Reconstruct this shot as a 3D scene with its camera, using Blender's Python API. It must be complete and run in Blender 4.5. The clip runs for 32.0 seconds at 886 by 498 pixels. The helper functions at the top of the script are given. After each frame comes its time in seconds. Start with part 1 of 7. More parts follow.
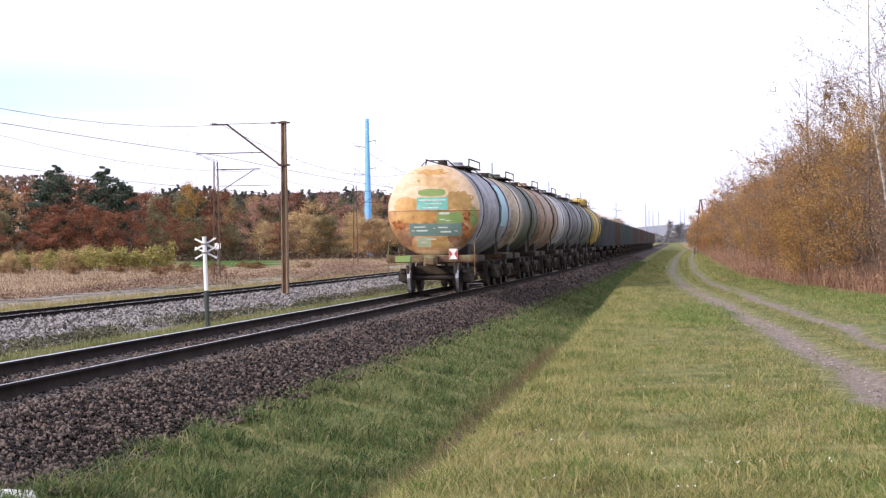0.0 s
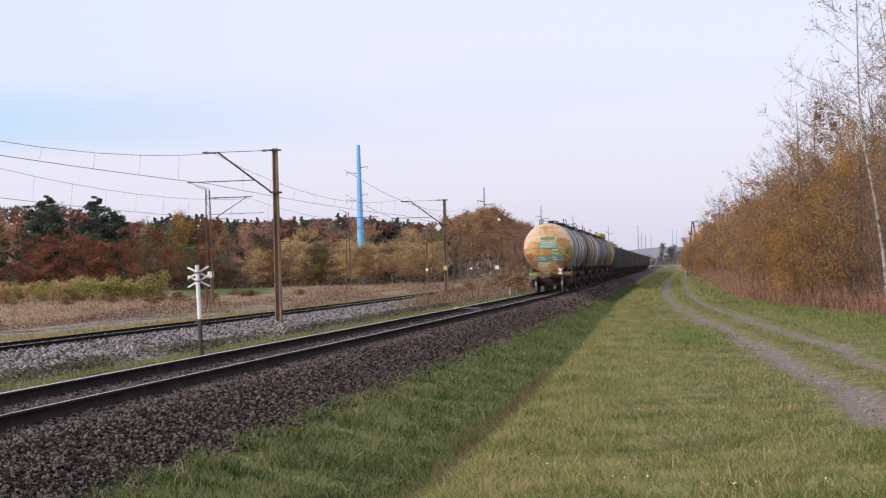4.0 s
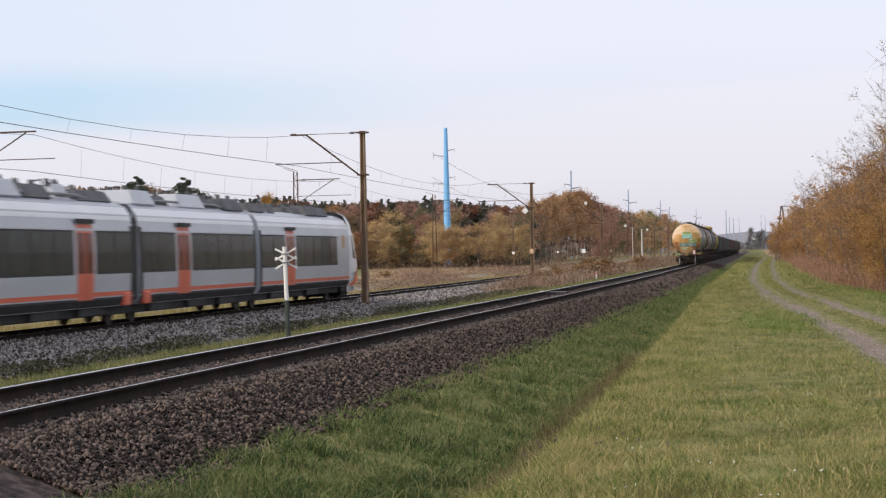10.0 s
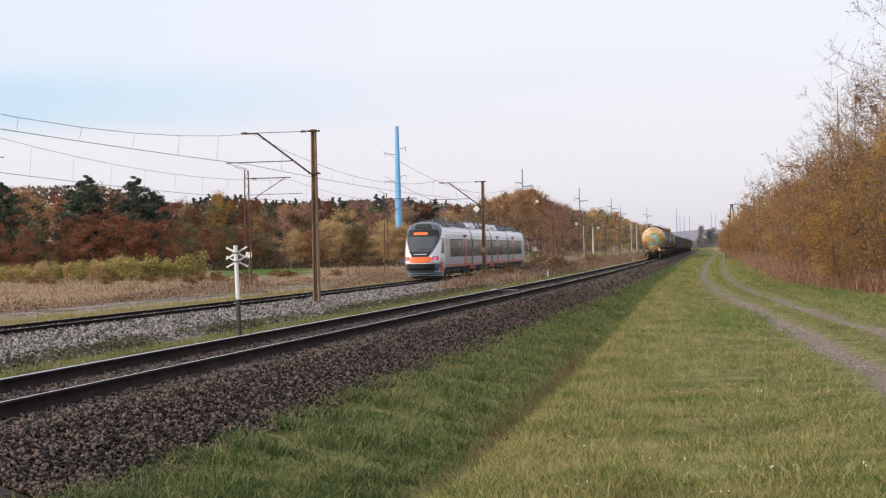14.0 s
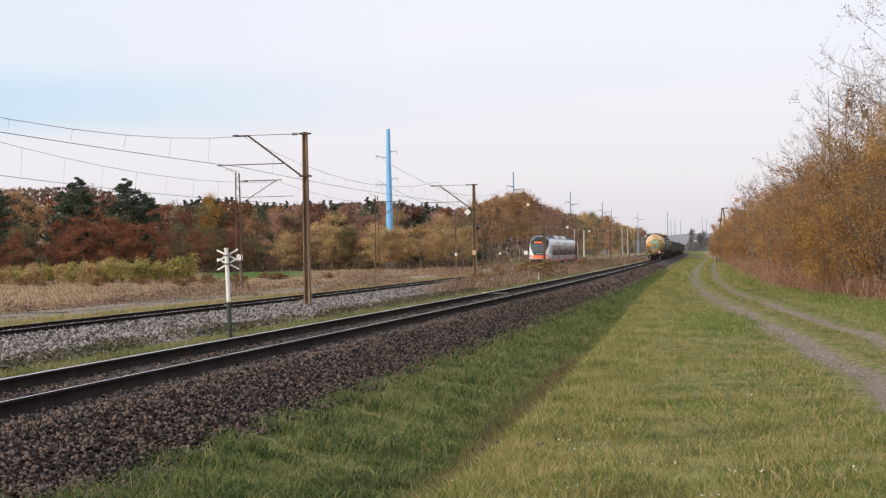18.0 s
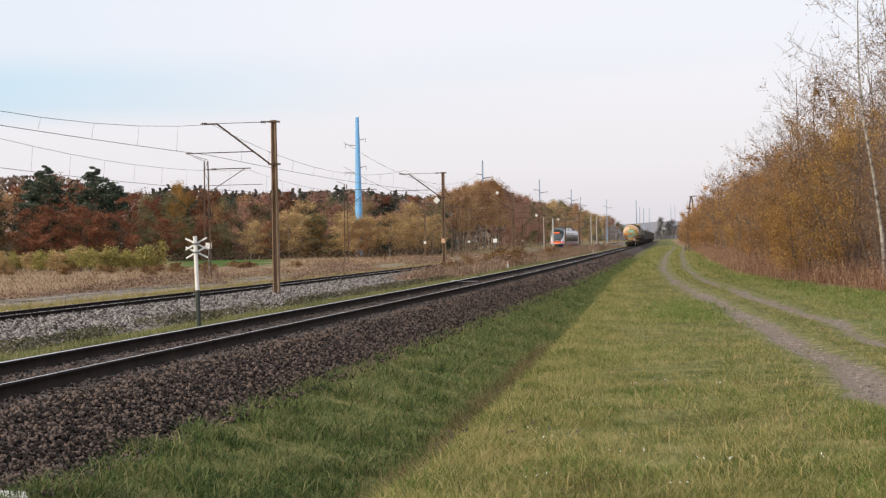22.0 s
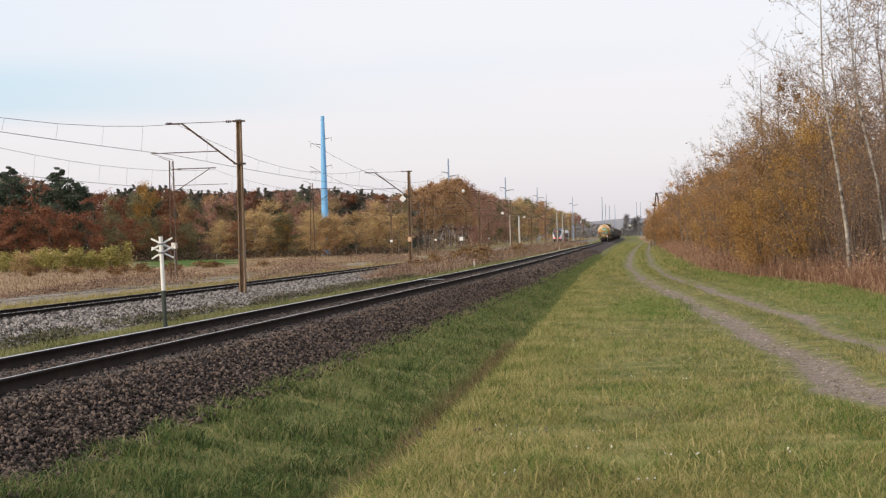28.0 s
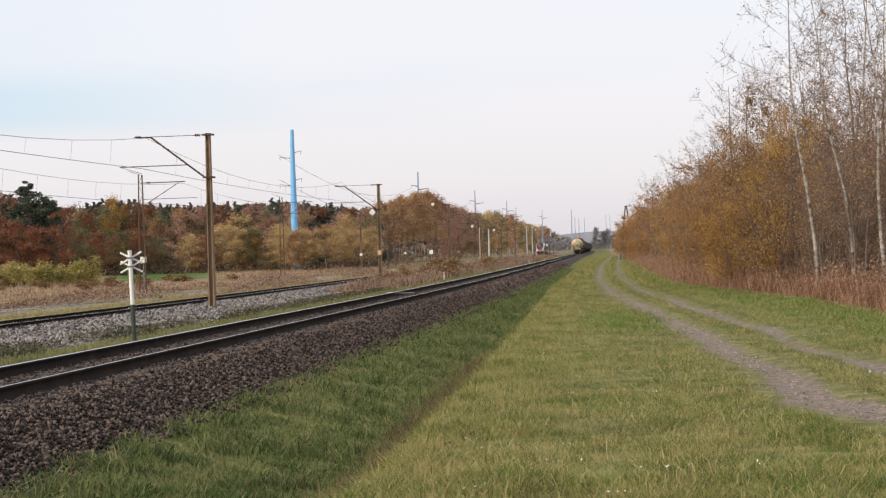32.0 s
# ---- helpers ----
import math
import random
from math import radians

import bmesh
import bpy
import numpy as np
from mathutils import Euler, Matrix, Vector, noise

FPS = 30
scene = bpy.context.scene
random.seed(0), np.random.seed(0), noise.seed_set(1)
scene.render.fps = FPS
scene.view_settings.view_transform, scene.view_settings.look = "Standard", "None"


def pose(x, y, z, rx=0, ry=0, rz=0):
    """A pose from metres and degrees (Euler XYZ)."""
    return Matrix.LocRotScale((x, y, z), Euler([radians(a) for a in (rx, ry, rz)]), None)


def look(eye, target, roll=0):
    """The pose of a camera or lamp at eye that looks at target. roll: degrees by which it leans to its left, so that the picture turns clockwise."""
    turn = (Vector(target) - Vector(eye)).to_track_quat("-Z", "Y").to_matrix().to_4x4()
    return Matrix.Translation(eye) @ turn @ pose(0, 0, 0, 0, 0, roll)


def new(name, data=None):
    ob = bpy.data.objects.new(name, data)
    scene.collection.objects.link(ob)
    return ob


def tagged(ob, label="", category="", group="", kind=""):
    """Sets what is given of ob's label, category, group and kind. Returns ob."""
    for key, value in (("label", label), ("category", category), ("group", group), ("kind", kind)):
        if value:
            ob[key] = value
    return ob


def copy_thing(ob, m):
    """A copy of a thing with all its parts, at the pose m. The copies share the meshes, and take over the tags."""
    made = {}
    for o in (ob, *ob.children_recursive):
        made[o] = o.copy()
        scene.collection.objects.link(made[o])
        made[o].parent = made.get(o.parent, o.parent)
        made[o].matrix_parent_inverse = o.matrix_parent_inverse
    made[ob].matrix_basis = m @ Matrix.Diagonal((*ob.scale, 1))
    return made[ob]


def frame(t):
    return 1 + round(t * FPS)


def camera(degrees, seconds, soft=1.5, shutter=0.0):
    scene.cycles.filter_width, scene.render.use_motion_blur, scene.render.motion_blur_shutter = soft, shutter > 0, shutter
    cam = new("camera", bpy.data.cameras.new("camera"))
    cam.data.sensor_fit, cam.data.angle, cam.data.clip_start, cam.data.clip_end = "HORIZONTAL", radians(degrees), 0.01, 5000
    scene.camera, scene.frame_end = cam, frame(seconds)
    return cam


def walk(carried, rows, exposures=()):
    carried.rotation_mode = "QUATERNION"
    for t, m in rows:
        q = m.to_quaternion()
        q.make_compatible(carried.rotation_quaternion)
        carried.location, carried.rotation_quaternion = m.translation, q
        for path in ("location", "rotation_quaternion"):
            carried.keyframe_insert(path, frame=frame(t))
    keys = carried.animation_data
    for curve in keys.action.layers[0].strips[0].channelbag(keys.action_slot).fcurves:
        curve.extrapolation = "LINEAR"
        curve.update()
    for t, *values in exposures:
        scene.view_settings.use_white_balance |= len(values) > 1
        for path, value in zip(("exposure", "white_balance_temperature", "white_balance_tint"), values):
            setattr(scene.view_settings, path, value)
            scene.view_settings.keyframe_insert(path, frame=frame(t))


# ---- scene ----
# ---- camera: it stands on the grass bank and pans by hand ----
EYE = Vector((0.0, 0.0, 1.6))
cam = camera(26.78, 32.0, soft=1.25, shutter=0.5)
# seconds, yaw to the left of the track's line, pitch, roll, in degrees
VIEWS = [
    (0, 8.377, -0.170, -0.661), (0.5, 8.252, -0.010, -0.952), (1, 8.211, 0.202, -1.116),
    (1.5, 8.140, 0.288, -1.193), (2, 8.031, 0.301, -1.123), (2.5, 7.960, 0.377, -0.927),
    (3, 8.096, 0.473, -1.113), (3.5, 8.144, 0.576, -1.442), (5.5, 8.174, 0.618, -1.372),
    (6, 8.698, 0.539, -1.383), (6.5, 8.980, 0.523, -1.357), (7, 9.187, 0.518, -1.291),
    (7.5, 9.725, 0.516, -1.291), (8, 10.428, 0.325, -1.216), (8.5, 10.889, 0.258, -1.241),
    (9, 11.147, 0.209, -1.150), (9.5, 11.093, 0.166, -1.143), (10, 10.813, 0.136, -1.029),
    (10.5, 10.496, 0.079, -1.012), (11, 10.137, 0.002, -1.051), (11.5, 10.033, 0.029, -1.180),
    (12, 9.934, 0.084, -1.076), (12.5, 9.779, 0.085, -1.083), (13, 9.619, 0.083, -0.980),
    (13.5, 9.456, 0.059, -1.136), (14, 9.322, 0.059, -1.146), (14.5, 9.202, 0.112, -1.244),
    (16.5, 9.003, 0.158, -0.971), (17, 9.044, 0.156, -0.960), (17.5, 9.050, 0.147, -1.010),
    (18, 9.043, 0.148, -0.978), (18.5, 9.091, 0.182, -0.989), (19, 9.157, 0.149, -1.011),
    (19.5, 9.151, 0.106, -1.085), (20, 8.988, 0.056, -1.110), (20.5, 8.826, -0.012, -1.157),
    (21, 8.531, -0.110, -1.101), (21.5, 8.297, -0.167, -1.067), (22, 8.100, -0.233, -1.028),
    (22.5, 7.997, -0.317, -1.054), (23, 7.803, -0.347, -1.122), (23.5, 7.621, -0.331, -1.155),
    (24, 7.411, -0.372, -1.192), (24.5, 7.194, -0.396, -1.245), (25, 7.006, -0.410, -1.243),
    (25.5, 6.853, -0.469, -1.220), (27.5, 7.091, -0.348, -1.354), (28, 7.067, -0.308, -1.442),
    (28.5, 7.011, -0.252, -1.413), (29, 6.960, -0.228, -1.426), (29.5, 6.853, -0.230, -1.416),
    (30, 6.646, -0.214, -1.457), (30.5, 6.460, -0.182, -1.548), (31, 6.314, -0.082, -1.554),
    (31.5, 6.220, 0.009, -1.574), (32, 6.126, 0.077, -1.567),
]

def aim(yaw, pitch, roll):
    a, b = radians(yaw), radians(pitch)
    ahead = Vector((-math.sin(a) * math.cos(b), math.cos(a) * math.cos(b), math.sin(b)))
    return look(EYE, EYE + ahead * 10, roll)


walk(cam, [(t, aim(a, b, c)) for t, a, b, c in VIEWS],
     exposures=[(0, 0.53, 6080, 18), (0.5, 0.42, 6120, 18.5), (1, 0.27, 6170, 19), (2, 0.05, 6200, 19), (6, -0.01, 6300, 14.5), (8, -0.03, 6390, 13.5), (10, 0.0, 6480, 12.5), (14, 0.06, 6620, 12), (19, 0.06, 6730, 11.5), (28, 0.07, 6850, 10.5), (32, 0.07, 6850, 10.5)])

# ---- world, sun ----
SUN_ELEV, SUN_AZ = 24.0, 230.0   # degrees; azimuth clockwise from +y
world = bpy.data.worlds.new("sky")
scene.world = world
world.use_nodes = True
wn, wl = world.node_tree.nodes, world.node_tree.links
wn.clear()
w_out, w_bg = wn.new("ShaderNodeOutputWorld"), wn.new("ShaderNodeBackground")
w_sky = wn.new("ShaderNodeTexSky")
w_sky.sky_type, w_sky.sun_disc = "NISHITA", False
w_sky.sun_elevation, w_sky.sun_rotation = radians(SUN_ELEV), radians(SUN_AZ)
w_sky.dust_density, w_sky.air_density = 3.0, 1.0
w_co, w_map = wn.new("ShaderNodeTexCoord"), wn.new("ShaderNodeMapping")
w_map.inputs["Scale"].default_value = (1.6, 1.6, 17.0)
w_map.inputs["Rotation"].default_value = (0.02, -0.02, 0.3)
w_map.inputs["Location"].default_value = (0.0, 0.0, -0.35)
w_noise, w_ramp = wn.new("ShaderNodeTexNoise"), wn.new("ShaderNodeValToRGB")
w_noise.inputs["Scale"].default_value, w_noise.inputs["Detail"].default_value = 1.1, 4
w_noise.inputs["Roughness"].default_value = 0.4
w_ramp.color_ramp.elements[0].position, w_ramp.color_ramp.elements[0].color = 0.44, (1, 1, 1, 1)
w_ramp.color_ramp.elements[1].position, w_ramp.color_ramp.elements[1].color = 0.66, (0, 0, 0, 1)
w_band, w_both, w_veil = wn.new("ShaderNodeValToRGB"), wn.new("ShaderNodeMath"), wn.new("ShaderNodeMix")
for _p, _v in ((0.062, 0.0), (0.074, 0.9), (0.088, 1.0), (0.105, 0.35), (0.3, 0.15)):
    _e = w_band.color_ramp.elements.new(_p)
    _e.color = (_v, _v, _v, 1)
w_band.color_ramp.elements[0].color = (0, 0, 0, 1)
w_band.color_ramp.elements[-1].color = (0.3, 0.3, 0.3, 1)
w_both.operation = "MULTIPLY"
w_veil.data_type = "RGBA"
w_veil.inputs["A"].default_value, w_veil.inputs["B"].default_value = (0.90, 0.90, 0.98, 1), (0.60, 0.80, 0.97, 1)
w_sep, w_low = wn.new("ShaderNodeSeparateXYZ"), wn.new("ShaderNodeValToRGB")
w_low.color_ramp.elements[0].position, w_low.color_ramp.elements[0].color = 0.0, (0.80, 0.785, 0.80, 1)
w_low.color_ramp.elements[1].position, w_low.color_ramp.elements[1].color = 0.11, (0.965, 0.985, 1.0, 1)
_e = w_low.color_ramp.elements.new(0.04)
_e.color = (0.935, 0.932, 0.92, 1)
w_mul, w_mix, w_scale = wn.new("ShaderNodeMix"), wn.new("ShaderNodeMix"), wn.new("ShaderNodeVectorMath")
w_mul.data_type = w_mix.data_type = "RGBA"
w_mul.blend_type = "MULTIPLY"
w_mul.inputs["Factor"].default_value = 1.0
w_scale.operation = "SCALE"
w_scale.inputs["Scale"].default_value = 0.12
w_mix.inputs["Factor"].default_value = 0.88
wl.new(w_co.outputs["Generated"], w_map.inputs["Vector"])
wl.new(w_co.outputs["Generated"], w_sep.inputs["Vector"])
wl.new(w_map.outputs["Vector"], w_noise.inputs["Vector"])
wl.new(w_noise.outputs["Fac"], w_ramp.inputs["Fac"])
wl.new(w_sep.outputs["Z"], w_low.inputs["Fac"])
wl.new(w_sep.outputs["Z"], w_band.inputs["Fac"])
w_side, w_most, w_thin = wn.new("ShaderNodeValToRGB"), wn.new("ShaderNodeMath"), wn.new("ShaderNodeMath")
for _e, _p, _v in zip(w_side.color_ramp.elements, (0.62, 0.86), (1.0, 0.0)):
    _e.position, _e.color = _p, (_v, _v, _v, 1)
w_neg = wn.new("ShaderNodeMath")
w_neg.operation = "MULTIPLY_ADD"
w_neg.inputs[1].default_value, w_neg.inputs[2].default_value = 1.0, 1.0
wl.new(w_sep.outputs["X"], w_neg.inputs[0])
wl.new(w_neg.outputs[0], w_side.inputs["Fac"])
w_thin.operation = "MULTIPLY"
w_thin.inputs[1].default_value = 0.25
wl.new(w_ramp.outputs["Color"], w_thin.inputs[0])
w_most.operation = "MAXIMUM"
wl.new(w_thin.outputs[0], w_most.inputs[0])
wl.new(w_side.outputs["Color"], w_most.inputs[1])
wl.new(w_most.outputs[0], w_both.inputs[0])
wl.new(w_band.outputs["Color"], w_both.inputs[1])
wl.new(w_both.outputs[0], w_veil.inputs["Factor"])
wl.new(w_veil.outputs["Result"], w_mul.inputs["A"])
wl.new(w_low.outputs["Color"], w_mul.inputs["B"])
wl.new(w_sky.outputs["Color"], w_scale.inputs[0])
wl.new(w_scale.outputs["Vector"], w_mix.inputs["A"])
wl.new(w_mul.outputs["Result"], w_mix.inputs["B"])
wl.new(w_mix.outputs["Result"], w_bg.inputs["Color"])
wl.new(w_bg.outputs["Background"], w_out.inputs["Surface"])
w_bg.inputs["Strength"].default_value = 1.05

sun = new("sun", bpy.data.lights.new("sun", "SUN"))
sun.data.energy, sun.data.angle, sun.data.color = 2.7, radians(4.0), (1.0, 0.88, 0.72)
_a, _e = radians(SUN_AZ), radians(SUN_ELEV)
sun.matrix_world = look(Vector((math.sin(_a) * math.cos(_e), math.cos(_a) * math.cos(_e), math.sin(_e))) * 100, (0, 0, 0))


# ---- the plan: two railways and the ground between and beside them ----
def bend(y, y0, slope, soft=40.0):
    return slope * 0.5 * (y - y0 + math.sqrt((y - y0) ** 2 + soft * soft))


def near_x(y):
    """Centre line of the freight track."""
    return -9.0 - bend(y, 90, 0.0213)


def far_x(y):
    """Centre line of the first electrified track."""
    return -23.05 - bend(y, 112, 0.0254)


def second_x(y):
    return far_x(y) - 8.7


FAR_Z = -0.55
RUT_Y = [-20, 14, 17.1, 18.6, 20.5, 24.5, 28, 38, 51, 70, 96, 160, 300]
RUT_L = [4.5, 2.9, 2.14, 1.8, 1.6, 1.44, 1.26, 0.68, -0.18, -1.3, -2.3, -3.6, -5.2]
RUT_R = [6.5, 4.2, 3.6, 3.4, 3.2, 2.85, 2.5, 2.0, 1.02, -0.2, -1.1, -2.2, -3.8]
HEDGE_Y = [-40, 20, 46, 57, 64, 78, 126, 225, 330, 450, 700, 1200]
HEDGE_X = [9.0, 6.5, 5.0, 4.2, 2.8, 1.3, 0.3, -1.6, -4.2, -7.2, -12.0, -23.0]


def lip_u(y):
    return float(np.interp(y, [5, 14, 20, 30, 44, 60, 80, 110, 200], [6.8, 7.1, 6.98, 6.77, 6.45, 5.95, 5.5, 5.2, 4.9]))


def ground_z(x, y):
    """Height of the open ground."""
    u = x - near_x(y)
    lip = lip_u(y)
    low = -0.62 - 0.55 * min(1.0, (lip - 4.2) / 2.0)
    bottom = max(3.35, lip - 1.2)
    d = -(x - second_x(y))
    far = -1.0
    rise = min(1.0, max(0.0, (d - 12) / 300.0))
    far += 1.15 * rise * rise * (3 - 2 * rise)
    ps = [(-400, far), (-25, far), (-9, -1.05), (-6, -0.85), (-3.2, -0.42), (-2.2, -0.45), (2.2, -0.6), (2.95, -0.64),
          (bottom - 0.25, low), (bottom + 0.2, low), (lip - 0.06, -0.12), (lip + 0.08, -0.012), (lip + 3, 0.02), (400, 0.05)]
    z = float(np.interp(u, [p[0] for p in ps], [p[1] for p in ps]))
    n = noise.noise(Vector((x * 0.35, y * 0.22, 0.0)))
    z += 0.07 * n if abs(u) > 3.2 else 0.0
    for rx in (float(np.interp(y, RUT_Y, RUT_L)), float(np.interp(y, RUT_Y, RUT_R))):
        z -= 0.05 * math.exp(-((x - rx) / 0.28) ** 2)
    return z


# ---- helpers for building ----
def mesh_of(name, verts, faces):
    """A mesh from arrays: faces is (n, 3) or (n, 4)."""
    verts, faces = np.asarray(verts, np.float32), np.asarray(faces, np.int32)
    me = bpy.data.meshes.new(name)
    me.vertices.add(len(verts))
    me.vertices.foreach_set("co", verts.ravel())
    k = faces.shape[1]
    me.loops.add(faces.size)
    me.loops.foreach_set("vertex_index", faces.ravel())
    me.polygons.add(len(faces))
    me.polygons.foreach_set("loop_start", np.arange(0, faces.size, k, dtype=np.int32))
    me.update(calc_edges=True)
    return me


def part(name, bm, material, parent=None, label="", smooth=False):
    """Links a bmesh (or a ready mesh) as one object under a thing or a part."""
    if isinstance(bm, bpy.types.Mesh):
        me = bm
    else:
        me = bpy.data.meshes.new(name)
        bmesh.ops.recalc_face_normals(bm, faces=bm.faces)
        bm.to_mesh(me)
        bm.free()
    if not me.materials:
        me.materials.append(material)
    if smooth:
        me.polygons.foreach_set("use_smooth", np.ones(len(me.polygons), bool))
    ob = new(name, me)
    if parent is not None:
        ob.parent = parent
    if label:
        ob["label"] = label
    return ob


def box(bm, x0, x1, y0, y1, z0, z1, m=None):
    vs = [bm.verts.new((x, y, z)) for x in (x0, x1) for y in (y0, y1) for z in (z0, z1)]
    for f in ((0, 1, 3, 2), (4, 6, 7, 5), (0, 4, 5, 1), (2, 3, 7, 6), (0, 2, 6, 4), (1, 5, 7, 3)):
        bm.faces.new([vs[i] for i in f])
    if m is not None:
        bmesh.ops.transform(bm, matrix=m, verts=vs)
    return vs


def rbox(bm, x0, x1, y0, y1, z0, z1, r=0.02, m=None):
    """A box with bevelled edges."""
    vs = box(bm, x0, x1, y0, y1, z0, z1)
    es = list({e for v in vs for e in v.link_edges})
    out = bmesh.ops.bevel(bm, geom=es, offset=r, segments=1, affect="EDGES")
    if m is not None:
        bmesh.ops.transform(bm, matrix=m, verts=list({v for f in out["faces"] for v in f.verts} | {v for v in vs if v.is_valid}))


def tube(bm, path, radius, sides=6, caps=True):
    """A tube along points; radius is a number or one per point."""
    path = [Vector(p) for p in path]
    rad = radius if hasattr(radius, "__len__") else [radius] * len(path)
    rings = []
    for i, p in enumerate(path):
        d = (path[min(i + 1, len(path) - 1)] - path[max(i - 1, 0)]).normalized()
        side = d.cross(Vector((0, 0, 1)) if abs(d.z) < 0.9 else Vector((1, 0, 0))).normalized()
        up = side.cross(d)
        rings.append([bm.verts.new(p + (side * math.cos(a) + up * math.sin(a)) * rad[i])
                      for a in (2 * math.pi * k / sides for k in range(sides))])
    for a, b in zip(rings, rings[1:]):
        for k in range(sides):
            bm.faces.new((a[k], a[(k + 1) % sides], b[(k + 1) % sides], b[k]))
    if caps:
        bm.faces.new(rings[0][::-1])
        bm.faces.new(rings[-1])


def disc(bm, centre, axis, radius, depth, sides=16):
    a = Vector(axis).normalized() * depth / 2
    tube(bm, [Vector(centre) - a, Vector(centre) + a], radius, sides)


def lathe(bm, profile, sides=32, axis="y"):
    """Turns (distance along, radius) pairs round the axis."""
    rings = []
    for s, r in profile:
        ring = []
        for k in range(sides):
            a = 2 * math.pi * k / sides
            c = (r * math.cos(a), s, r * math.sin(a)) if axis == "y" else (r * math.cos(a), r * math.sin(a), s)
            ring.append(bm.verts.new(c))
        rings.append(ring)
    for a, b in zip(rings, rings[1:]):
        for k in range(sides):
            bm.faces.new((a[k], a[(k + 1) % sides], b[(k + 1) % sides], b[k]))
    bm.faces.new(rings[0][::-1])
    bm.faces.new(rings[-1])


# ---- materials ----
def material(name, colours, rough=0.8, scale=3.0, metal=0.0, bump=0.0, bump_scale=None, detail=6.0, random_by=None, amount=0.0, contrast=1.0,
             coords="Object", stretch=(1, 1, 1), spec=0.3, translucent=0.0):
    """A surface whose colour runs over a list of colours by two noises; random_by: 'island' or 'object' shifts its lightness."""
    m = bpy.data.materials.new(name)
    m.use_nodes = True
    nt = m.node_tree
    n, l = nt.nodes, nt.links
    b = n["Principled BSDF"]
    b.inputs["Roughness"].default_value, b.inputs["Metallic"].default_value = rough, metal
    b.inputs["Specular IOR Level"].default_value = spec
    co, mp = n.new("ShaderNodeTexCoord"), n.new("ShaderNodeMapping")
    mp.inputs["Scale"].default_value = stretch
    l.new(co.outputs[coords], mp.inputs["Vector"])
    big, small = n.new("ShaderNodeTexNoise"), n.new("ShaderNodeTexNoise")
    big.inputs["Scale"].default_value, small.inputs["Scale"].default_value = scale, scale * 9
    big.inputs["Detail"].default_value, small.inputs["Detail"].default_value = detail, 3
    for t in (big, small):
        l.new(mp.outputs["Vector"], t.inputs["Vector"])
    mixn = n.new("ShaderNodeMath")
    mixn.operation = "MULTIPLY_ADD"
    mixn.inputs[1].default_value = 0.35
    l.new(small.outputs["Fac"], mixn.inputs[0])
    sc = n.new("ShaderNodeMath")
    sc.operation = "MULTIPLY"
    sc.inputs[1].default_value = 0.65
    l.new(big.outputs["Fac"], sc.inputs[0])
    l.new(sc.outputs[0], mixn.inputs[2])
    fac = mixn.outputs[0]
    if contrast != 1.0:
        ct = n.new("ShaderNodeMath")
        ct.operation = "MULTIPLY_ADD"
        ct.inputs[1].default_value, ct.inputs[2].default_value = contrast, 0.5 - 0.5 * contrast
        l.new(fac, ct.inputs[0])
        fac = ct.outputs[0]
    if random_by:
        rnd = n.new("ShaderNodeNewGeometry" if random_by == "island" else "ShaderNodeObjectInfo")
        add = n.new("ShaderNodeMath")
        add.operation = "MULTIPLY_ADD"
        add.inputs[1].default_value = amount
        l.new(rnd.outputs["Random Per Island" if random_by == "island" else "Random"], add.inputs[0])
        off = n.new("ShaderNodeMath")
        off.operation = "SUBTRACT"
        off.inputs[1].default_value = amount / 2
        l.new(fac, off.inputs[0])
        l.new(off.outputs[0], add.inputs[2])
        fac = add.outputs[0]
    ramp = n.new("ShaderNodeValToRGB")
    els = ramp.color_ramp.elements
    k = len(colours)
    for i, c in enumerate(colours):
        pos = 0.5 if k == 1 else 0.3 + 0.4 * i / (k - 1)
        e = els[i] if i < 2 else els.new(pos)
        e.position, e.color = pos, (*c, 1)
    if k == 1:
        els[1].position, els[1].color = 0.51, (*colours[0], 1)
    l.new(fac, ramp.inputs["Fac"])
    l.new(ramp.outputs["Color"], b.inputs["Base Color"])
    if bump:
        bn, bt = n.new("ShaderNodeBump"), n.new("ShaderNodeTexNoise")
        bt.inputs["Scale"].default_value, bt.inputs["Detail"].default_value = bump_scale or scale * 6, 4
        l.new(mp.outputs["Vector"], bt.inputs["Vector"])
        l.new(bt.outputs["Fac"], bn.inputs["Height"])
        bn.inputs["Strength"].default_value = bump
        bn.inputs["Distance"].default_value = 0.03
        l.new(bn.outputs["Normal"], b.inputs["Normal"])
    if translucent:
        tr, ms = n.new("ShaderNodeBsdfTranslucent"), n.new("ShaderNodeMixShader")
        ms.inputs["Fac"].default_value = translucent
        l.new(ramp.outputs["Color"], tr.inputs["Color"])
        l.new(b.outputs["BSDF"], ms.inputs[1])
        l.new(tr.outputs["BSDF"], ms.inputs[2])
        l.new(ms.outputs["Shader"], n["Material Output"].inputs["Surface"])
    return m


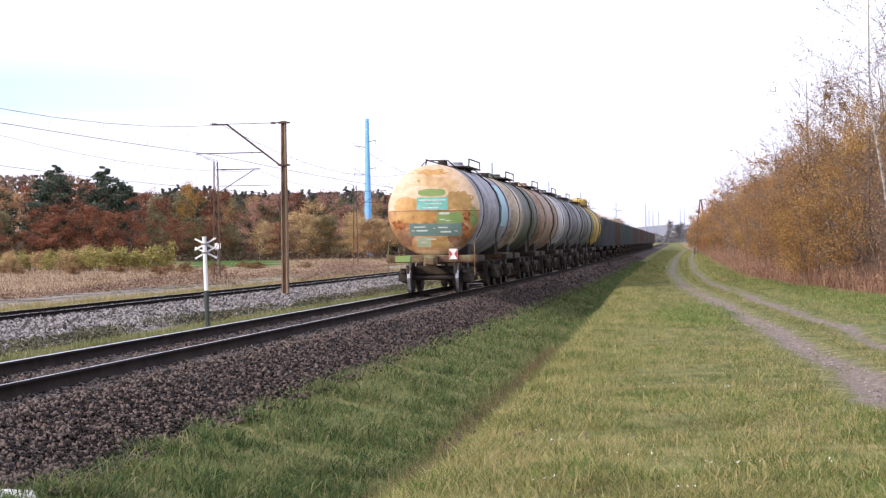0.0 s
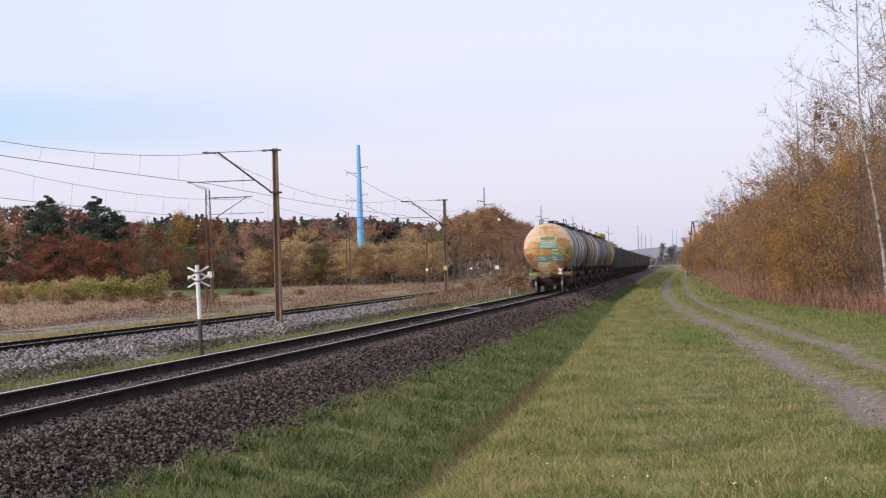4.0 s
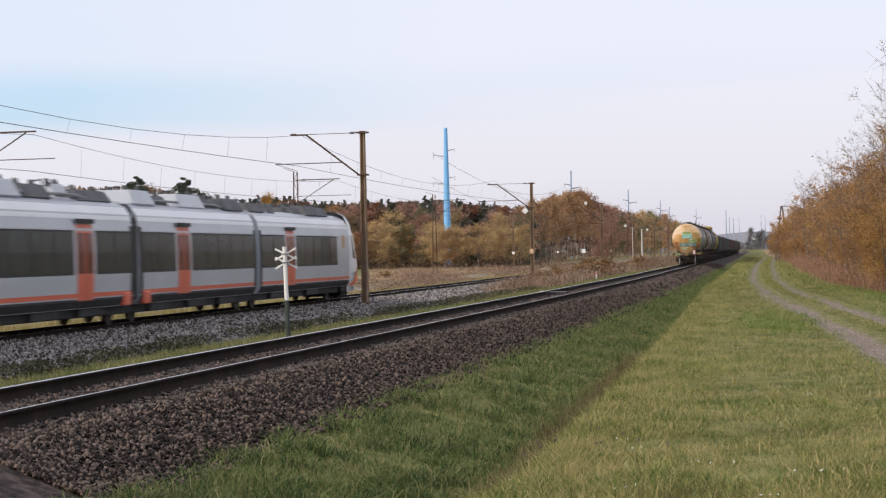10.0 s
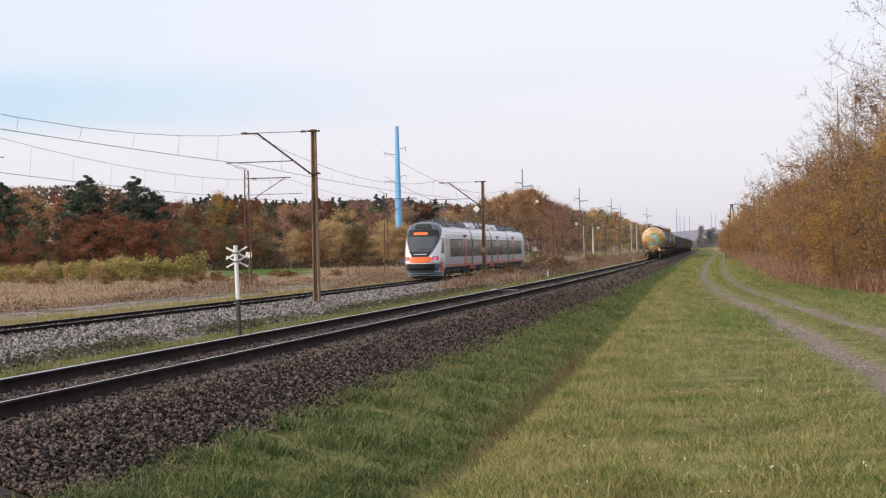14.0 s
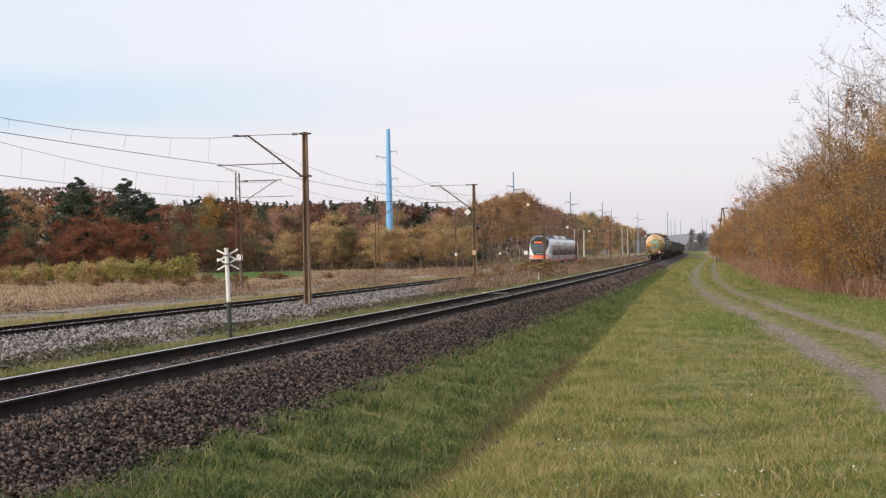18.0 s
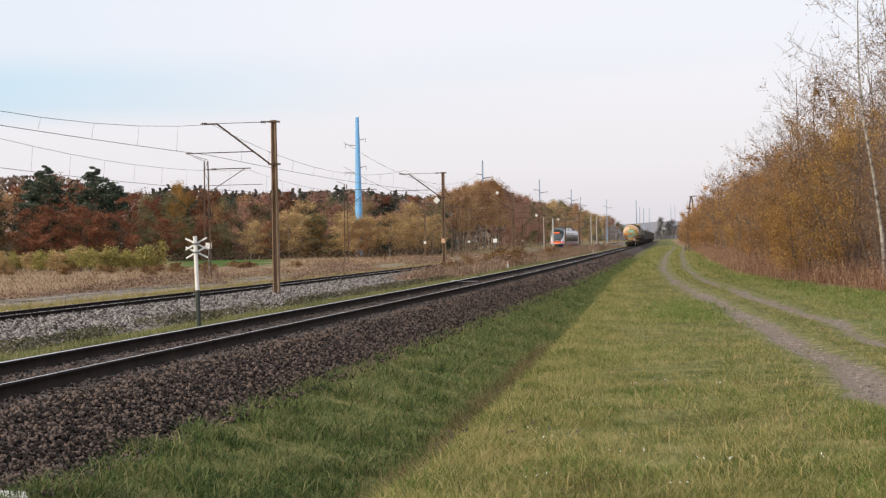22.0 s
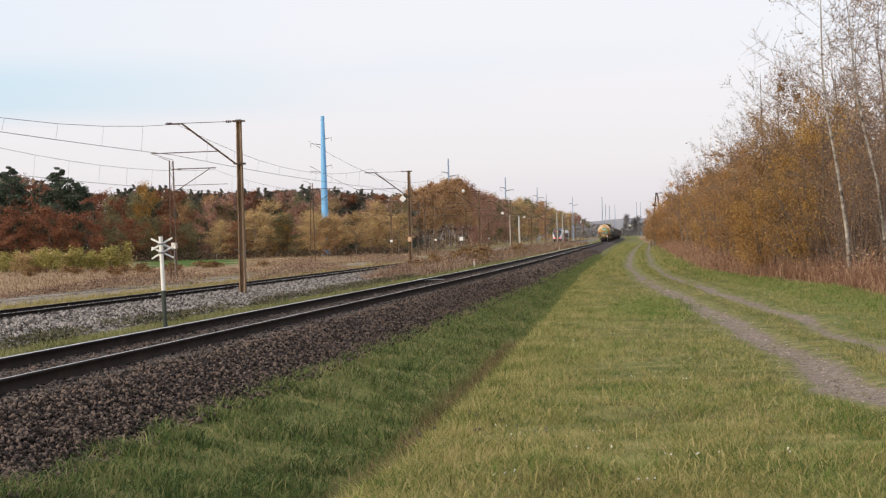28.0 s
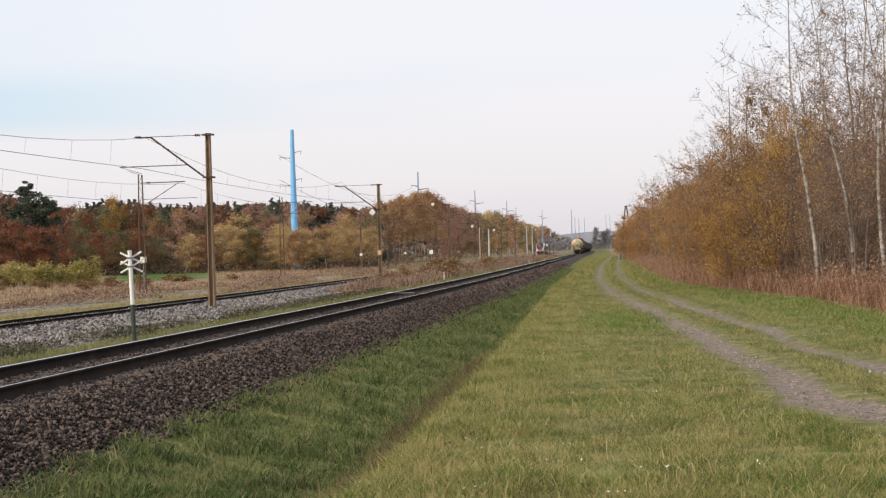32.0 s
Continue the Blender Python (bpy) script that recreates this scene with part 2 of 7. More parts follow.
BED_TAN = material("grassy_gravel", [(0.13, 0.105, 0.08), (0.25, 0.21, 0.17), (0.36, 0.315, 0.265)], 0.95, 3.0, bump=1.0, bump_scale=16, contrast=2.0)
STONE_DARK = material("brown_ballast_stone", [(0.018, 0.013, 0.011), (0.056, 0.040, 0.035), (0.165, 0.122, 0.10)], 0.9, 2.0, random_by="island", amount=0.85)
BED_DARK = material("brown_ballast_bed", [(0.015, 0.010, 0.009), (0.042, 0.029, 0.026), (0.10, 0.072, 0.066)], 0.95, 7.0, bump=1.0, bump_scale=16, contrast=2.2)
STONE_PALE = material("grey_ballast_stone", [(0.062, 0.054, 0.05), (0.185, 0.168, 0.157), (0.38, 0.35, 0.33)], 0.9, 2.0, random_by="island", amount=0.8)
BED_PALE = material("grey_ballast_bed", [(0.05, 0.045, 0.04), (0.15, 0.136, 0.127), (0.3, 0.275, 0.26)], 0.95, 6.0, bump=1.0, bump_scale=16, contrast=2.0)
RAIL_SIDE = material("rusty_rail_steel", [(0.012, 0.009, 0.008), (0.022, 0.016, 0.013), (0.04, 0.028, 0.022)], 0.9, 2.0, spec=0.1)
RAIL_TOP = material("worn_rail_head", [(0.52, 0.50, 0.50), (0.66, 0.65, 0.66)], 0.28, 4.0, metal=1.0)
SLEEPER = material("weathered_sleeper", [(0.035, 0.028, 0.025), (0.09, 0.08, 0.07)], 0.9, 3.0, random_by="object", amount=0.3, bump=0.4)
CONCRETE = material("stained_concrete", [(0.11, 0.07, 0.042), (0.23, 0.155, 0.098), (0.36, 0.275, 0.195)], 0.85, 1.2, stretch=(1, 1, 0.25), bump=0.3)
CONCRETE_PALE = material("pale_concrete", [(0.38, 0.37, 0.35), (0.52, 0.51, 0.48)], 0.85, 1.5, bump=0.2)
STEEL_BROWN = material("rusty_painted_steel", [(0.04, 0.028, 0.022), (0.085, 0.055, 0.04), (0.13, 0.08, 0.05)], 0.7, 3.0)
STEEL_GREY = material("galvanised_steel", [(0.16, 0.16, 0.17), (0.28, 0.28, 0.29)], 0.5, 4.0, metal=0.6)
WIRE = material("dull_wire", [(0.08, 0.075, 0.075), (0.13, 0.12, 0.12)], 0.6, 5.0, metal=0.3)
INSULATOR = material("brown_glazed_insulator", [(0.05, 0.02, 0.012), (0.08, 0.035, 0.02)], 0.25, 6.0, spec=0.6)
WHITE = material("white_paint", [(0.62, 0.62, 0.60), (0.82, 0.82, 0.80)], 0.6, 3.0)
BLACK = material("black_paint", [(0.012, 0.012, 0.013), (0.035, 0.033, 0.032)], 0.6, 4.0)
GREEN_GREY = material("dark_green_grey_paint", [(0.03, 0.04, 0.035), (0.06, 0.07, 0.06)], 0.7, 4.0)
RED = material("red_paint", [(0.34, 0.06, 0.05), (0.46, 0.09, 0.07)], 0.5, 4.0)
ORANGE_BOX = material("faded_orange_paint", [(0.50, 0.32, 0.19), (0.62, 0.44, 0.30)], 0.6, 4.0)
# copy of the blue tower paint, greyed as by haze for far towers
BLUE_HAZED = material("haze_greyed_blue_tower_paint", [(0.22, 0.31, 0.44), (0.29, 0.38, 0.52)], 0.5, 0.3)
BLUE = material("blue_tower_paint", [(0.15, 0.41, 0.74), (0.21, 0.50, 0.83)], 0.45, 0.3)


def ground_material():
    """Grass, dry grass, bare earth and a green field, laid out by the mask that the ground carries."""
    m = bpy.data.materials.new("ground_cover")
    m.use_nodes = True
    n, l = m.node_tree.nodes, m.node_tree.links
    b = n["Principled BSDF"]
    b.inputs["Roughness"].default_value = 0.95
    b.inputs["Specular IOR Level"].default_value = 0.1
    co = n.new("ShaderNodeTexCoord")

    def ramp(scale, colours, detail=6):
        t, r = n.new("ShaderNodeTexNoise"), n.new("ShaderNodeValToRGB")
        t.inputs["Scale"].default_value, t.inputs["Detail"].default_value = scale, detail
        t.inputs["Roughness"].default_value = 0.65
        l.new(co.outputs["Object"], t.inputs["Vector"])
        e = r.color_ramp.elements
        for i, c in enumerate(colours):
            p = 0.32 + 0.36 * i / (len(colours) - 1)
            q = e[i] if i < 2 else e.new(p)
            q.position, q.color = p, (*c, 1)
        l.new(t.outputs["Fac"], r.inputs["Fac"])
        return r.outputs["Color"], t.outputs["Fac"]

    grass, _ = ramp(2.2, [(0.07, 0.08, 0.026), (0.15, 0.155, 0.052), (0.27, 0.23, 0.10)])
    dry, _ = ramp(0.6, [(0.17, 0.11, 0.065), (0.28, 0.195, 0.12), (0.40, 0.30, 0.19)])
    earth, _ = ramp(9.0, [(0.115, 0.09, 0.072), (0.205, 0.165, 0.137), (0.31, 0.26, 0.222)])
    field, _ = ramp(0.2, [(0.05, 0.10, 0.02), (0.08, 0.15, 0.03)])
    edge_t = n.new("ShaderNodeTexNoise")
    edge_t.inputs["Scale"].default_value, edge_t.inputs["Detail"].default_value = 7.0, 8
    l.new(co.outputs["Object"], edge_t.inputs["Vector"])
    at = n.new("ShaderNodeAttribute")
    at.attribute_name = "cover"
    sep = n.new("ShaderNodeSeparateColor")
    l.new(at.outputs["Color"], sep.inputs["Color"])
    out = grass
    for ch, col in (("Red", dry), ("Green", field), ("Blue", earth)):
        a, c = n.new("ShaderNodeMath"), n.new("ShaderNodeMapRange")
        a.operation = "MULTIPLY_ADD"
        a.inputs[1].default_value = 0.5 if ch == "Blue" else 1.0
        l.new(edge_t.outputs["Fac"], a.inputs[0])
        l.new(sep.outputs[ch], a.inputs[2])
        c.inputs["From Min"].default_value, c.inputs["From Max"].default_value = (0.62, 0.86) if ch == "Blue" else (0.85, 1.15)
        l.new(a.outputs[0], c.inputs["Value"])
        mx = n.new("ShaderNodeMix")
        mx.data_type = "RGBA"
        l.new(c.outputs["Result"], mx.inputs["Factor"])
        l.new(out, mx.inputs["A"])
        l.new(col, mx.inputs["B"])
        out = mx.outputs["Result"]
    l.new(out, b.inputs["Base Color"])
    bn, bt = n.new("ShaderNodeBump"), n.new("ShaderNodeTexNoise")
    bt.inputs["Scale"].default_value, bt.inputs["Detail"].default_value = 25, 5
    l.new(co.outputs["Object"], bt.inputs["Vector"])
    l.new(bt.outputs["Fac"], bn.inputs["Height"])
    bn.inputs["Strength"].default_value, bn.inputs["Distance"].default_value = 0.35, 0.03
    l.new(bn.outputs["Normal"], b.inputs["Normal"])
    return m


def cover_at(x, y):
    """Dry grass, green field, bare earth: 0 to 1 each."""
    u = x - near_x(y)
    d = -(x - second_x(y))
    r = math.hypot(x, y)
    dry = float(np.interp(d, [-17, -13, -7, 3, 6], [0.12, 0.5, 0.6, 0.62, 0.8]))
    if u > 0:
        dry = 0.12
        if y < 45 and abs(u - (lip_u(y) - 1.15)) < 0.2:
            dry = 0.62
        if y < 80 and u > lip_u(y) - 0.1:
            dry = 0.2 + 0.14 * noise.noise(Vector((x * 0.7, y * 0.4, 2.0)))
    green = 0.0
    az = math.degrees(math.atan2(-x, max(y, 1)))
    if d > 16 and 232 < r < 328 and 13.2 < az < 16.5:
        green = 0.9
    if r > 345 and d > 0:
        dry, green = 0.5, 0.0
    hx = float(np.interp(y, HEDGE_Y, HEDGE_X))
    if u > 0 and x > hx - 0.4:
        dry = 0.75
    earth = 0.0
    for k, (pts, wide) in enumerate(((RUT_L, 0.34), (RUT_R, 0.26))):
        rx = float(np.interp(y, RUT_Y, pts)) + 0.16 * noise.noise(Vector((0, y * 0.25, k * 9.0)))
        wide *= 1.9 if y < 19 else (1.2 if y < 25 else (0.8 if y > 55 else 1.0))
        patch = 0.74 + 0.4 * noise.noise(Vector((3.0 + k, y * 0.3, 1.7)))
        if y > 50:
            patch -= 0.1
        earth = max(earth, patch * math.exp(-((x - rx) / wide) ** 2))
    mid = 0.5 * (float(np.interp(y, RUT_Y, RUT_L)) + float(np.interp(y, RUT_Y, RUT_R)))
    if u > 4 and abs(x - mid) < 1.6:
        dry = max(dry, 0.26 + 0.2 * noise.noise(Vector((x, y * 0.5, 5.0))))
    if u > 0 and 28 < y < 110 and mid + 0.9 < x < hx - 0.3:
        dry, green = 0.0, 0.42
    return dry, green, max(0.0, earth)


def spread(stops):
    """Values along stretches (from, to, step)."""
    out = []
    for a, b, s in stops:
        k = max(1, round((b - a) / s))
        out += [a + (b - a) * i / k for i in range(k)]
    return out + [stops[-1][1]]


def build_ground():
    us = spread([(-2600, -600, 250), (-600, -120, 40), (-120, -30, 6), (-30, -12, 1.2), (-12, -2, 0.5), (-2, 2.8, 0.6), (2.8, 16, 0.15),
                 (16, 40, 3), (40, 300, 40), (300, 2600, 330)])
    ys = spread([(-700, -60, 80), (-60, 8, 4), (8, 60, 0.45), (60, 130, 1.0), (130, 400, 6), (400, 1200, 50), (1200, 4400, 400)])
    verts, cover = [], []
    for y in ys:
        x0 = near_x(min(y, 900))
        for u in us:
            x = x0 + u
            verts.append((x, y, ground_z(x, y)))
            cover.append((*cover_at(x, y), 1.0))
    w = len(us)
    i = np.arange((len(ys) - 1) * (w - 1))
    a = i // (w - 1) * w + i % (w - 1)
    me = mesh_of("ground", verts, np.stack([a, a + 1, a + w + 1, a + w], 1))
    at = me.color_attributes.new("cover", "FLOAT_COLOR", "POINT")
    at.data.foreach_set("color", np.asarray(cover, np.float32).ravel())
    ob = part("ground", me, ground_material(), smooth=True)
    tagged(ob, "grassy railway land with a ditch, a rutted track and dry fields", "ground", kind="structure")


def build_bed(name, centre, z_top, half_top, right, right_z, left, left_z, mat, label, y0=-300.0, y1=1100.0):
    """A bank of crushed stone under a track."""
    us = [left, (left - half_top) / 2, -half_top, -half_top * 0.4, half_top * 0.4, half_top, (half_top + right) / 2, right]
    zs = [left_z, (left_z + z_top) / 2, z_top, z_top, z_top, z_top, (z_top + right_z) / 2, right_z]
    ys = spread([(y0, 8, 10), (8, 150, 1.0), (150, y1, 10)])
    verts = []
    for y in ys:
        for k, (u, z) in enumerate(zip(us, zs)):
            s = 0.0 if 0 < k < len(us) - 1 else 0.22 * noise.noise(Vector((u, y * 0.5, 2.0)))
            verts.append((centre(y) + u + s, y, z + 0.03 * noise.noise(Vector((u * 2, y, 0)))))
    w = len(us)
    i = np.arange((len(ys) - 1) * (w - 1))
    a = i // (w - 1) * w + i % (w - 1)
    ob = part(name, mesh_of(name, verts, np.stack([a, a + 1, a + w + 1, a + w], 1)), mat)
    return tagged(ob, label, "ballast", kind="structure")


def stones(name, count, place, size, mat, label, seed):
    """Loose crushed stones: squashed, twisted octahedra at the places that place(random) gives."""
    rng = np.random.default_rng(seed)
    base = np.array([(1, 0, 0), (-1, 0, 0), (0, 1, 0), (0, -1, 0), (0, 0, 1), (0, 0, -1)], float)
    tri = np.array([(0, 2, 4), (2, 1, 4), (1, 3, 4), (3, 0, 4), (2, 0, 5), (1, 2, 5), (3, 1, 5), (0, 3, 5)])
    pts = place(rng, count)
    n = len(pts)
    v = base[None] * rng.uniform(0.55, 1.25, (n, 6, 3)) + rng.normal(0, 0.22, (n, 6, 3))
    q = rng.normal(size=(n, 4))
    q /= np.linalg.norm(q, axis=1)[:, None]
    w, x, y, z = q.T
    rot = np.stack([1 - 2 * (y * y + z * z), 2 * (x * y - z * w), 2 * (x * z + y * w), 2 * (x * y + z * w), 1 - 2 * (x * x + z * z),
                    2 * (y * z - x * w), 2 * (x * z - y * w), 2 * (y * z + x * w), 1 - 2 * (x * x + y * y)], -1).reshape(n, 3, 3)
    v = np.einsum("nij,nkj->nki", rot, v) * rng.uniform(size[0], size[1], (n, 1, 1)) + pts[:, None]
    f = (tri[None] + np.arange(n)[:, None, None] * 6).reshape(-1, 3)
    ob = part(name, mesh_of(name, v.reshape(-1, 3), f), mat)
    return tagged(ob, label, "stones", kind="stuff")


def track_curve(fn):
    return np.vectorize(fn)


def near_bed_z(u):
    return np.interp(u, [-2.9, -1.75, 1.75, 2.95], [-0.5, -0.2, -0.2, -0.62])


def place_near(rng, count):
    y = 16 + 84 * rng.random(count) ** 1.9
    u = rng.uniform(-1.9, 3.05, count)
    u = np.where(u > 2.8, u + rng.normal(0, 0.12, count), u)
    on_rail = np.abs(np.abs(u) - 0.8) < 0.07
    x = track_curve(near_x)(y) + u
    z = near_bed_z(u) + 0.012 + rng.normal(0, 0.012, count)
    return np.stack([x, y, z], 1)[~on_rail]


def place_beyond(rng, count):
    y = 88 + 150 * rng.random(count) ** 1.3
    u = rng.uniform(1.0, 3.1, count)
    x = track_curve(near_x)(y) + u
    return np.stack([x, y, near_bed_z(u) - 0.01 + rng.normal(0, 0.012, count)], 1)


def place_far(rng, count):
    y = 36 + 130 * rng.random(count) ** 1.4
    u = rng.uniform(-1.9, 5.9, count)
    keep = rng.random(count) > np.clip((u - 4.6) / 1.6, 0, 0.9)
    x = track_curve(far_x)(y) + u
    z = np.interp(u, [-2, 1.7, 5.9], [-0.72, -0.72, -1.08]) + 0.015 + rng.normal(0, 0.012, count)
    return np.stack([x, y, z], 1)[keep]


RAIL_PROFILE = [(-0.075, -0.18), (0.075, -0.18), (0.07, -0.165), (0.012, -0.145), (0.010, -0.045), (0.036, -0.035), (0.036, -0.008), (0.028, -0.001),
                (-0.028, -0.001), (-0.036, -0.008), (-0.036, -0.035), (-0.010, -0.045), (-0.012, -0.145), (-0.07, -0.165)]


def build_track(name, centre, z, gauge, label, y0=-280.0, y1=1000.0, worn=(1.0, 1.0)):
    root = tagged(new(name), label, "railway track", kind="structure")
    ys = spread([(y0, 0, 20), (0, 200, 4), (200, y1, 20)])
    half = gauge / 2 + 0.036
    for side in (-1, 1):
        verts = [(centre(y) + side * half + a, y, z + b) for y in ys for a, b in RAIL_PROFILE]
        w = len(RAIL_PROFILE)
        f = [(i * w + k, i * w + (k + 1) % w, (i + 1) * w + (k + 1) % w, (i + 1) * w + k) for i in range(len(ys) - 1) for k in range(w)]
        rail = part("rail", mesh_of("rail", verts, f), RAIL_SIDE, root)
        if worn:
            k = worn[0 if side < 0 else 1]
            v = [(centre(y) + side * half + a * k, y, z + b) for y in ys for a, b in ((-0.03, 0.001), (-0.024, 0.004), (0.024, 0.004), (0.03, 0.001))]
            f = [(i * 4 + k, i * 4 + k + 1, i * 4 + k + 5, i * 4 + k + 4) for i in range(len(ys) - 1) for k in range(3)]
            part("rail_head", mesh_of("rail_head", v, f), RAIL_TOP, rail, "bright worn running surface")
    return root


def sleepers(root, centre, z, length, y0, y1, step):
    bm = bmesh.new()
    rbox(bm, -length / 2, length / 2, -0.12, 0.12, -0.2, 0, 0.015)
    first = part("sleeper", bm, SLEEPER, root)
    first.location = (centre(y0), y0, z)
    y, rng = y0 + step, random.Random(4)
    while y < y1:
        ob = new("sleeper", first.data)
        ob.parent, ob.location = root, (centre(y) + rng.uniform(-0.03, 0.03), y, z + rng.uniform(-0.012, 0.004))
        ob.rotation_euler = (0, 0, rng.uniform(-0.01, 0.01))
        y += step


build_ground()
build_bed("freight_track_ballast", near_x, -0.205, 1.75, 2.95, -0.68, -2.9, -0.6, BED_DARK, "dark brown crushed stone bank under the freight track")
build_bed("electrified_track_ballast", far_x, FAR_Z - 0.17, 1.7, 5.9, -1.08, -2.5, -0.95, BED_PALE, "pale grey crushed stone bank under the electrified track")
build_bed("second_track_ballast", second_x, FAR_Z - 0.26, 1.2, 2.1, -0.95, -2.4, -1.1, BED_TAN, "tan overgrown gravel bank under the second track")
NEAR_TRACK = build_track("freight_track", near_x, 0.0, 1.52, "broad-gauge railway track with rusty rails on dark ballast", worn=(1.15, 0.45))
FAR_TRACK = build_track("electrified_track", far_x, FAR_Z, 1.435, "railway track with rusty rails on pale ballast", worn=(0.4, 0.4))
SECOND_TRACK = build_track("second_track", second_x, FAR_Z - 0.25, 1.435, "overgrown second railway track with rusty rails in dry grass", worn=None)
stones("ballast_stones", 88000, place_near, (0.015, 0.036), STONE_DARK, "loose dark brown crushed ballast stones", 1)
stones("distant_ballast_stones", 9000, lambda rng, n: place_beyond(rng, n), (0.045, 0.085), STONE_DARK, "dark brown ballast stones further along the track", 3)
stones("pale_ballast_stones", 26000, place_far, (0.035, 0.07), STONE_PALE, "loose pale grey crushed ballast stones", 2)


# ---- overhead line ----
def concrete_pole(x, y, z0, z1, w=0.30, d=0.42, label="brown-stained concrete overhead line pole with a steel bracket"):
    root = tagged(new("catenary_pole"), label, "utility pole", "overhead line poles")
    root.location = (x, y, z0)
    h = z1 - z0
    bm = bmesh.new()
    # an H section, tapered upwards
    a, b, c = w / 2, w / 2 - 0.06, d / 2
    sec = [(-a, -c), (-b, -c), (-b * 0.8, -c * 0.3), (b * 0.8, -c * 0.3), (b, -c), (a, -c), (a, c), (b, c), (b * 0.8, c * 0.3), (-b * 0.8, c * 0.3), (-b, c), (-a, c)]
    rings = [[bm.verts.new((x * k, y * k, z)) for x, y in sec] for z, k in ((-0.4, 1.0), (h * 0.5, 0.87), (h, 0.72))]
    for r0, r1 in zip(rings, rings[1:]):
        for i in range(12):
            bm.faces.new((r0[i], r0[(i + 1) % 12], r1[(i + 1) % 12], r1[i]))
    bm.faces.new(rings[-1])
    part("mast", bm, CONCRETE, root)
    bm = bmesh.new()
    rbox(bm, -w * 0.42, w * 0.42, -d * 0.36, d * 0.36, h - 0.02, h + 0.06, 0.015)
    part("cap", bm, STEEL_BROWN, root)
    return root


def bracket(root, reach, top, foot, reg, sign=-1):
    """Steel bracket: a raking tube with a level head, a tie, a registration arm and insulators. Heights are above the pole's foot."""
    s = sign
    bm = bmesh.new()
    tube(bm, [(s * 0.2, 0, foot), (s * (reach - 0.6), 0, top), (s * reach, 0, top)], 0.045, 8)
    part("raking_arm", bm, STEEL_BROWN, root)
    bm = bmesh.new()
    tube(bm, [(s * 0.15, 0, top + 0.03), (s * (reach - 0.6), 0, top + 0.02)], 0.016, 5)
    part("tie_rod", bm, STEEL_BROWN, root)
    bm = bmesh.new()
    f = (reg - foot) / (top - foot)
    x_on = 0.2 + (reach - 0.8) * f
    tube(bm, [(s * x_on, 0, reg), (s * (reach + 1.0), 0, reg - 0.02)], 0.026, 6)
    part("registration_arm", bm, STEEL_BROWN, root)
    bm = bmesh.new()
    tube(bm, [(s * (reach + 1.0), 0, reg - 0.02), (s * (reach - 0.1), 0, reg - 0.36)], 0.014, 5)
    part("steady_arm", bm, STEEL_GREY, root)
    for px, pz in ((s * 0.42, top + 0.03), (s * (reach - 0.05), top + 0.02)):
        bm = bmesh.new()
        for k in range(3):
            disc(bm, (px + s * 0.09 * k, 0, pz), (1, 0, 0), 0.065, 0.05, 10)
        tube(bm, [(px - s * 0.1, 0, pz), (px + s * 0.3, 0, pz)], 0.02, 6)
        part("insulator", bm, INSULATOR, root)
    bm = bmesh.new()
    box(bm, -0.25, 0.25, -0.28, 0.28, foot - 0.04, foot + 0.04)
    part("clamp", bm, STEEL_BROWN, root)
    bm = bmesh.new()
    box(bm, -0.28, 0.28, -0.2, 0.2, top + 0.0, top + 0.07)
    part("clamp", bm, STEEL_BROWN, root)


def lattice_pole(x, y, z0, z1, s=1, reach=3.3):
    """Two steel channels laced together, with a bracket towards the near side."""
    root = tagged(new("lattice_catenary_pole"), "slender rust-brown steel lattice overhead line pole", "utility pole", "overhead line poles")
    root.location = (x, y, z0)
    h = z1 - z0
    for k in (-1, 1):
        bm = bmesh.new()
        vs = box(bm, -0.035, 0.035, -0.05, 0.05, -0.3, h)
        for v in vs:
            v.co.x += k * (0.24 if v.co.z < 1 else 0.13)
        part("channel", bm, STEEL_BROWN, root)
    n = 12
    for i in range(n):
        a, b = i / n, (i + 1) / n
        wa, wb = 0.24 - 0.11 * a, 0.24 - 0.11 * b
        bm = bmesh.new()
        k = 1 if i % 2 else -1
        tube(bm, [(-wa * k, 0, a * h), (wb * k, 0, b * h)], 0.016, 4)
        part("lacing_bar", bm, STEEL_BROWN, root)
    for nm, pts, r in (("top_arm", [(0, 0, h - 0.6), (s * reach, 0, h - 0.58)], 0.04), ("strut", [(s * 0.2, 0, h - 2.25), (s * (reach - 0.45), 0, h - 0.62)], 0.03),
                       ("registration_arm", [(s * 0.1, 0, h - 1.78), (s * (reach + 0.85), 0, h - 1.76)], 0.022), ("back_arm", [(0, 0, h - 0.02), (-s * 0.9, 0, h + 0.3)], 0.02)):
        bm = bmesh.new()
        tube(bm, pts, r, 6)
        part(nm, bm, STEEL_BROWN, root)
    bm = bmesh.new()
    for k in range(3):
        disc(bm, (s * (0.5 + 0.1 * k), 0, h - 0.6), (1, 0, 0), 0.07, 0.05, 8)
    part("insulator", bm, INSULATOR, root)
    return root


def plate(parent, x, y, z, w, h, mat, name="sign_plate", label="", turn=0.0):
    bm = bmesh.new()
    rbox(bm, -w / 2, w / 2, -0.012, 0.012, -h / 2, h / 2, 0.006, pose(x, y, z, 0, turn, 0))
    return part(name, bm, mat, parent, label)


NEAR_POLES, FAR_POLES = [], []


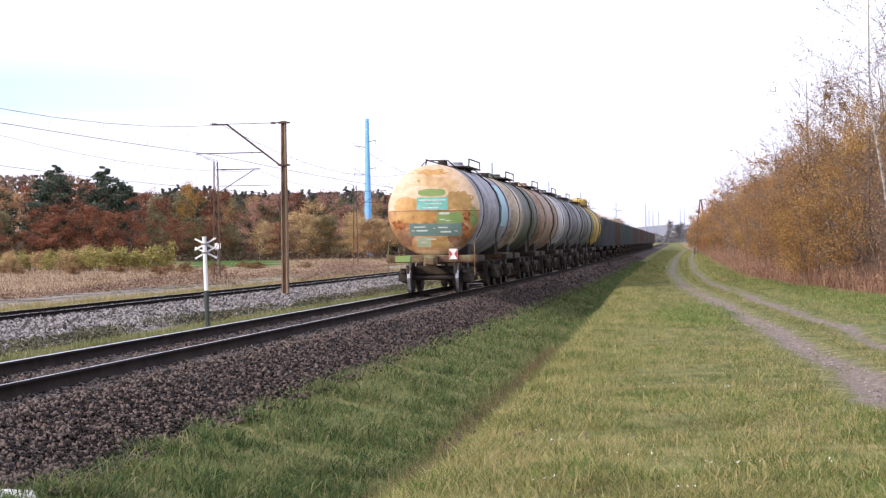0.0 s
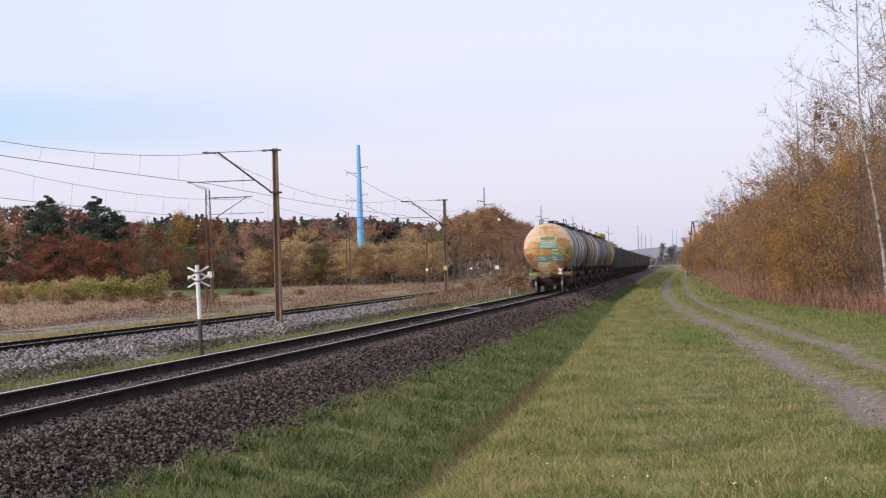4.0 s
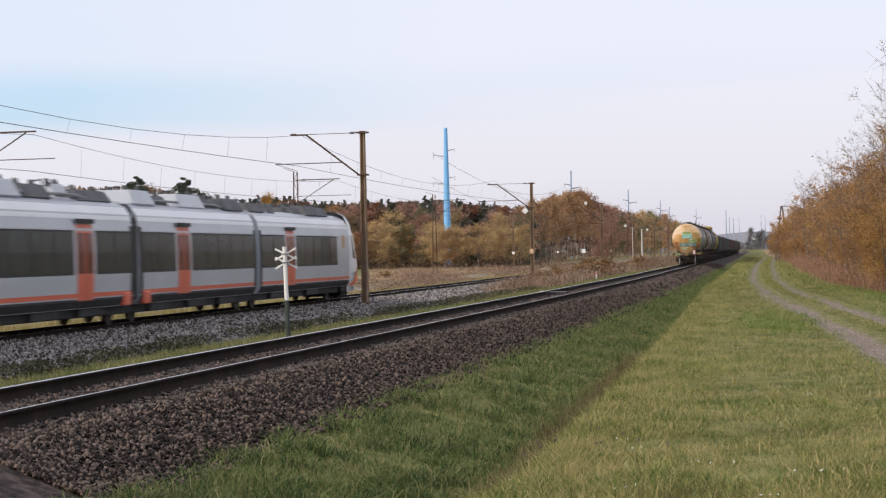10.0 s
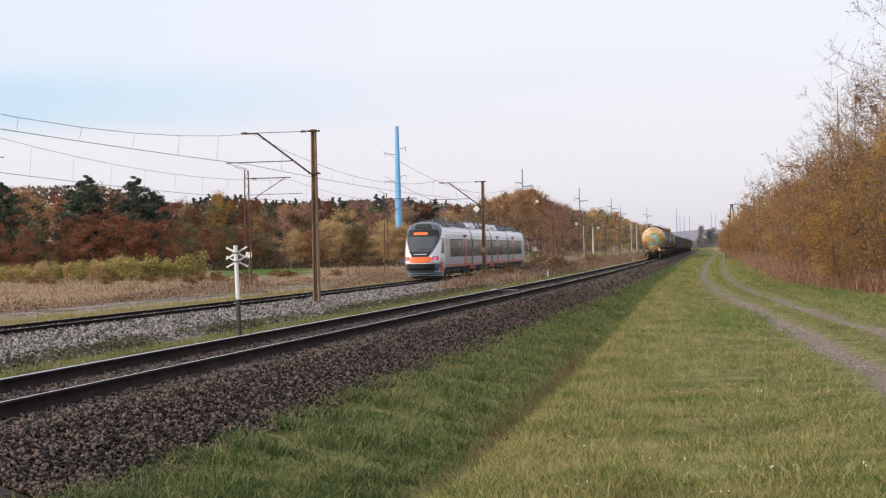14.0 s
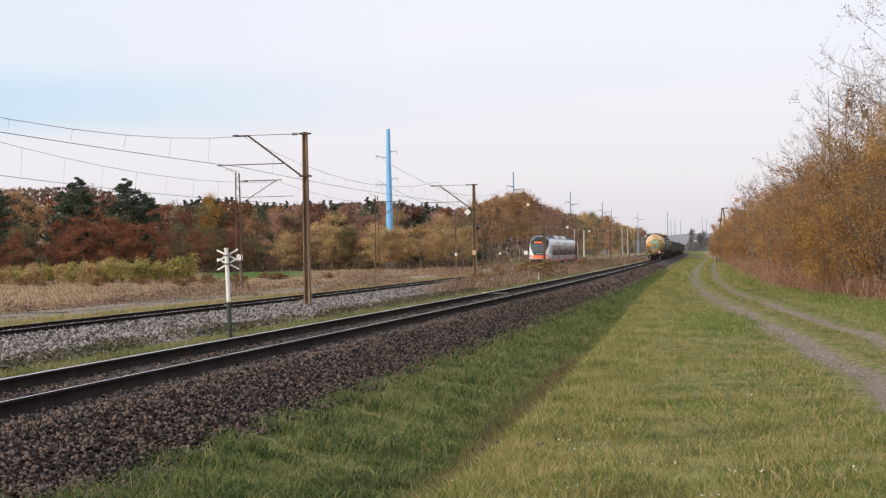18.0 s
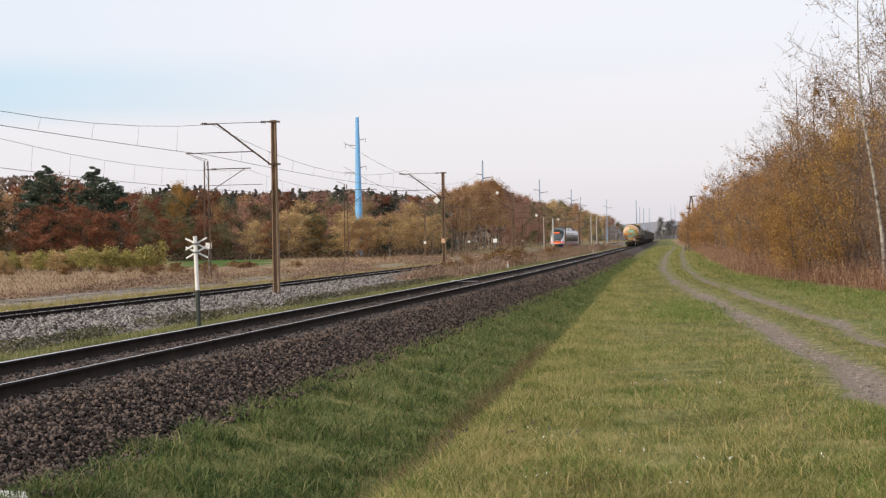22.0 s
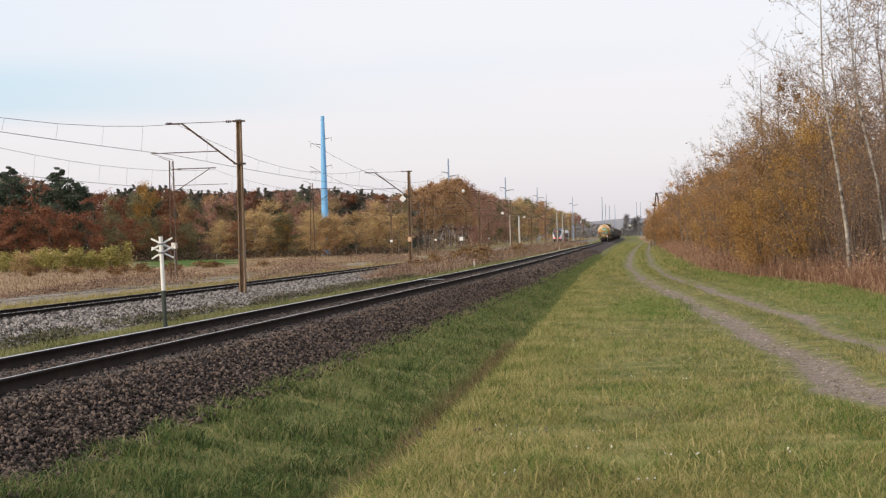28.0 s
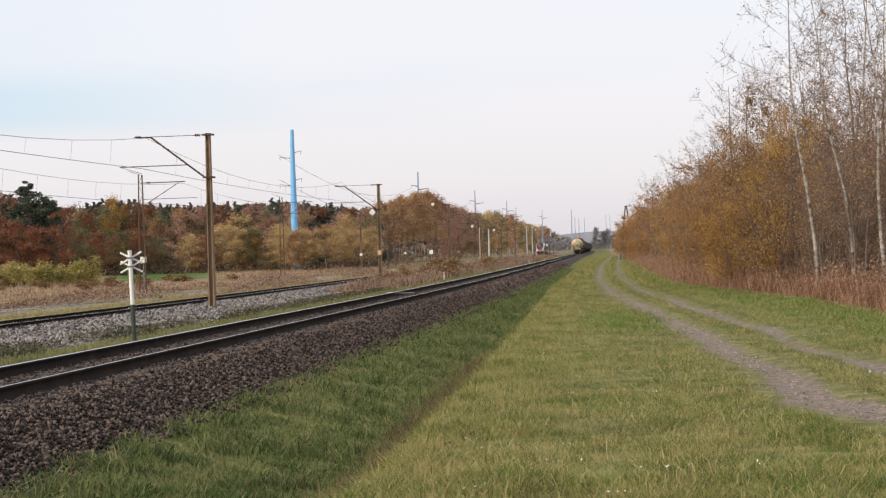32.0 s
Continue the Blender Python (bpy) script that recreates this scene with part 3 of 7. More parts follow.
def build_poles():
    y = 89.0
    for k, step in enumerate([63, 72, 62, 62, 62, 62, 62, 62, 62, 62, 62, 0]):
        x = far_x(y) + (2.75 if k else 2.42)
        p = concrete_pole(x, y, -0.95, 7.62 if k == 0 else 7.25)
        bracket(p, 3.45, 8.52 - (0.35 if k else 0), 6.48 - (0.3 if k else 0), 7.12 - (0.3 if k else 0))
        NEAR_POLES.append((x, y))
        if k == 0:
            for sx in (-0.25, 0.12):
                bm = bmesh.new()
                tube(bm, [(sx - 0.12, -0.22, 2.02 + 0.3 * (sx < 0)), (sx + 0.2, -0.24, 2.2)], 0.012, 5)
                part("cable_hook", bm, STEEL_GREY, p)
        if k == 1:
            plate(p, -0.55, -0.05, 5.95, 0.42, 0.42, WHITE, "diamond_sign", "white diamond signal board", 45)
            plate(p, -0.02, -0.25, 2.6, 0.3, 0.38, ORANGE_BOX, "number_box", "faded orange box")
        if 2 <= k <= 4:
            bm = bmesh.new()
            disc(bm, (-1.9, 0, 8.3) if k == 2 else (-1.3, 0, 6.3), (0, 1, 0.1), 0.2, 0.03, 18)
            part("round_board", bm, WHITE, p, "round white signal board")
        y += step
    y = 75.0
    for k, step in enumerate([56, 59, 65, 60, 62, 62, 62, 62, 62, 62, 62, 0]):
        x = second_x(y) - 3.3
        FAR_POLES.append((x, y))
        if k in (3, 4, 6, 8):
            p = concrete_pole(x, y, -0.9, 7.2, 0.24, 0.3, "grey-brown concrete overhead line pole beyond the tracks")
            bracket(p, 3.2, 7.8, 5.9, 6.5, 1)
            plate(p, 0, -0.2, 2.4, 0.34, 0.34, WHITE)
        else:
            lattice_pole(x, y, -0.95, 7.72)
        y += step
    # the one before the view's edge
    p = concrete_pole(far_x(29) + 2.42, 29, -0.95, 7.62)
    bracket(p, 3.45, 8.52, 6.48, 7.12)
    NEAR_POLES.insert(0, (far_x(29) + 2.42, 29.0))
    NEAR_POLES.insert(0, (far_x(-45) + 2.42, -45.0))
    FAR_POLES.insert(0, (second_x(20) - 3.3, 20.0))
    lattice_pole(second_x(20) - 3.3, 20, -0.95, 7.6)
    FAR_POLES.insert(0, (second_x(-40) - 3.3, -40.0))


def span(bm, a, b, sag, r, n=10):
    pts = []
    for i in range(n + 1):
        f = i / n
        p = Vector(a).lerp(Vector(b), f)
        p.z -= 4 * sag * f * (1 - f)
        pts.append(p)
    tube(bm, pts, r, 4, False)
    return pts


def build_wires():
    for poles, off, top, low, name in ((NEAR_POLES, -3.1, 7.55, 6.05, "overhead_wires"), (FAR_POLES, 3.2, 7.0, 5.45, "overhead_wires")):
        root = tagged(new(name), "sagging messenger wire, contact wire and droppers over the track", "overhead line", "overhead lines")
        for (xa, ya), (xb, yb) in zip(poles, poles[1:]):
            thin = 0.010 if ya < 200 else 0.016
            bm = bmesh.new()
            pts = span(bm, (xa + off, ya, top), (xb + off, yb, top), 1.22 if top > 7.2 else 0.7, thin)
            part("messenger_wire", bm, WIRE, root)
            bm = bmesh.new()
            span(bm, (xa + off - 0.2, ya, low), (xb + off - 0.2, yb, low), 0.16, thin * 1.25)
            part("contact_wire", bm, WIRE, root)
            for p in pts[1:-1]:
                bm = bmesh.new()
                tube(bm, [p, (p.x - 0.1, p.y, low - 0.1)], thin * 0.5, 4, False)
                part("dropper", bm, WIRE, root)


# ---- signs and posts beside the line ----
def build_sign():
    """Saint Andrew's cross on a leaning tube."""
    root = tagged(new("crossing_sign"), "white double cross railway sign on a leaning white and dark post", "sign")
    root.matrix_world = pose(-11.73, 42.0, -0.45, 0, -1.6, 0)
    bm = bmesh.new()
    tube(bm, [(0, 0, -0.3), (0, 0, 1.02)], 0.055, 12)
    part("post_foot", bm, GREEN_GREY, root, "dark green-grey painted foot")
    bm = bmesh.new()
    tube(bm, [(0, 0, 1.02), (0, 0, 2.25)], 0.05, 12)
    disc(bm, (0, 0, 2.26), (0, 0, 1), 0.053, 0.03, 12)
    part("post", bm, WHITE, root)
    for z in (2.1, 1.9):
        for turn in (27, -27):
            bm = bmesh.new()
            rbox(bm, -0.29, 0.29, -0.012, 0.012, -0.021, 0.021, 0.005, pose(0, 0.075 + (0.028 if turn > 0 else 0), z, 0, turn, 0))
            part("cross_board", bm, WHITE, root)
    for z in (2.1, 1.9):
        bm = bmesh.new()
        rbox(bm, -0.07, 0.07, -0.06, 0.062, z - 0.02, z + 0.02, 0.008)
        part("clamp", bm, STEEL_GREY, root)


def white_board(x, y, z, w=0.4):
    root = tagged(new("line_marker"), "small white board on a thin post beside the track", "sign", "line markers")
    root.location = (x, y, ground_z(x, y) - 0.1)
    bm = bmesh.new()
    tube(bm, [(0, 0, 0), (0, 0, z + 1.2)], 0.035, 8)
    part("post", bm, STEEL_GREY, root)
    plate(root, 0, -0.05, z + 1.1, w, w, WHITE)


def marker_post(x, y, h=0.75, w=0.13, mat=None):
    root = tagged(new("kilometre_post"), "short pale concrete marker post with a red cap in grass", "post", "marker posts")
    root.location = (x, y, ground_z(x, y) - 0.1)
    bm = bmesh.new()
    rbox(bm, -w / 2, w / 2, -w / 2, w / 2, 0, h, 0.02)
    part("shaft", bm, mat or CONCRETE_PALE, root)
    bm = bmesh.new()
    rbox(bm, -w / 2 - 0.006, w / 2 + 0.006, -w / 2 - 0.006, w / 2 + 0.006, h * 0.78, h * 0.9, 0.01)
    part("band", bm, RED if mat is None else BLACK, root)


def white_post(x, y, h):
    root = tagged(new("signal_post"), "tall white concrete post beside the railway", "post", "white posts")
    root.location = (x, y, -0.9)
    bm = bmesh.new()
    tube(bm, [(0, 0, -0.2), (0, 0, h)], [0.2, 0.13], 10)
    part("shaft", bm, CONCRETE_PALE, root)
    bm = bmesh.new()
    disc(bm, (0, 0, h + 0.03), (0, 0, 1), 0.16, 0.08, 10)
    part("cap", bm, STEEL_GREY, root)


# ---- power line ----
def monopole(az, el_top, dist, wide, name="power_line_tower", label="tall tapered sky-blue steel power line tower", arms=True, side=-1):
    a = radians(az)
    x, y = -dist * math.sin(a), dist * math.cos(a)
    h = 1.6 + dist * math.tan(radians(el_top))
    root = tagged(new(name), label, "power tower", "power line towers")
    root.location = (x, y, -0.5)
    h += 0.5
    bm = bmesh.new()
    tube(bm, [(0, 0, -0.5), (0, 0, h * 0.5), (0, 0, h)], [wide * 0.5, wide * 0.36, wide * 0.21], 14)
    # beyond 600 m the shaft takes the haze-greyed copy of the blue
    part("shaft", bm, BLUE if dist < 600 else BLUE_HAZED, root)
    if arms:
        for f, w in ((0.83, 2.4), (0.79, 3.6), (0.63, 2.4), (0.59, 3.8), (0.46, 3.0)):
            bm = bmesh.new()
            s = side if w > 2.5 else -side
            k = 0.57 if dist < 600 else 1.7
            w *= min(1.0, dist / 560)
            rise = 0.34 if dist < 600 else 0.6
            tube(bm, [(0, 0, h * f), (s * w * 1.1, 0, h * f + rise)], [0.16 * k, 0.07 * k], 6)
            tube(bm, [(s * w * 1.05, 0, h * f + rise), (s * w * 1.05, 0, h * f - rise)], 0.04 if dist < 600 else 0.06, 5)
            part("crossarm", bm, STEEL_GREY, root)
    return (x, y, h)


def pylon_line():
    tops = []
    for az, el, d, w in ((10.67, 3.86, 331, 1.5), (6.84, 2.47, 700, 1.2), (5.1, 1.85, 900, 1.1), (4.13, 1.52, 1080, 1.0), (3.85, 1.3, 1250, 0.9), (3.05, 1.2, 1400, 0.9), (2.15, 1.16, 1700, 1.3),
                         (2.05, 0.95, 1750, 1.0), (1.93, 0.9, 1800, 1.2), (1.76, 0.92, 1850, 0.9), (1.1, 1.0, 1800, 0.9), (0.98, 0.98, 1700, 0.8)):
        tops.append(monopole(az, el, d, w, arms=az > 3.0, side=-1 if az > 8 else 1))
    root = tagged(new("power_line_wires"), "thin power line wires hung between the towers", "power line")
    for (xa, ya, ha), (xb, yb, hb) in zip(tops[:4], tops[1:5]):
        for f in (0.8, 0.62):
            bm = bmesh.new()
            span(bm, (xa - 2.5, ya, ha * f), (xb - 2.5, yb, hb * f), 5, 0.035)
            part("wire", bm, WIRE, root)


def wooden_mast():
    """An A-shaped wooden pole beyond the bushes."""
    d, a = 240.0, radians(0.48)
    root = tagged(new("wooden_power_pole"), "weathered A-frame wooden power pole with a crossarm", "utility pole")
    x, y = -d * math.sin(a), d * math.cos(a)
    root.location = (x, y, ground_z(x, y) - 0.3)
    h = 1.6 + d * math.tan(radians(1.25)) - root.location.z
    for s in (-1, 1):
        bm = bmesh.new()
        tube(bm, [(s * 0.9, 0, 0), (s * 0.06, 0, h)], [0.11, 0.08], 8)
        part("pole_leg", bm, STEEL_BROWN, root)
    for z, w in ((h - 0.05, 0.75), (h - 3.0, 0.5)):
        bm = bmesh.new()
        rbox(bm, -w * 0.3, w, -0.05, 0.05, z - 0.045, z + 0.045, 0.01)
        part("crossarm", bm, STEEL_BROWN, root)
    bm = bmesh.new()
    disc(bm, (-0.3, 0, h - 1.6), (1, 0, 0), 0.1, 0.5, 8)
    part("insulator", bm, INSULATOR, root)


def crossarm_pole(az, d):
    """A dark steel pole with three crossarms behind the tracks."""
    x, y = -d * math.sin(radians(az)), d * math.cos(radians(az))
    root = tagged(new("power_pole"), "dark steel power pole with three crossarms before the trees", "utility pole")
    root.location = (x, y, ground_z(x, y) - 0.2)
    z0 = root.location.z
    for k in (-0.7, 0.7):
        bm = bmesh.new()
        tube(bm, [(k, 0, 0), (k * 0.6, 0, 1.6 + d * 0.0205 - z0)], [0.12, 0.09], 6)
        part("leg", bm, STEEL_BROWN, root)
    for e, w in ((0.018, 1.5), (0.0082, 1.9), (0.003, 1.6)):
        bm = bmesh.new()
        z = 1.6 + d * e - z0
        rbox(bm, -w, w, -0.06, 0.06, z - 0.07, z + 0.07, 0.02)
        part("crossarm", bm, STEEL_BROWN, root)
        for s in (-0.9, 0.0, 0.9):
            bm = bmesh.new()
            disc(bm, (s * w, 0, z + 0.2), (0, 0, 1), 0.09, 0.3, 8)
            part("insulator", bm, INSULATOR, root)


def far_house(az, d, w, roof, wall):
    x, y = -d * math.sin(radians(az)), d * math.cos(radians(az))
    root = tagged(new("house"), "small pale house with a pitched roof far down the line", "house", "far houses")
    root.matrix_world = pose(x, y, 15.0, 0, 0, 25)
    bm = bmesh.new()
    rbox(bm, -w, w, -4, 4, -3, 4.2, 0.05)
    body = part("wall", bm, wall, root)
    bm = bmesh.new()
    vs = [bm.verts.new(p) for p in ((-w - 0.5, -4.5, 4.2), (w + 0.5, -4.5, 4.2), (w + 0.5, 4.5, 4.2), (-w - 0.5, 4.5, 4.2), (-w - 0.5, 0, 7.4), (w + 0.5, 0, 7.4))]
    for f in ((0, 1, 5, 4), (2, 3, 4, 5), (0, 4, 3), (1, 2, 5), (3, 2, 1, 0)):
        bm.faces.new([vs[i] for i in f])
    part("roof", bm, roof, root)
    for k in (-0.6, 0.0, 0.6):
        bm = bmesh.new()
        rbox(bm, k * w - 0.6, k * w + 0.6, -4.06, -3.98, 1.2, 2.7, 0.02)
        part("window", bm, BLACK, root)


def stray_pieces():
    root = tagged(new("concrete_block"), "small white concrete block lying on the ballast edge", "concrete block")
    root.matrix_world = pose(-6.22, 15.85, -0.73, 8, 5, 25)
    bm = bmesh.new()
    rbox(bm, -0.17, 0.17, -0.12, 0.12, 0, 0.16, 0.02)
    part("block", bm, WHITE, root)
    root = tagged(new("track_device"), "small pale box and rod fixed beside the rail", "track device")
    root.matrix_world = pose(-10.25, 75.5, -0.12, 0, 0, 3)
    bm = bmesh.new()
    rbox(bm, -0.16, 0.16, -0.35, 0.35, 0, 0.11, 0.03)
    part("cover", bm, CONCRETE_PALE, root)
    bm = bmesh.new()
    tube(bm, [(0.1, 0.3, 0.06), (0.9, 0.2, 0.06)], 0.025, 6)
    part("rod", bm, STEEL_GREY, root)


crossarm_pole(7.7, 300.0)
far_house(1.25, 3292.0, 4.5, STEEL_GREY, CONCRETE_PALE)
far_house(0.9, 3292.0, 4.0, STEEL_BROWN, CONCRETE_PALE)
far_house(3.1, 3292.0, 5.0, STEEL_BROWN, CONCRETE_PALE)
stray_pieces()
build_poles()
build_wires()
build_sign()
white_board(-22.3, 196.0, 1.6)
white_board(-40.96, 150.0, 1.6, 0.5)
for mx, my in ((-15.1, 141.0), (-18.3, 300.0)):
    marker_post(mx, my)
for mx, my in ((-9.2, 184.0), (-8.9, 156.0)):
    marker_post(mx, my, 0.5, 0.17, CONCRETE)
for px, py, ph in ((-29.4, 338.0, 6.7), (-28.4, 345.0, 6.4), (-32.2, 520.0, 9.1), (-32.1, 545.0, 8.8)):
    white_post(px, py, ph)
pylon_line()
wooden_mast()


# ---- plants ----
BARK = material("dark_bark", [(0.09, 0.07, 0.058), (0.18, 0.145, 0.12)], 0.9, 4.0, stretch=(1, 1, 0.3), bump=0.5)
TWIG = material("dark_twig_bark", [(0.11, 0.082, 0.068), (0.215, 0.165, 0.138)], 0.9, 3.0)
BIRCH_BARK = material("white_birch_bark", [(0.05, 0.042, 0.036), (0.30, 0.27, 0.235), (0.46, 0.43, 0.38)], 0.8, 2.2, stretch=(0.8, 0.8, 2.4), bump=0.3, contrast=1.6)


def leafy(name, colours, amount=0.75, tr=0.25, contrast=1.0, scale=0.5):
    return material(name, colours, 0.75, scale, random_by="island", amount=amount, translucent=tr, spec=0.15, contrast=contrast)


PEBBLE = material("earth_pebble", [(0.14, 0.105, 0.09), (0.26, 0.20, 0.17), (0.40, 0.33, 0.29)], 0.95, 4.0, random_by="island", amount=0.6)
LEAF_BROWN = leafy("rusty_brown_leaves", [(0.15, 0.085, 0.042), (0.29, 0.175, 0.085), (0.44, 0.285, 0.145)], 0.6, 0.25, 2.2, 0.6)
LEAF_RUST = leafy("rust_orange_leaves", [(0.19, 0.095, 0.038), (0.37, 0.19, 0.07), (0.53, 0.305, 0.12)], 0.6, 0.25, 2.2, 0.6)
LEAF_HONEY = leafy("honey_yellow_leaves", [(0.23, 0.125, 0.04), (0.43, 0.25, 0.078), (0.58, 0.37, 0.13)], 0.6, 0.3, 2.0, 0.6)
LEAF_DULL = leafy("dull_purple_brown_leaves", [(0.16, 0.095, 0.07), (0.31, 0.20, 0.14), (0.50, 0.33, 0.18)], 0.7, 0.2, 2.0, 0.6)
# ochre, orange and maroon are paled beyond real leaves to imitate distance haze
LEAF_OCHRE = leafy("ochre_leaves", [(0.296, 0.211, 0.109), (0.499, 0.352, 0.18), (0.655, 0.499, 0.265)], 0.35, 0.35, 1.6)
LEAF_ORANGE = leafy("orange_leaves", [(0.28, 0.16, 0.085), (0.46, 0.285, 0.155), (0.57, 0.395, 0.225)], 0.35, 0.35, 1.6)
LEAF_RED = leafy("red_brown_leaves", [(0.15, 0.062, 0.04), (0.27, 0.118, 0.07), (0.39, 0.19, 0.11)], 0.35, 0.3, 1.6)
LEAF_MAROON = leafy("maroon_brown_leaves", [(0.234, 0.133, 0.102), (0.39, 0.227, 0.172), (0.53, 0.328, 0.25)], 0.35, 0.35, 1.6)
LEAF_OLIVE = leafy("olive_leaves", [(0.12, 0.112, 0.062), (0.225, 0.205, 0.108), (0.34, 0.30, 0.165)], 0.35, 0.3, 1.6)
LEAF_GOLD = leafy("golden_leaves", [(0.284, 0.163, 0.053), (0.43, 0.257, 0.079), (0.525, 0.336, 0.116)], 0.35, 0.3, 1.6)
LEAF_YELLOW = leafy("yellow_green_leaves", [(0.22, 0.2, 0.06), (0.36, 0.32, 0.1), (0.46, 0.4, 0.15)])
# spruce needles: distance haze is mixed into the colour, paler than real needles
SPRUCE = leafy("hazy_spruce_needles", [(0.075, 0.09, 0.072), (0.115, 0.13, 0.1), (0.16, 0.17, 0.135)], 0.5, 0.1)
NEEDLES = leafy("dark_pine_needles", [(0.036, 0.052, 0.04), (0.07, 0.095, 0.068), (0.115, 0.145, 0.098)], 0.6, 0.1)
WEED = leafy("dark_weed_leaves", [(0.04, 0.042, 0.026), (0.085, 0.082, 0.05), (0.16, 0.145, 0.09)], 0.6, 0.2, 2.0)
GRASS = leafy("meadow_grass_blades", [(0.08, 0.112, 0.03), (0.15, 0.19, 0.052), (0.235, 0.25, 0.078), (0.34, 0.305, 0.115), (0.45, 0.37, 0.18)], 0.55, 0.3, 1.7, 0.9)
GRASS_LUSH = leafy("lush_grass_blades", [(0.045, 0.075, 0.026), (0.09, 0.145, 0.046), (0.155, 0.205, 0.07), (0.26, 0.25, 0.11)], 0.55, 0.3, 1.8, 1.3)
GRASS_SEED = leafy("pale_seed_heads", [(0.4, 0.38, 0.32), (0.6, 0.58, 0.5)], 0.5, 0.2)
GRASS_FRESH = leafy("fresh_grass_blades", [(0.085, 0.14, 0.03), (0.145, 0.215, 0.05), (0.215, 0.27, 0.078), (0.32, 0.315, 0.125)], 0.5, 0.3, 1.6, 1.0)
GRASS_TURF = leafy("trodden_olive_turf", [(0.06, 0.07, 0.028), (0.11, 0.115, 0.045), (0.17, 0.15, 0.07)], 0.6, 0.2, 1.8, 1.2)
GRASS_PALE = leafy("pale_matted_grass", [(0.10, 0.12, 0.045), (0.19, 0.2, 0.08), (0.3, 0.28, 0.14)], 0.6, 0.3, 1.8, 0.8)
GRASS_STRAW = leafy("straw_grass_blades", [(0.20, 0.19, 0.065), (0.33, 0.285, 0.105), (0.47, 0.39, 0.19)], 0.6, 0.3, 2.0)
DEAD_GRASS = leafy("dead_olive_brown_grass", [(0.08, 0.06, 0.035), (0.16, 0.12, 0.065), (0.26, 0.20, 0.11)], 0.6, 0.2, 2.0)
# blue-grey veil of the far air, put straight into the leaf colour
LEAF_HAZE = leafy("hazy_grey_brown_leaves", [(0.17, 0.17, 0.185), (0.225, 0.22, 0.23), (0.3, 0.28, 0.28)], 0.4, 0.3)
REED_TAN = leafy("tan_dry_grass", [(0.14, 0.082, 0.052), (0.285, 0.195, 0.125), (0.46, 0.36, 0.24)], 0.6, 0.2, 2.6, 0.12)
WEED_RUST = leafy("red_brown_dead_weeds", [(0.14, 0.07, 0.045), (0.27, 0.15, 0.10), (0.44, 0.29, 0.19)], 0.7, 0.2, 2.2, 0.5)
REED_RUST = leafy("rust_dry_grass", [(0.115, 0.07, 0.05), (0.225, 0.145, 0.105), (0.38, 0.28, 0.205)], 0.7, 0.2, 2.4, 0.4)


def quads_at(rng, pts, size, flat=0.0):
    """A leaf or a small clump of leaves at each point, turned at random."""
    n = len(pts)
    a, b = rng.normal(size=(n, 3)), rng.normal(size=(n, 3))
    a /= np.linalg.norm(a, axis=1)[:, None]
    b -= a * (a * b).sum(1)[:, None]
    b /= np.linalg.norm(b, axis=1)[:, None]
    s = rng.uniform(size[0], size[1], (n, 1)) * 1.25
    v = np.stack([pts - a * s, pts + a * s * 0.7 - b * s * 0.62, pts + a * s * 0.7 + b * s * 0.62], 1).reshape(-1, 3)
    return v, np.arange(n * 3).reshape(-1, 3)


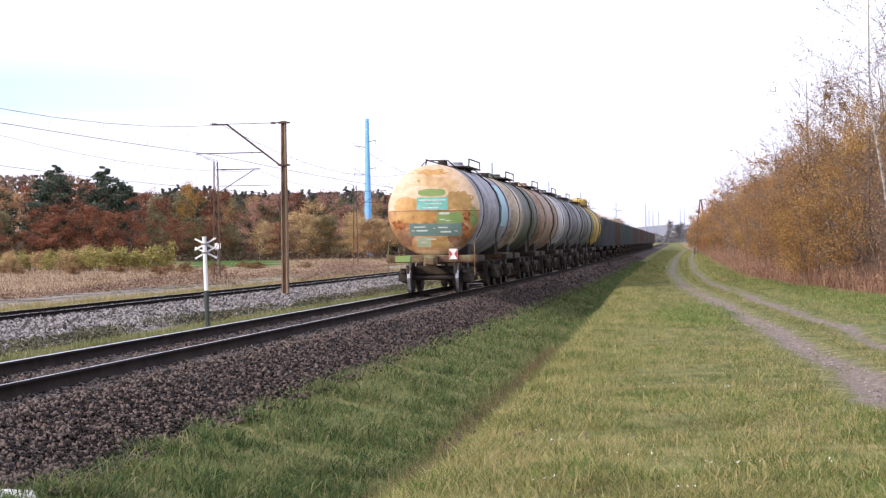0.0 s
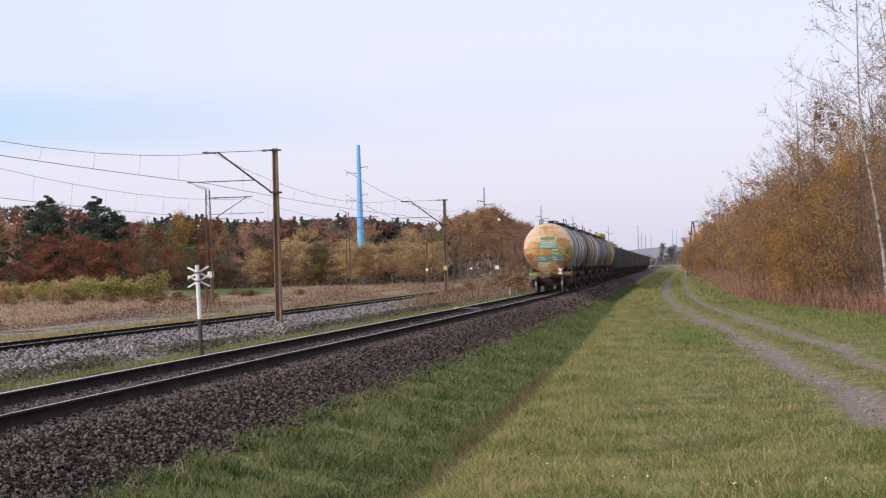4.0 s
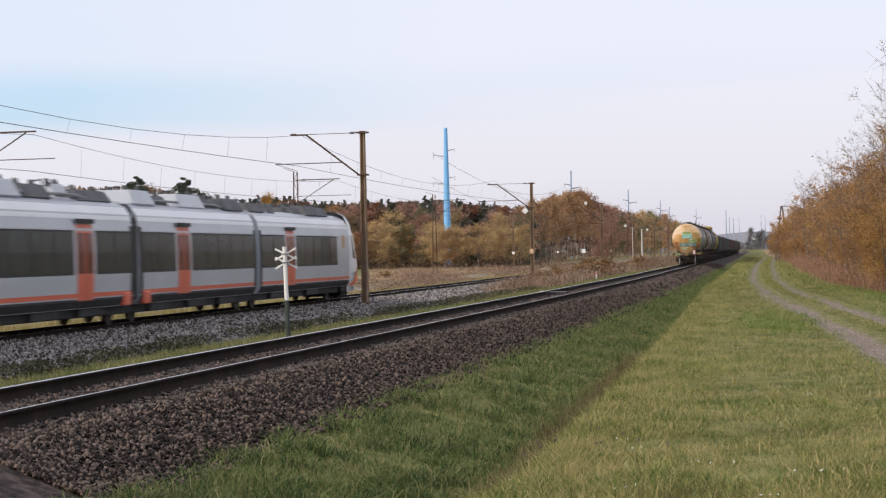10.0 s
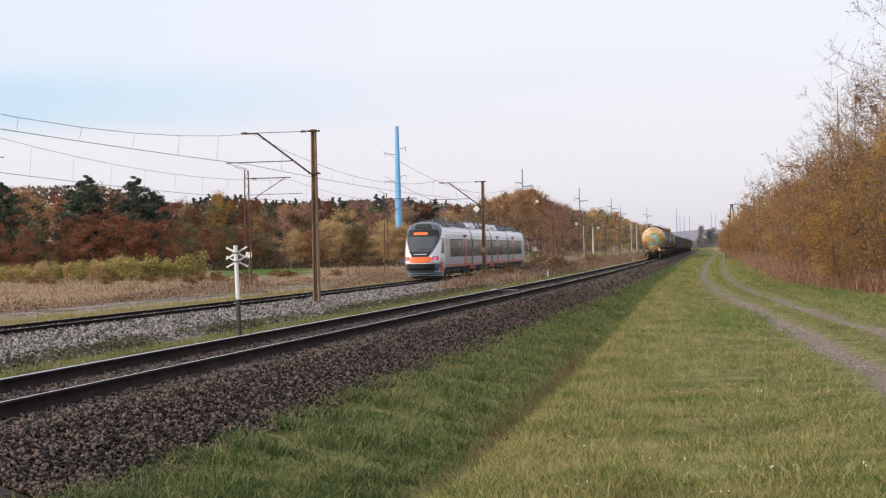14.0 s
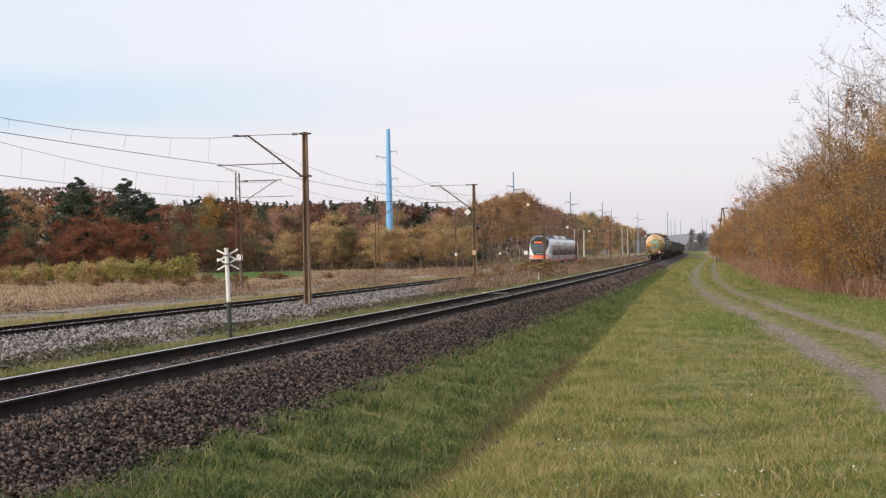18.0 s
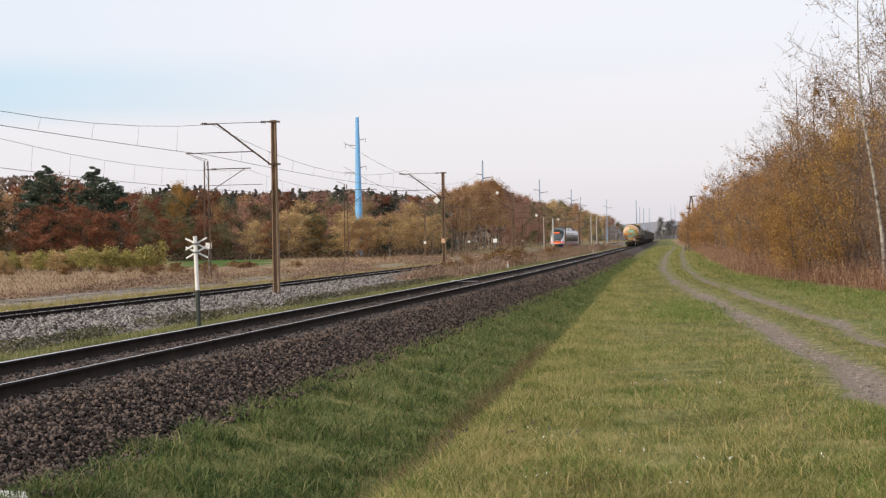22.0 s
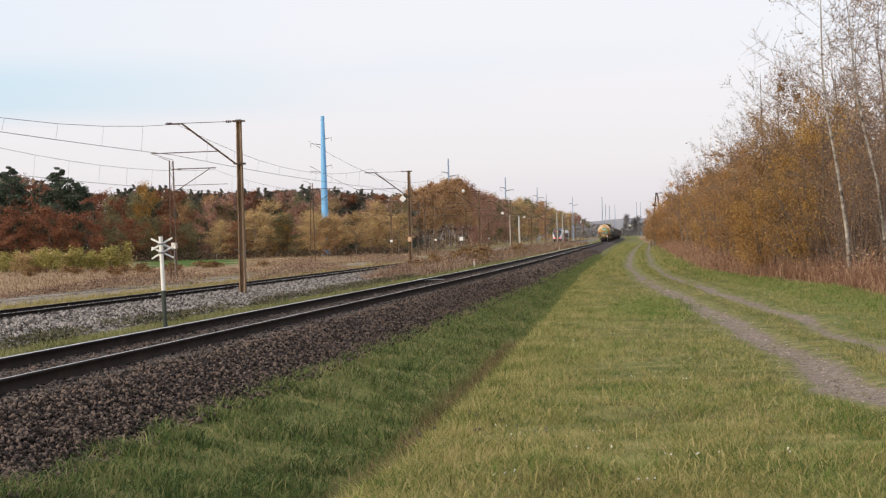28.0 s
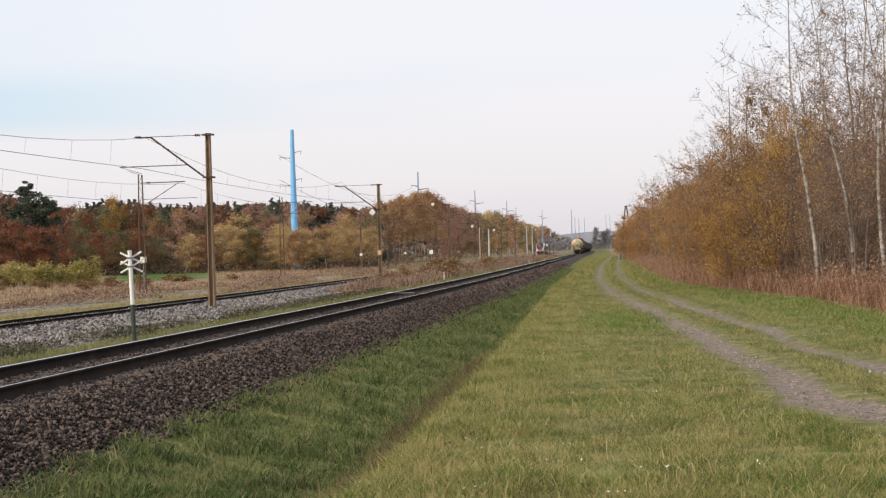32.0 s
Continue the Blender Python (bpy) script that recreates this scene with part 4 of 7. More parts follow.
def limb_paths(rng, h, stems, limbs, crown_base, reach, droop, lean=0.08, rise=0.5, twig_count=5, rounded=False):
    """Polylines with radii: stems, limbs and twigs of a tree of height h."""
    paths, tips = [], []
    for s in range(stems):
        off = np.array([rng.normal(0, 0.25), rng.normal(0, 0.25), 0]) * (stems > 1)
        d = np.array([rng.normal(0, lean), rng.normal(0, lean), 1.0]) + off * 0.35 * (stems > 1)
        top = h * (1.0 if s == 0 else rng.uniform(0.65, 0.95))
        r0 = 0.0062 * h + 0.01 if stems == 1 else 0.007 * h + 0.015
        pts = []
        for k in range(7):
            f = k / 6
            pts.append(off + d * top * f + np.array([math.sin(f * 4 + s) * 0.02 + math.sin(f * 11 + h + s) * 0.009, math.cos(f * 5 + s) * 0.02, 0]) * h)
        pts = np.array(pts)
        paths.append((pts, [r0 * (1 - 0.88 * k / 6) for k in range(7)], 0))
        for j in range(limbs):
            f = crown_base + (1 - crown_base) * (j + rng.random()) / limbs
            base = np.array([np.interp(f, np.linspace(0, 1, 7), pts[:, a]) for a in range(3)])
            ang = rng.uniform(0, 2 * math.pi)
            q = (f - crown_base) / (1.001 - crown_base)
            ln = reach * h * (math.sqrt(max(0.08, 1 - ((q - 0.35) / 0.68) ** 2)) if rounded else 1.05 - 0.75 * q) * rng.uniform(0.7, 1.2)
            out = np.array([math.cos(ang), math.sin(ang), rise + rng.normal(0, 0.12)])
            limb = [base + out * ln * g + np.array([0, 0, -droop * ln * g * g]) + rng.normal(0, 0.03 * ln, 3) * (g > 0) for g in (0, 0.35, 0.7, 1.0)]
            rr = r0 * (1 - 0.88 * f) * (0.38 if stems > 1 or crown_base < 0.2 else 0.26)
            paths.append((np.array(limb), [rr, rr * 0.7, rr * 0.45, rr * 0.15], 1))
            for g in range(twig_count):
                q = rng.uniform(0.3, 1.0)
                b = np.array([np.interp(q, (0, 0.35, 0.7, 1.0), np.array(limb)[:, a]) for a in range(3)])
                o = rng.normal(0, 1, 3) + out * 0.7 + np.array([0, 0, 0.25 - droop * 0.6])
                o *= ln * 0.32 / np.linalg.norm(o)
                paths.append((np.array([b, b + o]), [rr * 0.3 + 0.005, 0.002], 2))
                tips.append((b, b + o))
            tips.append((limb[1], limb[2]))
            tips.append((limb[2], limb[3]))
        tips.append((pts[-2], pts[-1]))
    return paths, tips


def wood_mesh(name, paths, levels):
    bm = bmesh.new()
    for pts, rad, level in paths:
        if level not in levels:
            continue
        tube(bm, pts, rad, (6, 3, 3)[level], False)
    me = bpy.data.meshes.new(name)
    bm.to_mesh(me)
    bm.free()
    return me


def make_tree(name, label, seed, h, bark, leaf, stems=1, limbs=12, crown_base=0.3, reach=0.3, droop=0.1, rise=0.5, leaves=5000, size=(0.05, 0.1), scatter=0.3,
              twigs=True, group="", category="tree", lean=0.08, twig_count=5, rounded=False, twig_bark=None):
    rng = np.random.default_rng(seed)
    paths, tips = limb_paths(rng, h, stems, limbs, crown_base, reach, droop, lean, rise, twig_count, rounded)
    root = tagged(new(name), label, category, group)
    if twig_bark:
        part("trunk", wood_mesh("trunk", paths, (0,)), bark, root, smooth=True)
        part("branchwork", wood_mesh("branchwork", paths, (1, 2)), twig_bark, root, "fine grey-brown twigs")
    else:
        part("trunk", wood_mesh("trunk", paths, (0, 1, 2) if twigs else (0, 1)), bark, root, smooth=True)
    k = rng.integers(0, len(tips), leaves)
    a, b = np.array([t[0] for t in tips]), np.array([t[1] for t in tips])
    f = rng.random((leaves, 1))
    pts = a[k] * (1 - f) + b[k] * f + np.clip(rng.normal(0, 1, (leaves, 3)), -1.7, 1.7) * scatter * rng.random((leaves, 1))
    pts[:, 2] = np.maximum(pts[:, 2], 0.15)
    part("crown", mesh_of("crown", *quads_at(rng, pts, size)), leaf, root)
    return root


def pine(name, label, seed, h, group, cone=False):
    """A pine with a broad ragged crown, or a narrow pointed spruce."""
    rng = np.random.default_rng(seed)
    root = tagged(new(name), label, "tree", group)
    bm = bmesh.new()
    tube(bm, [(0, 0, -0.3), (0.1, 0, h * 0.5), (0, 0.05, h * 0.97)], [0.22, 0.15, 0.03], 7)
    pts = []
    reach = ((0.1, 0.2), (0.75, 0.12), (1.0, 0.0)) if cone else ((0.08, 0.12), (0.35, 0.19), (0.62, 0.17), (0.8, 0.13), (0.93, 0.075), (1.0, 0.03))
    count = 54
    for j in range(count):
        f = 0.08 + 0.91 * (j + rng.random()) / count
        ang, ln = rng.uniform(0, 6.28), h * float(np.interp(f, *zip(*reach))) * rng.uniform(0.6, 1.2)
        base = np.array([0.05, 0.02, h * f])
        end = base + np.array([math.cos(ang) * ln, math.sin(ang) * ln, ln * (-0.15 if cone else 0.3)])
        tube(bm, [base, end], [0.06 * (1.1 - f), 0.015], 4, False)
        for c in range(4):
            q = base + (end - base) * rng.uniform(0.35, 1.05)
            d = rng.normal(0, 1, (50, 3))
            d *= rng.random((50, 1)) ** 0.4 / np.linalg.norm(d, axis=1)[:, None]
            pts.append(q + d * np.array([1.0, 1.0, 0.6]) * (0.32 * (1.12 - f) + ln * 0.33))
    part("trunk", bm, BARK, root)
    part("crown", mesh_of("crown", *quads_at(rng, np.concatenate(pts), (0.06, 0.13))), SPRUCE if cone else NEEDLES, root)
    return root


def blades(name, pts, height, width, lean, mat, label, seed, category="grass", patch=0.0, bent=False):
    """Grass: one blade, straight or bent over, at each point; patch: how much the height varies over the ground."""
    rng = np.random.default_rng(seed)
    n = len(pts)
    h = rng.uniform(height[0], height[1], (n, 1)) * (0.65 + 0.7 * rng.random((n, 1)) ** 2)
    ang = rng.uniform(0, 2 * np.pi, n)
    if patch:
        h *= np.clip(1 + patch * 1.6 * noise_of(pts[:, 0] * 1.3, pts[:, 1] * 0.9), 0.35, 1.9)[:, None]
    side = np.stack([np.cos(ang), np.sin(ang), 0 * ang], 1) * width * (0.6 + 0.8 * rng.random((n, 1)))
    away = rng.normal(0, lean, (n, 2)) * h
    tip = np.concatenate([away, h * (0.85 if bent else 1.0)], 1)
    if bent:
        mid = np.concatenate([away * 0.35, h * 0.62], 1)
        v = np.stack([pts - side, pts + side, pts + mid - side * 0.75, pts + mid + side * 0.75, pts + tip], 1).reshape(-1, 3)
        f = (np.array([(0, 1, 3), (0, 3, 2), (2, 3, 4)])[None] + 5 * np.arange(n)[:, None, None]).reshape(-1, 3)
    else:
        v, f = np.stack([pts - side, pts + side, pts + tip], 1).reshape(-1, 3), np.arange(n * 3).reshape(-1, 3)
    ob = part(name, mesh_of(name, v, f), mat)
    return tagged(ob, label, category, kind="stuff")


NX, GZ = np.vectorize(near_x), np.vectorize(ground_z)


def noise_of(a, b):
    return np.array([noise.noise(Vector((p, q, 0.0))) for p, q in zip(a, b)])


def tufts(rng, n_tufts, per, spread_r, region):
    """Points in tufts, on the ground; region(rng, n) gives x, y."""
    x, y = region(rng, n_tufts)
    x = np.repeat(x, per) + rng.normal(0, spread_r, len(x) * per)
    y = np.repeat(y, per) + rng.normal(0, spread_r, len(y) * per)
    return x, y


def on_ground(x, y, sink=0.02):
    return np.stack([x, y, GZ(x, y) - sink], 1)


def rut_clear(rng, x, y):
    d1 = np.abs(x - np.interp(y, RUT_Y, RUT_L)) - np.interp(y, [17, 21], [0.3, 0.0])
    d2 = np.abs(x - np.interp(y, RUT_Y, RUT_R))
    return (d1 > 0.38 + 0.12 * rng.random(len(x))) & (d2 > 0.28 + 0.12 * rng.random(len(x)))


def bank_region(rng, n):
    y = 10.5 + 75 * rng.random(n) ** 2.1
    lip = np.vectorize(lip_u)(y) + NX(y)
    hx = np.interp(y, HEDGE_Y, HEDGE_X)
    x = lip - 0.1 + (np.minimum(hx, 0.3 + y * 0.16) - lip + 0.1) * rng.random(n)
    return x, y


def slope_region(rng, n):
    y = 15 + 195 * rng.random(n) ** 2.2
    lip = np.vectorize(lip_u)(y)
    u = 2.85 + (lip - 0.75 - 2.85) * rng.random(n)
    return NX(y) + u, y


def strip_region(rng, n):
    y = 30 + 150 * rng.random(n) ** 1.4
    return NX(y) - rng.uniform(2.2, 6.6, n), y


def build_grass():
    rng = np.random.default_rng(11)
    x, y = tufts(rng, 28000, 10, 0.05, bank_region)
    k = rut_clear(rng, x, y)
    blades("meadow_grass", on_ground(x[k], y[k]), (0.035, 0.10), 0.0042, 0.85, GRASS, "short green and yellowing meadow grass on the bank", 12, patch=0.5)
    x, y = tufts(rng, 900, 26, 0.07, bank_region)
    k = rut_clear(rng, x, y)
    blades("grass_tufts", on_ground(x[k], y[k]), (0.06, 0.15), 0.0034, 0.65, GRASS_STRAW, "taller straw-coloured grass tufts", 13, bent=True)

    def clump_region(rng, n):
        x, y = bank_region(rng, n)
        k = (noise_of(x * 0.55, y * 0.3) > 0.08) & (y < 48) & (x < np.interp(y, RUT_Y, RUT_L) - 0.7)
        return x[k], y[k]
    x, y = tufts(rng, 4200, 14, 0.08, clump_region)
    blades("fresh_grass", on_ground(x, y), (0.05, 0.13), 0.0036, 0.9, GRASS_FRESH, "fresh green grass in soft clumps on the bank", 31, patch=0.5, bent=True)

    def brown_region(rng, n):
        x, y = bank_region(rng, n)
        k = (noise_of(x * 0.6 + 7, y * 0.33 + 3) > 0.14) & (y < 60)
        return x[k], y[k]
    x, y = tufts(rng, 4200, 12, 0.07, brown_region)
    k = rut_clear(rng, x, y)
    blades("withered_grass", on_ground(x[k], y[k]), (0.03, 0.10), 0.0042, 0.9, DEAD_GRASS, "withered brown grass in patches on the bank", 32)

    # straw grass along the lip; its pale colour also paints the light caught there
    def band_region(rng, n):
        y = 11 + 45 * rng.random(n) ** 1.5
        return NX(y) + np.vectorize(lip_u)(y) + np.abs(rng.normal(0, 0.9, n)), y
    x, y = tufts(rng, 1700, 12, 0.06, band_region)
    k = rut_clear(rng, x, y)
    blades("straw_band", on_ground(x[k], y[k]), (0.04, 0.11), 0.0036, 0.85, GRASS_STRAW, "straw-yellow grass, also brightening the top of the ditch bank as if sunlit", 33, patch=0.4)

    def fresh_region(rng, n):
        y = 40 + rng.normal(0, 3.2, n)
        return -0.55 - 0.03 * (y - 40) + rng.normal(0, 0.42, n), y
    x, y = tufts(rng, 420, 16, 0.09, fresh_region)
    blades("lush_patch", on_ground(x, y), (0.07, 0.15), 0.005, 0.9, GRASS_FRESH, "bright green lush grass patch beside the earth track", 34, bent=True)

    def verge_region(rng, n):
        y = 26 + 84 * rng.random(n) ** 1.3
        a, b = np.interp(y, RUT_Y, RUT_R) + 0.55, np.interp(y, HEDGE_Y, HEDGE_X)
        return a + (b - a) * (0.25 + 0.75 * rng.random(n)), y
    x, y = tufts(rng, 3600, 11, 0.1, verge_region)
    blades("verge_grass", on_ground(x, y), (0.05, 0.14), 0.006, 0.8, GRASS_FRESH, "bright green verge grass between the track and the weeds", 35, patch=0.6, bent=True)

    def crown_region(rng, n):
        y = 15 + 60 * rng.random(n) ** 1.5
        a, b = np.interp(y, RUT_Y, RUT_L), np.interp(y, RUT_Y, RUT_R)
        return a - 1.8 + (b - a + 2.3) * rng.random(n), y
    x, y = tufts(rng, 9500, 11, 0.07, crown_region)
    k = rut_clear(rng, x, y)
    blades("trodden_turf", on_ground(x[k], y[k]), (0.015, 0.05), 0.005, 0.9, GRASS_TURF, "short trodden olive turf between the ruts", 36)
    x, y = tufts(rng, 12500, 12, 0.09, slope_region)
    blades("ditch_grass", on_ground(x, y), (0.07, 0.21), 0.006, 0.8, GRASS_LUSH, "long lush green grass on the ditch slopes", 14, patch=0.75, bent=True)

    def mat_region(rng, n):
        x, y = slope_region(rng, n)
        k = (noise_of(x * 0.8 + 2, y * 0.4) > 0.1) & (y < 80)
        return x[k], y[k]
    x, y = tufts(rng, 3400, 14, 0.1, mat_region)
    blades("matted_grass", on_ground(x, y), (0.10, 0.26), 0.0055, 0.95, GRASS_PALE, "pale matted grass lying over on the ditch slope", 37, patch=0.5, bent=True)
    x, y = tufts(rng, 6000, 9, 0.12, strip_region)
    blades("trackside_grass", on_ground(x, y), (0.10, 0.22), 0.012, 0.4, GRASS_PALE, "yellow-green grass strip beyond the freight track", 15, patch=0.4)

    def hedge_region(rng, n):
        y = 40 + 230 * rng.random(n) ** 1.8
        return np.interp(y, HEDGE_Y, HEDGE_X) + rng.gamma(1.6, 1.0, n), y
    x, y = tufts(rng, 4200, 14, 0.25, hedge_region)
    blades("tall_dry_weeds", on_ground(x, y), (0.3, 0.85), 0.008, 0.28, WEED_RUST, "tall rust-brown dead weeds along the bushes", 16, "weeds")

    x, y = tufts(rng, 2600, 12, 0.2, hedge_region)
    p = on_ground(x, y)
    p[:, 2] += rng.random(len(p)) ** 1.3 * (0.75 + 0.35 * np.sin(x * 1.3 + y * 0.6))
    ob = part("weed_brush", mesh_of("weed_brush", *quads_at(rng, p, (0.018, 0.045))), WEED_RUST)
    tagged(ob, "fluffy rust-brown weed brush along the bushes", "weeds", kind="stuff")

    x, y = rng.normal(6.1, 0.35, 26), rng.normal(45.5, 1.2, 26)
    p = np.repeat(on_ground(x, y), 14, 0) + rng.normal(0, 1, (364, 3)) * np.array([0.035, 0.035, 0.015])
    p[:, 2] += np.repeat(0.25 + 0.45 * rng.random(26), 14)
    ob = part("pale_umbels", mesh_of("pale_umbels", *quads_at(rng, p, (0.008, 0.018))), GRASS_SEED)
    tagged(ob, "dried pale seed heads among the weeds", "weeds", kind="stuff")
    x, y = NX(np.full(14, 14.5)) + 7.1 + rng.normal(0.1, 0.35, 14), rng.normal(14.6, 0.8, 14)
    p = np.repeat(on_ground(x, y), 8, 0) + rng.normal(0, 0.008, (112, 3))
    p[:, 2] += np.repeat(0.13 + 0.09 * rng.random(14), 8)
    ob = part("dark_seed_heads", mesh_of("dark_seed_heads", *quads_at(rng, p, (0.006, 0.012))), BARK)
    tagged(ob, "dark dried seed heads at the edge of the ditch", "weeds", kind="stuff")
    # overhanging grass along the lip of the ditch, and dead grass at its bottom
    def lip_region(rng, n):
        y = 11 + 80 * rng.random(n) ** 1.5
        return NX(y) + np.vectorize(lip_u)(y) + np.abs(rng.normal(0.0, 0.45, n)) - 0.05, y
    x, y = tufts(rng, 3600, 10, 0.05, lip_region)
    blades("lip_grass", on_ground(x, y), (0.05, 0.14), 0.005, 0.7, GRASS, "straw-green grass hanging over the edge of the ditch", 22)

    def bottom_region(rng, n):
        y = 12 + 34 * rng.random(n) ** 1.3
        return NX(y) + np.vectorize(lip_u)(y) - 1.15 + rng.normal(0, 0.13, n), y
    x, y = tufts(rng, 1300, 12, 0.06, bottom_region)
    blades("dead_ditch_grass", on_ground(x, y), (0.12, 0.34), 0.006, 0.45, DEAD_GRASS, "dead brown grass at the bottom of the ditch", 23)
    x, y = bank_region(rng, 60)
    x, y = np.repeat(x, 3) + rng.normal(0, 0.08, 180), np.repeat(y, 3) + rng.normal(0, 0.08, 180)
    p = on_ground(x, y)
    p[:, 2] += 0.1
    ob = part("white_flowers", mesh_of("white_flowers", *quads_at(rng, p, (0.006, 0.011))), WHITE)
    tagged(ob, "tiny white flowers scattered in the meadow grass", "flowers", kind="stuff")

    def field_region(rng, n):
        y = 58 + 270 * rng.random(n) ** 1.3
        x = np.vectorize(second_x)(y) - 7 - 73 * rng.random(n) ** 1.3
        az, r = np.degrees(np.arctan2(-x, y)), np.hypot(x, y)
        k = ~((az > 13.1) & (az < 16.6) & (r > 190))
        return x[k], y[k]
    x, y = tufts(rng, 6000, 11, 0.5, field_region)
    blades("field_dry_grass", on_ground(x, y), (0.2, 0.55), 0.022, 0.45, REED_TAN, "tall tan dry grass in the field behind the tracks", 17)

    def lineside_region(rng, n):
        y = 55 + 230 * rng.random(n) ** 1.4
        return np.vectorize(second_x)(y) + np.where(y < 105, rng.uniform(1.5, 6.0, n), rng.uniform(-1.5, 6.0, n)), y
    x, y = tufts(rng, 4200, 10, 0.25, lineside_region)
    blades("lineside_grass", on_ground(x, y), (0.15, 0.42), 0.014, 0.5, GRASS_STRAW, "tan and olive grass between the two electrified tracks", 24)

    def scrub_region(rng, n):
        y = 60 + 290 * rng.random(n) ** 1.3
        return np.vectorize(second_x)(y) + np.interp(y, [100, 125], [-2.4, 5.4]) - rng.gamma(2.0, 1.0, n) * np.interp(y, [100, 130], [1, 3.4]), y
    x, y = tufts(rng, 4600, 18, 0.28, scrub_region)
    p = on_ground(x, y)
    p[:, 2] += rng.random(len(p)) * (0.45 + 0.3 * np.sin(x * 0.5 + y * 0.11))
    ob = part("rust_scrub", mesh_of("rust_scrub", *quads_at(rng, p, (0.03, 0.075))), REED_RUST)
    tagged(ob, "knee-high rust-brown scrub behind the second track", "weeds", kind="stuff")

    def beyond_region(rng, n):
        y = 75 + 230 * rng.random(n) ** 1.5
        lip = np.vectorize(lip_u)(y)
        hx = np.interp(y, HEDGE_Y, HEDGE_X)
        a = NX(y) + lip - 0.1
        return a + (hx - a) * rng.random(n), y
    x, y = tufts(rng, 7000, 9, 0.15, beyond_region)
    k = rut_clear(rng, x, y)
    blades("distant_grass", on_ground(x[k], y[k]), (0.08, 0.2), 0.014, 0.5, GRASS, "grass on the bank and in the ditch further along", 19)

    def path_region(rng, n):
        y = 13 + 55 * rng.random(n) ** 1.6
        left = rng.random(n) < 0.6
        return np.where(left, np.interp(y, RUT_Y, RUT_L), np.interp(y, RUT_Y, RUT_R)) + rng.normal(0, 0.3, n), y
    x, y = tufts(rng, 2600, 5, 0.03, path_region)
    blades("trodden_grass", on_ground(x, y), (0.02, 0.06), 0.004, 0.8, GRASS, "trodden grass in the ruts of the earth track", 20)
    stones("path_pebbles", 4500, lambda r, n: on_ground(*path_region(r, n), 0.0), (0.006, 0.02), PEBBLE, "small pebbles and clods on the earth track", 21)

    def rough_region(rng, n):
        y = 120 + 420 * rng.random(n) ** 1.5
        return NX(y) - 5.5 - (NX(y) - 5.5 - np.vectorize(far_x)(y) - 3.4) * rng.random(n), y
    x, y = tufts(rng, 3600, 12, 0.3, rough_region)
    blades("rough_weeds", on_ground(x, y), (0.35, 1.0), 0.022, 0.25, REED_RUST, "rust-brown weeds between the two railways", 18, "weeds")

    def thicket_region(rng, n):
        y = 118 + 330 * rng.random(n) ** 1.3
        a, b = np.vectorize(far_x)(y) + 3.0, NX(y) - 6.4
        f = rng.random(n)
        k = (b > a + 0.3) & (noise_of(y * 0.13, f * 4) > -0.25)
        return (a + (b - a) * f)[k], y[k]
    x, y = tufts(rng, 4000, 20, 0.35, thicket_region)
    p = on_ground(x, y)
    p[:, 2] += rng.random(len(p)) * np.interp(y, [118, 150, 400], [0.45, 1.2, 1.5]) * (0.75 + 0.4 * np.sin(y * 0.23) * np.sin(x * 0.9 + 1))
    ob = part("rust_thicket", mesh_of("rust_thicket", *quads_at(rng, p, (0.04, 0.09))), REED_RUST)
    tagged(ob, "waist-high rust-brown thicket between the two railways", "weeds", kind="stuff")

    def weed_region(rng, n):
        y = 34 + 120 * rng.random(n) ** 1.4
        x = NX(y) - rng.normal(7.8, 0.9, n)
        k = noise_of(x * 0.5, y * 0.22) > 0.05
        return x[k], y[k]
    x, y = tufts(rng, 1100, 34, 0.16, weed_region)
    p = on_ground(x, y)
    p[:, 2] += rng.random(len(p)) * 0.35
    ob = part("low_weeds", mesh_of("low_weeds", *quads_at(rng, p, (0.022, 0.055))), WEED)
    tagged(ob, "low dark olive weeds at the edge of the pale ballast", "weeds", kind="stuff")


def put(proto, x, y, scale=1.0, turn=0.0, z=None, label=""):
    m = pose(x, y, ground_z(x, y) - 0.05 if z is None else z, 0, 0, turn)
    ob = copy_thing(proto, m)
    ob.scale = (scale, scale, scale * 1.0)
    return ob


def polar(az, d):
    a = radians(az)
    return -d * math.sin(a), d * math.cos(a)


